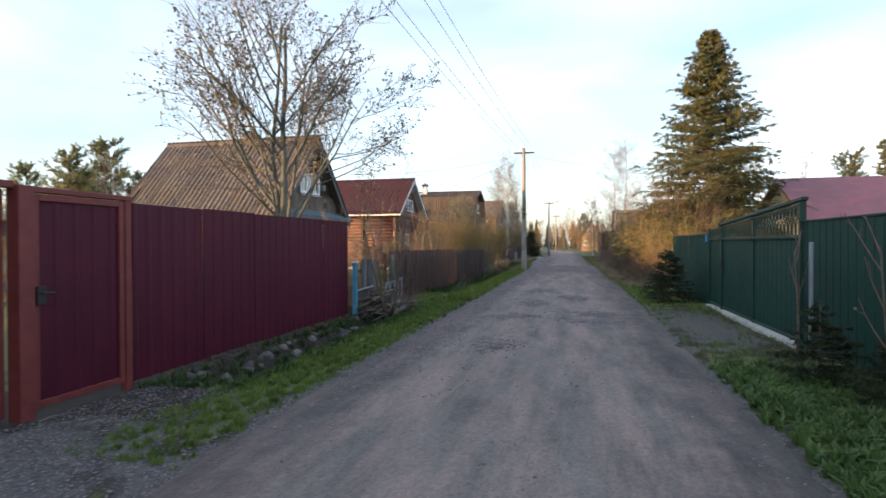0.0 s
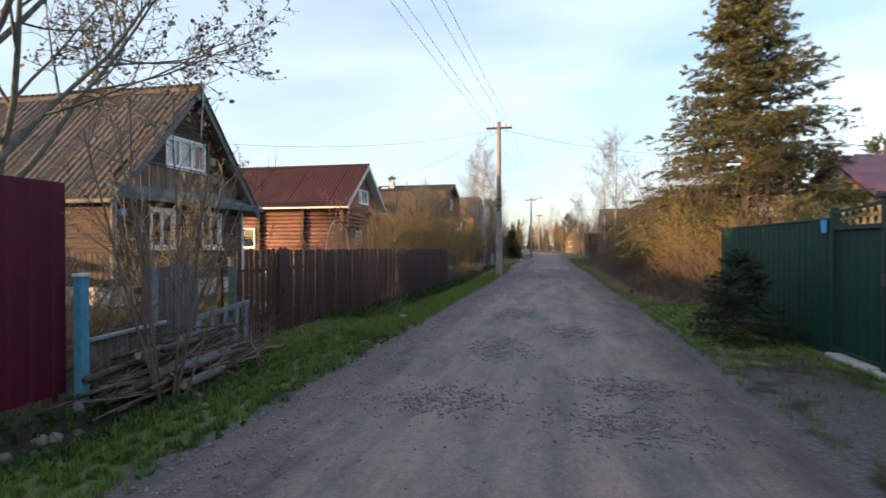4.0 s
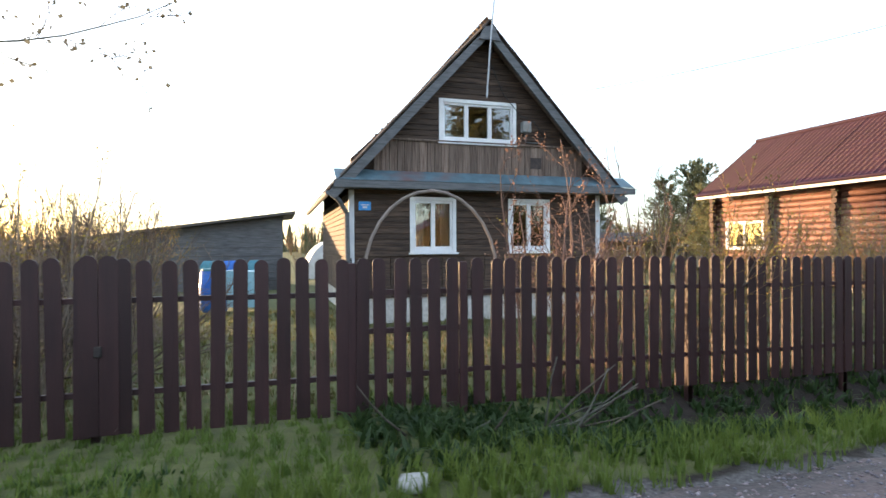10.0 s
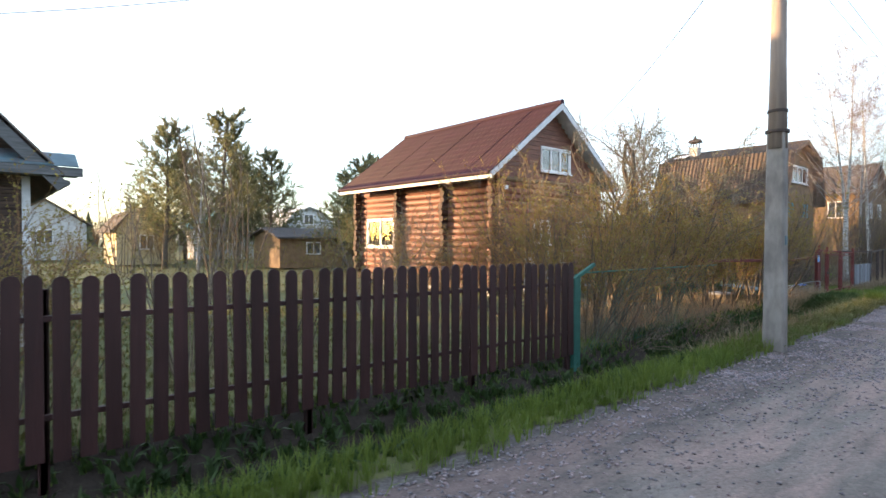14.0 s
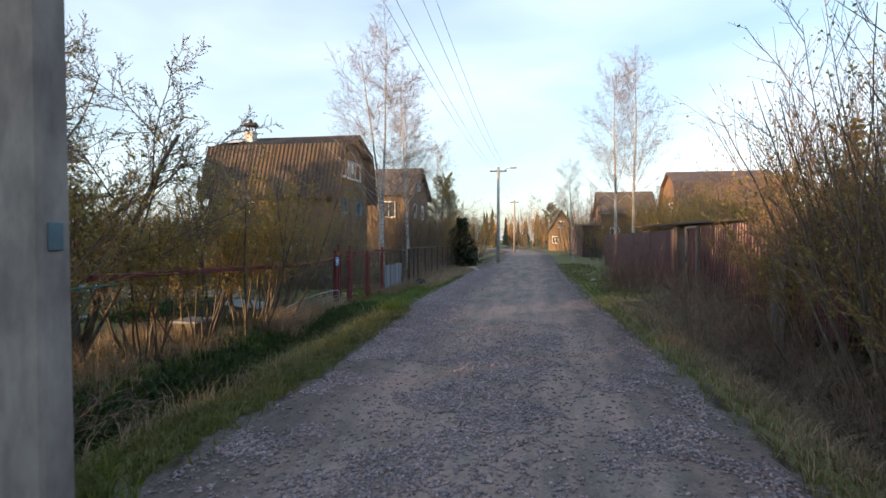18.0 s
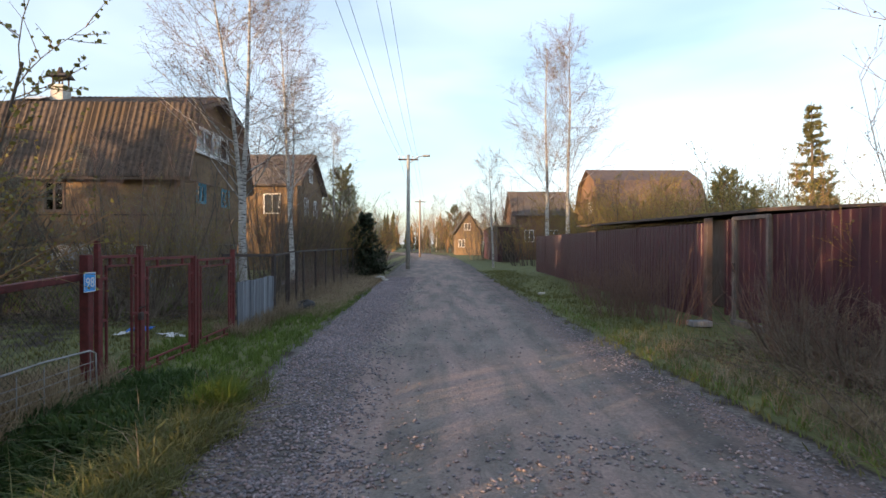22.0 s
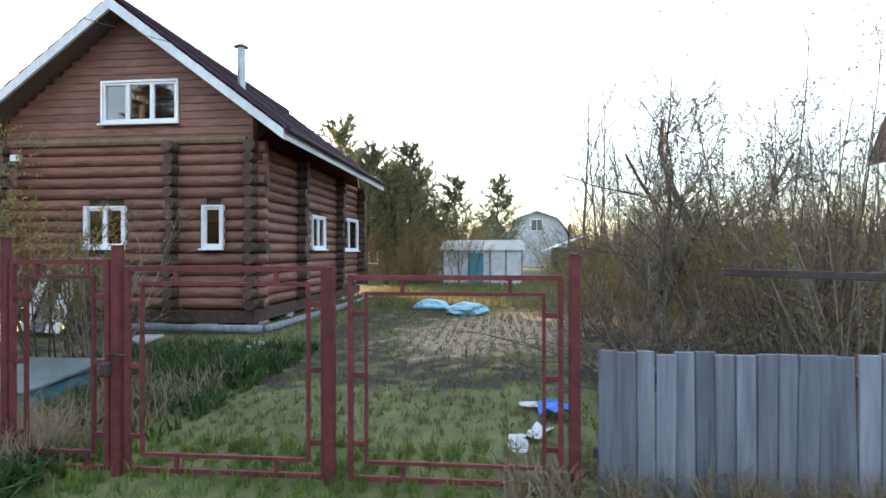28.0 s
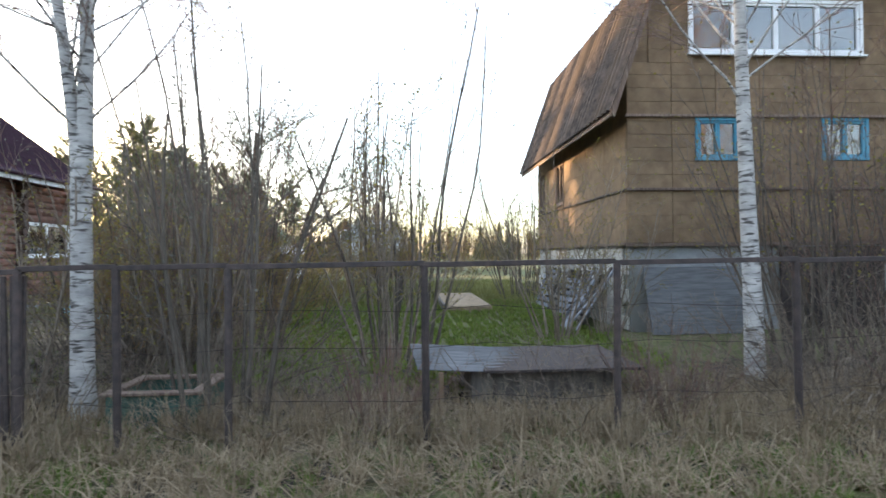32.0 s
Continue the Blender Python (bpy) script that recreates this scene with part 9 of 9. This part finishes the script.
def lay_cover():
    bare = lambda x, y: np.clip(1.15 - bare_at(x, y) * 1.25, 0, 1)
    left = lambda x, y: bare(x, y) * np.clip(0.25 + patch(x, y, 0.7), 0, 1)
    xs, ys = scatter(120000, -4.6, -1.9, 4.3, 27.5, left)
    blades("verge_grass", "fresh green verge grass", GRASS, xs, ys, 0.03, 0.10, 0.0045, 0.5)
    xs, ys = scatter(90000, -3.5, -1.95, 2.5, 13.0, lambda x, y: np.clip(0.35 + patch(x, y, 0.35, 19), 0, 1) * bare(x, y))
    blades("verge_grass", "dark green verge grass below the fence", GRASS, xs, ys, 0.03, 0.09, 0.005, 0.7)
    xs, ys = scatter(13000, -4.0, -2.75, 4.3, 12.0, lambda x, y: np.clip(1.5 * patch(x, y, 0.4, 20) - 0.3, 0, 1))
    blades("spoil_weeds", "dark green weeds on the black soil below the fence", HERB, xs, ys, 0.03, 0.12, 0.014, 0.9, category="herbs")
    xs, ys = scatter(42000, -3.4, -1.9, 13.5, 30.0, lambda x, y: np.clip(0.2 + patch(x, y, 0.7), 0, 1) * bell(x + 2.45, 0.36))
    blades("tall_verge_grass", "taller tufts of green grass along the lane", LAWNGRASS, xs, ys, 0.10, 0.24, 0.005, 0.55)
    xs, ys = scatter(46000, -12, -4.4, 12, 27, bare)
    blades("yard_grass", "short grass of the cottage yard", YARDGRASS, xs, ys, 0.03, 0.10, 0.008, 0.5)
    xs, ys = scatter(90000, -4.6, -2.0, 27, 45.5, lambda x, y: bare(x, y) * np.clip(0.2 + patch(x, y, 0.8, 1), 0, 1))
    blades("verge_grass", "green and yellowing verge grass", GRASS, xs, ys, 0.03, 0.14, 0.005, 0.6)
    xs, ys = scatter(80000, -14, -4.05, 36.0, 50, lambda x, y: bare(x, y) * np.clip(0.4 + patch(x, y, 1.1, 2), 0, 1))
    blades("yard_grass", "rough spring grass of the gated yard", YARDGRASS, xs, ys, 0.025, 0.095, 0.0065, 0.7)
    xs, ys = scatter(80000, 1.9, 4.6, 1.0, 22, lambda x, y: bare(x, y) * np.clip(0.15 + patch(x, y, 0.8, 4), 0, 1))
    blades("verge_grass", "green verge grass before the green fence", GRASS, xs, ys, 0.03, 0.10, 0.005, 0.55)
    xs, ys = scatter(80000, 1.2, 4.2, 22, 62, lambda x, y: np.clip(0.1 + patch(x, y, 0.9, 5), 0, 1) * bell(x - 2.3, 0.9))
    blades("verge_grass", "thin green and dead grass on the bank", YARDGRASS, xs, ys, 0.03, 0.13, 0.006, 0.6)
    xs, ys = scatter(40000, -26, -13.5, 37, 52, lambda x, y: np.clip(0.5 + patch(x, y, 1.4, 3), 0, 1))
    blades("yard_grass", "tufted grass at the back of the yard", YARDGRASS, xs, ys, 0.06, 0.2, 0.012, 0.5)
    xs, ys = scatter(62000, -15, -5.4, 44.6, 50.3, lambda x, y: np.clip(0.5 + patch(x, y, 0.9, 6), 0, 1))
    blades("lawn_grass", "bright short lawn before the basement wall", LAWNGRASS, xs, ys, 0.03, 0.1, 0.01, 0.6)
    xs, ys = scatter(14000, 1.8, 3.0, 23, 41, lambda x, y: bell(x - 2.3, 0.45) * np.clip(0.2 + patch(x, y, 0.7, 13), 0, 1))
    blades("dead_grass", "pale dead grass along the bank edge", STRAW, xs, ys, 0.06, 0.24, 0.004, 1.1)
    xs, ys = scatter(12000, 1.7, 2.7, 19, 47, lambda x, y: bell(x - road_right(y) - 0.25, 0.22) * np.clip(0.15 + patch(x, y, 0.6, 15), 0, 1))
    blades("verge_grass", "narrow strip of green grass on the bank lip", GRASS, xs, ys, 0.04, 0.14, 0.005, 0.8)
    # low leafy herbs
    xs, ys = scatter(46000, -4.3, -2.5, 15.5, 28.5, lambda x, y: bell(x + 3.4, 0.6) * np.clip(patch(x, y, 0.6, 3) + 0.2, 0, 1))
    blades("ditch_herbs", "dark green leafy herbs in the ditch", HERB, xs, ys, 0.05, 0.17, 0.022, 0.9, category="herbs")
    xs, ys = scatter(22000, 2.1, 3.7, 2.0, 6.6, lambda x, y: np.clip(patch(x, y, 0.6, 6) + 0.15, 0, 1))
    blades("verge_herbs", "leafy green herbs below the green fence", VERGEHERB, xs, ys, 0.05, 0.15, 0.02, 0.9, category="herbs")
    xs, ys = scatter(8000, -3.2, -2.1, 8.5, 14.5, lambda x, y: np.clip(patch(x, y, 0.5, 7), 0, 1))
    blades("verge_herbs", "low leafy herbs on the verge", HERB, xs, ys, 0.03, 0.09, 0.012, 0.9, category="herbs")
    xs, ys = scatter(44000, -4.6, -2.7, 29, 37.8, lambda x, y: bell(x + 3.55, 0.5) * np.clip(0.35 + patch(x, y, 0.6, 8), 0, 1))
    blades("ditch_herbs", "dark green growth in the ditch", HERB, xs, ys, 0.05, 0.2, 0.02, 0.8, category="herbs")
    xs, ys = scatter(14000, -8.2, -4.5, 36.0, 38.8, lambda x, y: np.clip(1.4 * patch(x, y, 0.6, 17) - 0.2, 0, 1))
    blades("yard_weeds", "rank dark green weeds behind the chain-link", HERB, xs, ys, 0.05, 0.2, 0.016, 0.8, category="herbs")
    xs, ys = scatter(2500, -7.2, -6.2, 37.4, 38.6, None)
    blades("leafy_clump", "clump of broad-leaved weeds in the yard", HERB, xs, ys, 0.08, 0.24, 0.02, 0.7, category="herbs")
    # dead straw
    xs, ys = scatter(26000, -6.5, -2.6, 28.0, 38.6, lambda x, y: np.clip(patch(x, y, 0.9, 9), 0, 1) * np.where((x > -4.1) & (y > 33.5), 0.12, 1.0) * np.clip(bell(x + 2.8, 0.3) + np.clip((-4.1 - x) / 0.5, 0, 1), 0, 1))
    blades("dead_grass", "dead straw-coloured grass by the ditch", STRAW, xs, ys, 0.12, 0.42, 0.004, 0.85)
    xs, ys = scatter(16000, -3.2, -2.1, 28.5, 38.5, lambda x, y: bell(x + 2.6, 0.35))
    blades("lip_grass", "long lying yellow-green grass on the ditch lip", YARDGRASS, xs, ys, 0.07, 0.22, 0.005, 1.4)
    xs, ys = scatter(20000, -4.2, -2.95, 35.0, 38.6, lambda x, y: bell(x + 3.5, 0.4))
    blades("ditch_herbs", "dark green growth filling the ditch end", HERB, xs, ys, 0.05, 0.2, 0.02, 0.9, category="herbs")
    xs, ys = scatter(5000, -4.5, -3.85, 35.6, 38.4, None)
    blades("dead_grass", "matted dead grass round the trellis", STRAW, xs, ys, 0.12, 0.42, 0.004, 0.9)
    xs, ys = scatter(90000, -5.6, -2.9, 43.4, 56, lambda x, y: np.clip(-0.1 + 1.1 * patch(x, y, 0.55, 10), 0.06, 1))
    blades("dead_grass", "matted dead grass along the pipe fence", STRAW, xs, ys, 0.05, 0.22, 0.0045, 1.4)
    xs, ys = scatter(9000, -4.4, -3.7, 44.0, 54, lambda x, y: np.clip(patch(x, y, 0.35, 14) * 1.4 - 0.5, 0, 1))
    blades("dead_grass", "tall dry tufts standing at the pipe fence", STRAW, xs, ys, 0.2, 0.46, 0.004, 0.55)
    xs, ys = scatter(26000, -3.7, -2.75, 43.5, 50, lambda x, y: np.clip(1.3 * patch(x, y, 0.5, 16) - 0.25, 0, 1))
    blades("verge_grass", "green grass pushing through the dead verge", GRASS, xs, ys, 0.03, 0.12, 0.005, 0.8)
    xs, ys = scatter(5000, -4.6, -2.9, 43.4, 56, lambda x, y: np.clip(patch(x, y, 0.6, 10), 0, 1))
    blades("dead_grass", "long fallen straw along the pipe fence", STRAW, xs, ys, 0.12, 0.3, 0.004, 2.4)
    xs, ys = scatter(4200, -4.3, -3.6, 41.2, 45.0, None)
    blades("dead_grass", "tufts of dead grass below the boards", STRAW, xs, ys, 0.1, 0.3, 0.004, 0.8)
    xs, ys = scatter(26000, 2.0, 3.4, 19, 37.5, lambda x, y: np.clip(patch(x, y, 0.8, 11), 0, 1) * bell(x - 2.55, 0.4))
    blades("dead_grass", "dead straw on the bank below the bushes", STRAW, xs, ys, 0.06, 0.26, 0.004, 1.2)
    xs, ys = scatter(11000, -7.5, -4.2, 12.3, 27, lambda x, y: np.clip(patch(x, y, 0.9, 12) - 0.2, 0, 1))
    blades("dead_grass", "dead stalks behind the pickets", STRAW, xs, ys, 0.08, 0.3, 0.004, 0.7)
    xs, ys = scatter(15000, -3.05, -2.3, 32.5, 37.7, lambda x, y: bell(x + 2.66, 0.18) * np.clip(0.3 + patch(x, y, 0.5, 21), 0, 1))
    blades("dead_grass", "pale yellow-green grass lying along the ditch lip", YARDGRASS, xs, ys, 0.1, 0.26, 0.0045, 2.2)
    xs, ys = scatter(1500, -2.86, -2.52, 37.5, 37.95, None)
    blades("grass_tuft", "bright yellow-green tuft of grass by the lane", LAWNGRASS, xs, ys, 0.14, 0.34, 0.005, 0.7)
    # fallen leaves and litter
    xs, ys = scatter(36000, -6.5, -3.0, 42.5, 55, None)
    blades("leaf_litter", "dry brown leaves on the ground", DRYLEAF, xs, ys, 0.01, 0.035, 0.02, 1.2, category="leaf litter")
    xs, ys = scatter(12000, -4.2, -2.4, 4.3, 12.5, lambda x, y: bare_at(x, y))
    blades("leaf_litter", "dry brown leaves under the fence", DRYLEAF, xs, ys, 0.01, 0.03, 0.016, 1.2, category="leaf litter")
    xs, ys = scatter(46000, 2.5, 5.2, 19, 41, None)
    blades("leaf_litter", "dry brown leaves on the bank", DRYLEAF, xs, ys, 0.01, 0.035, 0.02, 1.2, category="leaf litter")


lay_cover()


def crushed(name, label, xs, ys, smin, smax, zf):
    """Loose angular stones, eight faces each."""
    n = len(xs)
    s = RNG.uniform(smin, smax, n)
    z = zf(xs, ys) + s * 0.18
    ang = RNG.uniform(0, 2 * np.pi, n)
    ca, sa = np.cos(ang), np.sin(ang)
    pts = []
    for dx, dy, dz in ((1, 0, 0), (0, 1, 0), (-1, 0, 0), (0, -1, 0), (0.1, 0.1, 1), (0, 0, -1)):
        jx, jy, jz = (RNG.uniform(0.6, 1.25, n) for _ in range(3))
        u, v = dx * jx * s, dy * jy * s * 0.8
        pts.append(np.stack([xs + ca * u - sa * v, ys + sa * u + ca * v, z + dz * jz * s * 0.55], -1))
    co = np.concatenate(pts, 0)
    i = np.arange(n)
    tri = []
    for a, b, c in ((0, 1, 4), (1, 2, 4), (2, 3, 4), (3, 0, 4), (1, 0, 5), (2, 1, 5), (3, 2, 5), (0, 3, 5)):
        tri.append(np.stack([i + a * n, i + b * n, i + c * n], -1))
    return tagged(new(name, quick_mesh(name, co, np.concatenate(tri, 0), STONEBITS)), label, "gravel", kind="stuff")


def island_material():
    ma = material("loose_stone", (0.15, 0.14, 0.147), (0.3, 0.281, 0.292), 0.85, 25, bump=0.2)
    nt = ma.node_tree
    b = nt.nodes["Principled BSDF"]
    src = b.inputs["Base Color"].links[0].from_socket
    geo, rp, mx = nt.nodes.new("ShaderNodeNewGeometry"), nt.nodes.new("ShaderNodeValToRGB"), nt.nodes.new("ShaderNodeMix")
    rp.color_ramp.elements[0].color, rp.color_ramp.elements[1].color = (0.6, 0.59, 0.63, 1), (1.4, 1.33, 1.35, 1)
    for p, c in ((0.45, (0.88, 0.87, 0.94, 1)), (0.72, (1.18, 0.94, 0.9, 1))):
        rp.color_ramp.elements.new(p).color = c
    mx.data_type, mx.blend_type = "RGBA", "MULTIPLY"
    mx.inputs[0].default_value = 1.0
    nt.links.new(geo.outputs["Random Per Island"], rp.inputs[0])
    nt.links.new(src, mx.inputs[6])
    nt.links.new(rp.outputs[0], mx.inputs[7])
    nt.links.new(mx.outputs[2], b.inputs["Base Color"])
    return ma


STONEBITS = island_material()


def lay_gravel():
    def on_road(n, y0, y1, keep):
        ys = RNG.uniform(y0, y1, n)
        u = RNG.uniform(0.0, 1.0, n)
        xs = road_left(ys) + (road_right(ys) - road_left(ys)) * u
        ok = RNG.random(n) < keep(u, ys, xs)
        return xs[ok], ys[ok]

    blob = lambda x, y, s, k, cut: np.clip((wob(x, y, s, k) - cut) * 4, 0, 1)
    spots = ((1.0, 11.25, 0.38, 0.28), (0.85, 10.1, 0.45, 0.35), (-0.7, 10.5, 0.4, 0.35), (-0.45, 13.0, 0.25, 0.5), (-0.6, 7.26, 0.24, 0.42), (0.5, 14.5, 0.3, 0.5), (-0.6, 16.5, 0.3, 0.6))
    ragged = lambda x, y: np.clip(0.55 + 1.1 * wob(x, y, 0.16, 2), 0, 1)
    xs, ys = on_road(52000, 0.5, 27, lambda u, y, x: 0.012 + ragged(x, y) * np.clip(0.7 * blob(x, y, 0.55, 3, 0.5) * (bell(u - 0.3, 0.16) + bell(u - 0.62, 0.14)) + 0.6 * bell(u - 0.06, 0.1) * np.clip((y - 3) / 4, 0, 1), 0, 1))
    crushed("loose_gravel", "scattered loose stones on the lane", xs, ys, 0.008, 0.022, road_z)
    xs, ys = on_road(26000, 19, 31, lambda u, y, x: np.clip(1.3 * bell(u - 0.02, 0.16 + 0.12 * np.clip((y - 22) / 4, 0, 1)) * ragged(x, y), 0, 1))
    crushed("loose_gravel", "band of loose stone along the lane edge", xs, ys, 0.009, 0.024, road_z)
    xs, ys = on_road(30000, 5.5, 20, lambda u, y, x: np.clip(1.1 * bell(u - 0.07, 0.1) * ragged(x, y), 0, 1))
    crushed("loose_gravel", "band of loose stone along the grass", xs, ys, 0.007, 0.02, road_z)
    px = np.concatenate([RNG.normal(a, p * 0.7, 1100) for a, b, p, q in spots])
    py = np.concatenate([RNG.normal(b, q * 0.7, 1100) for a, b, p, q in spots])
    ok = ragged(px, py) > RNG.random(len(px)) * 0.8
    crushed("loose_gravel", "patches of loose stone in the worn lane", px[ok], py[ok], 0.007, 0.021, lambda x, y: road_z(x, y) + 0.003)
    xs, ys = on_road(95000, 26, 37, lambda u, y, x: np.clip(0.07 + 0.6 * bell(u - 0.5, 0.14) * ragged(x, y) + 0.95 * blob(x, y, 0.85, 1, 0.02), 0, 1) * np.clip((38 - y) / 6, 0.2, 1) * np.clip((y - 27.5) / 3.5 + np.where(u < 0.16, 1.0, 0.0), 0.04, 1))
    crushed("crushed_stone", "thick spread of grey crushed stone", xs, ys, 0.009, 0.027, road_z)
    xs, ys = on_road(120000, 33.5, 56, lambda u, y, x: np.clip(1.8 * bell(u - 0.08, 0.13), 0, 1) + 0.012)
    crushed("crushed_stone", "strip of crushed stone along the lane edge", xs, ys, 0.010, 0.026, road_z)
    xs, ys = on_road(46000, 33.5, 46, lambda u, y, x: bell(u - 0.955, 0.06) * np.clip((46 - y) / 6, 0.1, 1) + 0.3 * blob(x, y, 0.5, 2, 0.4) * bell(u - 0.75, 0.15))
    crushed("crushed_stone", "pinkish crushed stone at the lane edge", xs, ys, 0.007, 0.02, road_z)
    ys = RNG.uniform(0, 4.6, 11000)
    xs = RNG.uniform(-3.9, -1.8, 11000)
    crushed("loose_gravel", "loose stones in the gateway", xs, ys, 0.005, 0.014, ground_z)


lay_gravel()
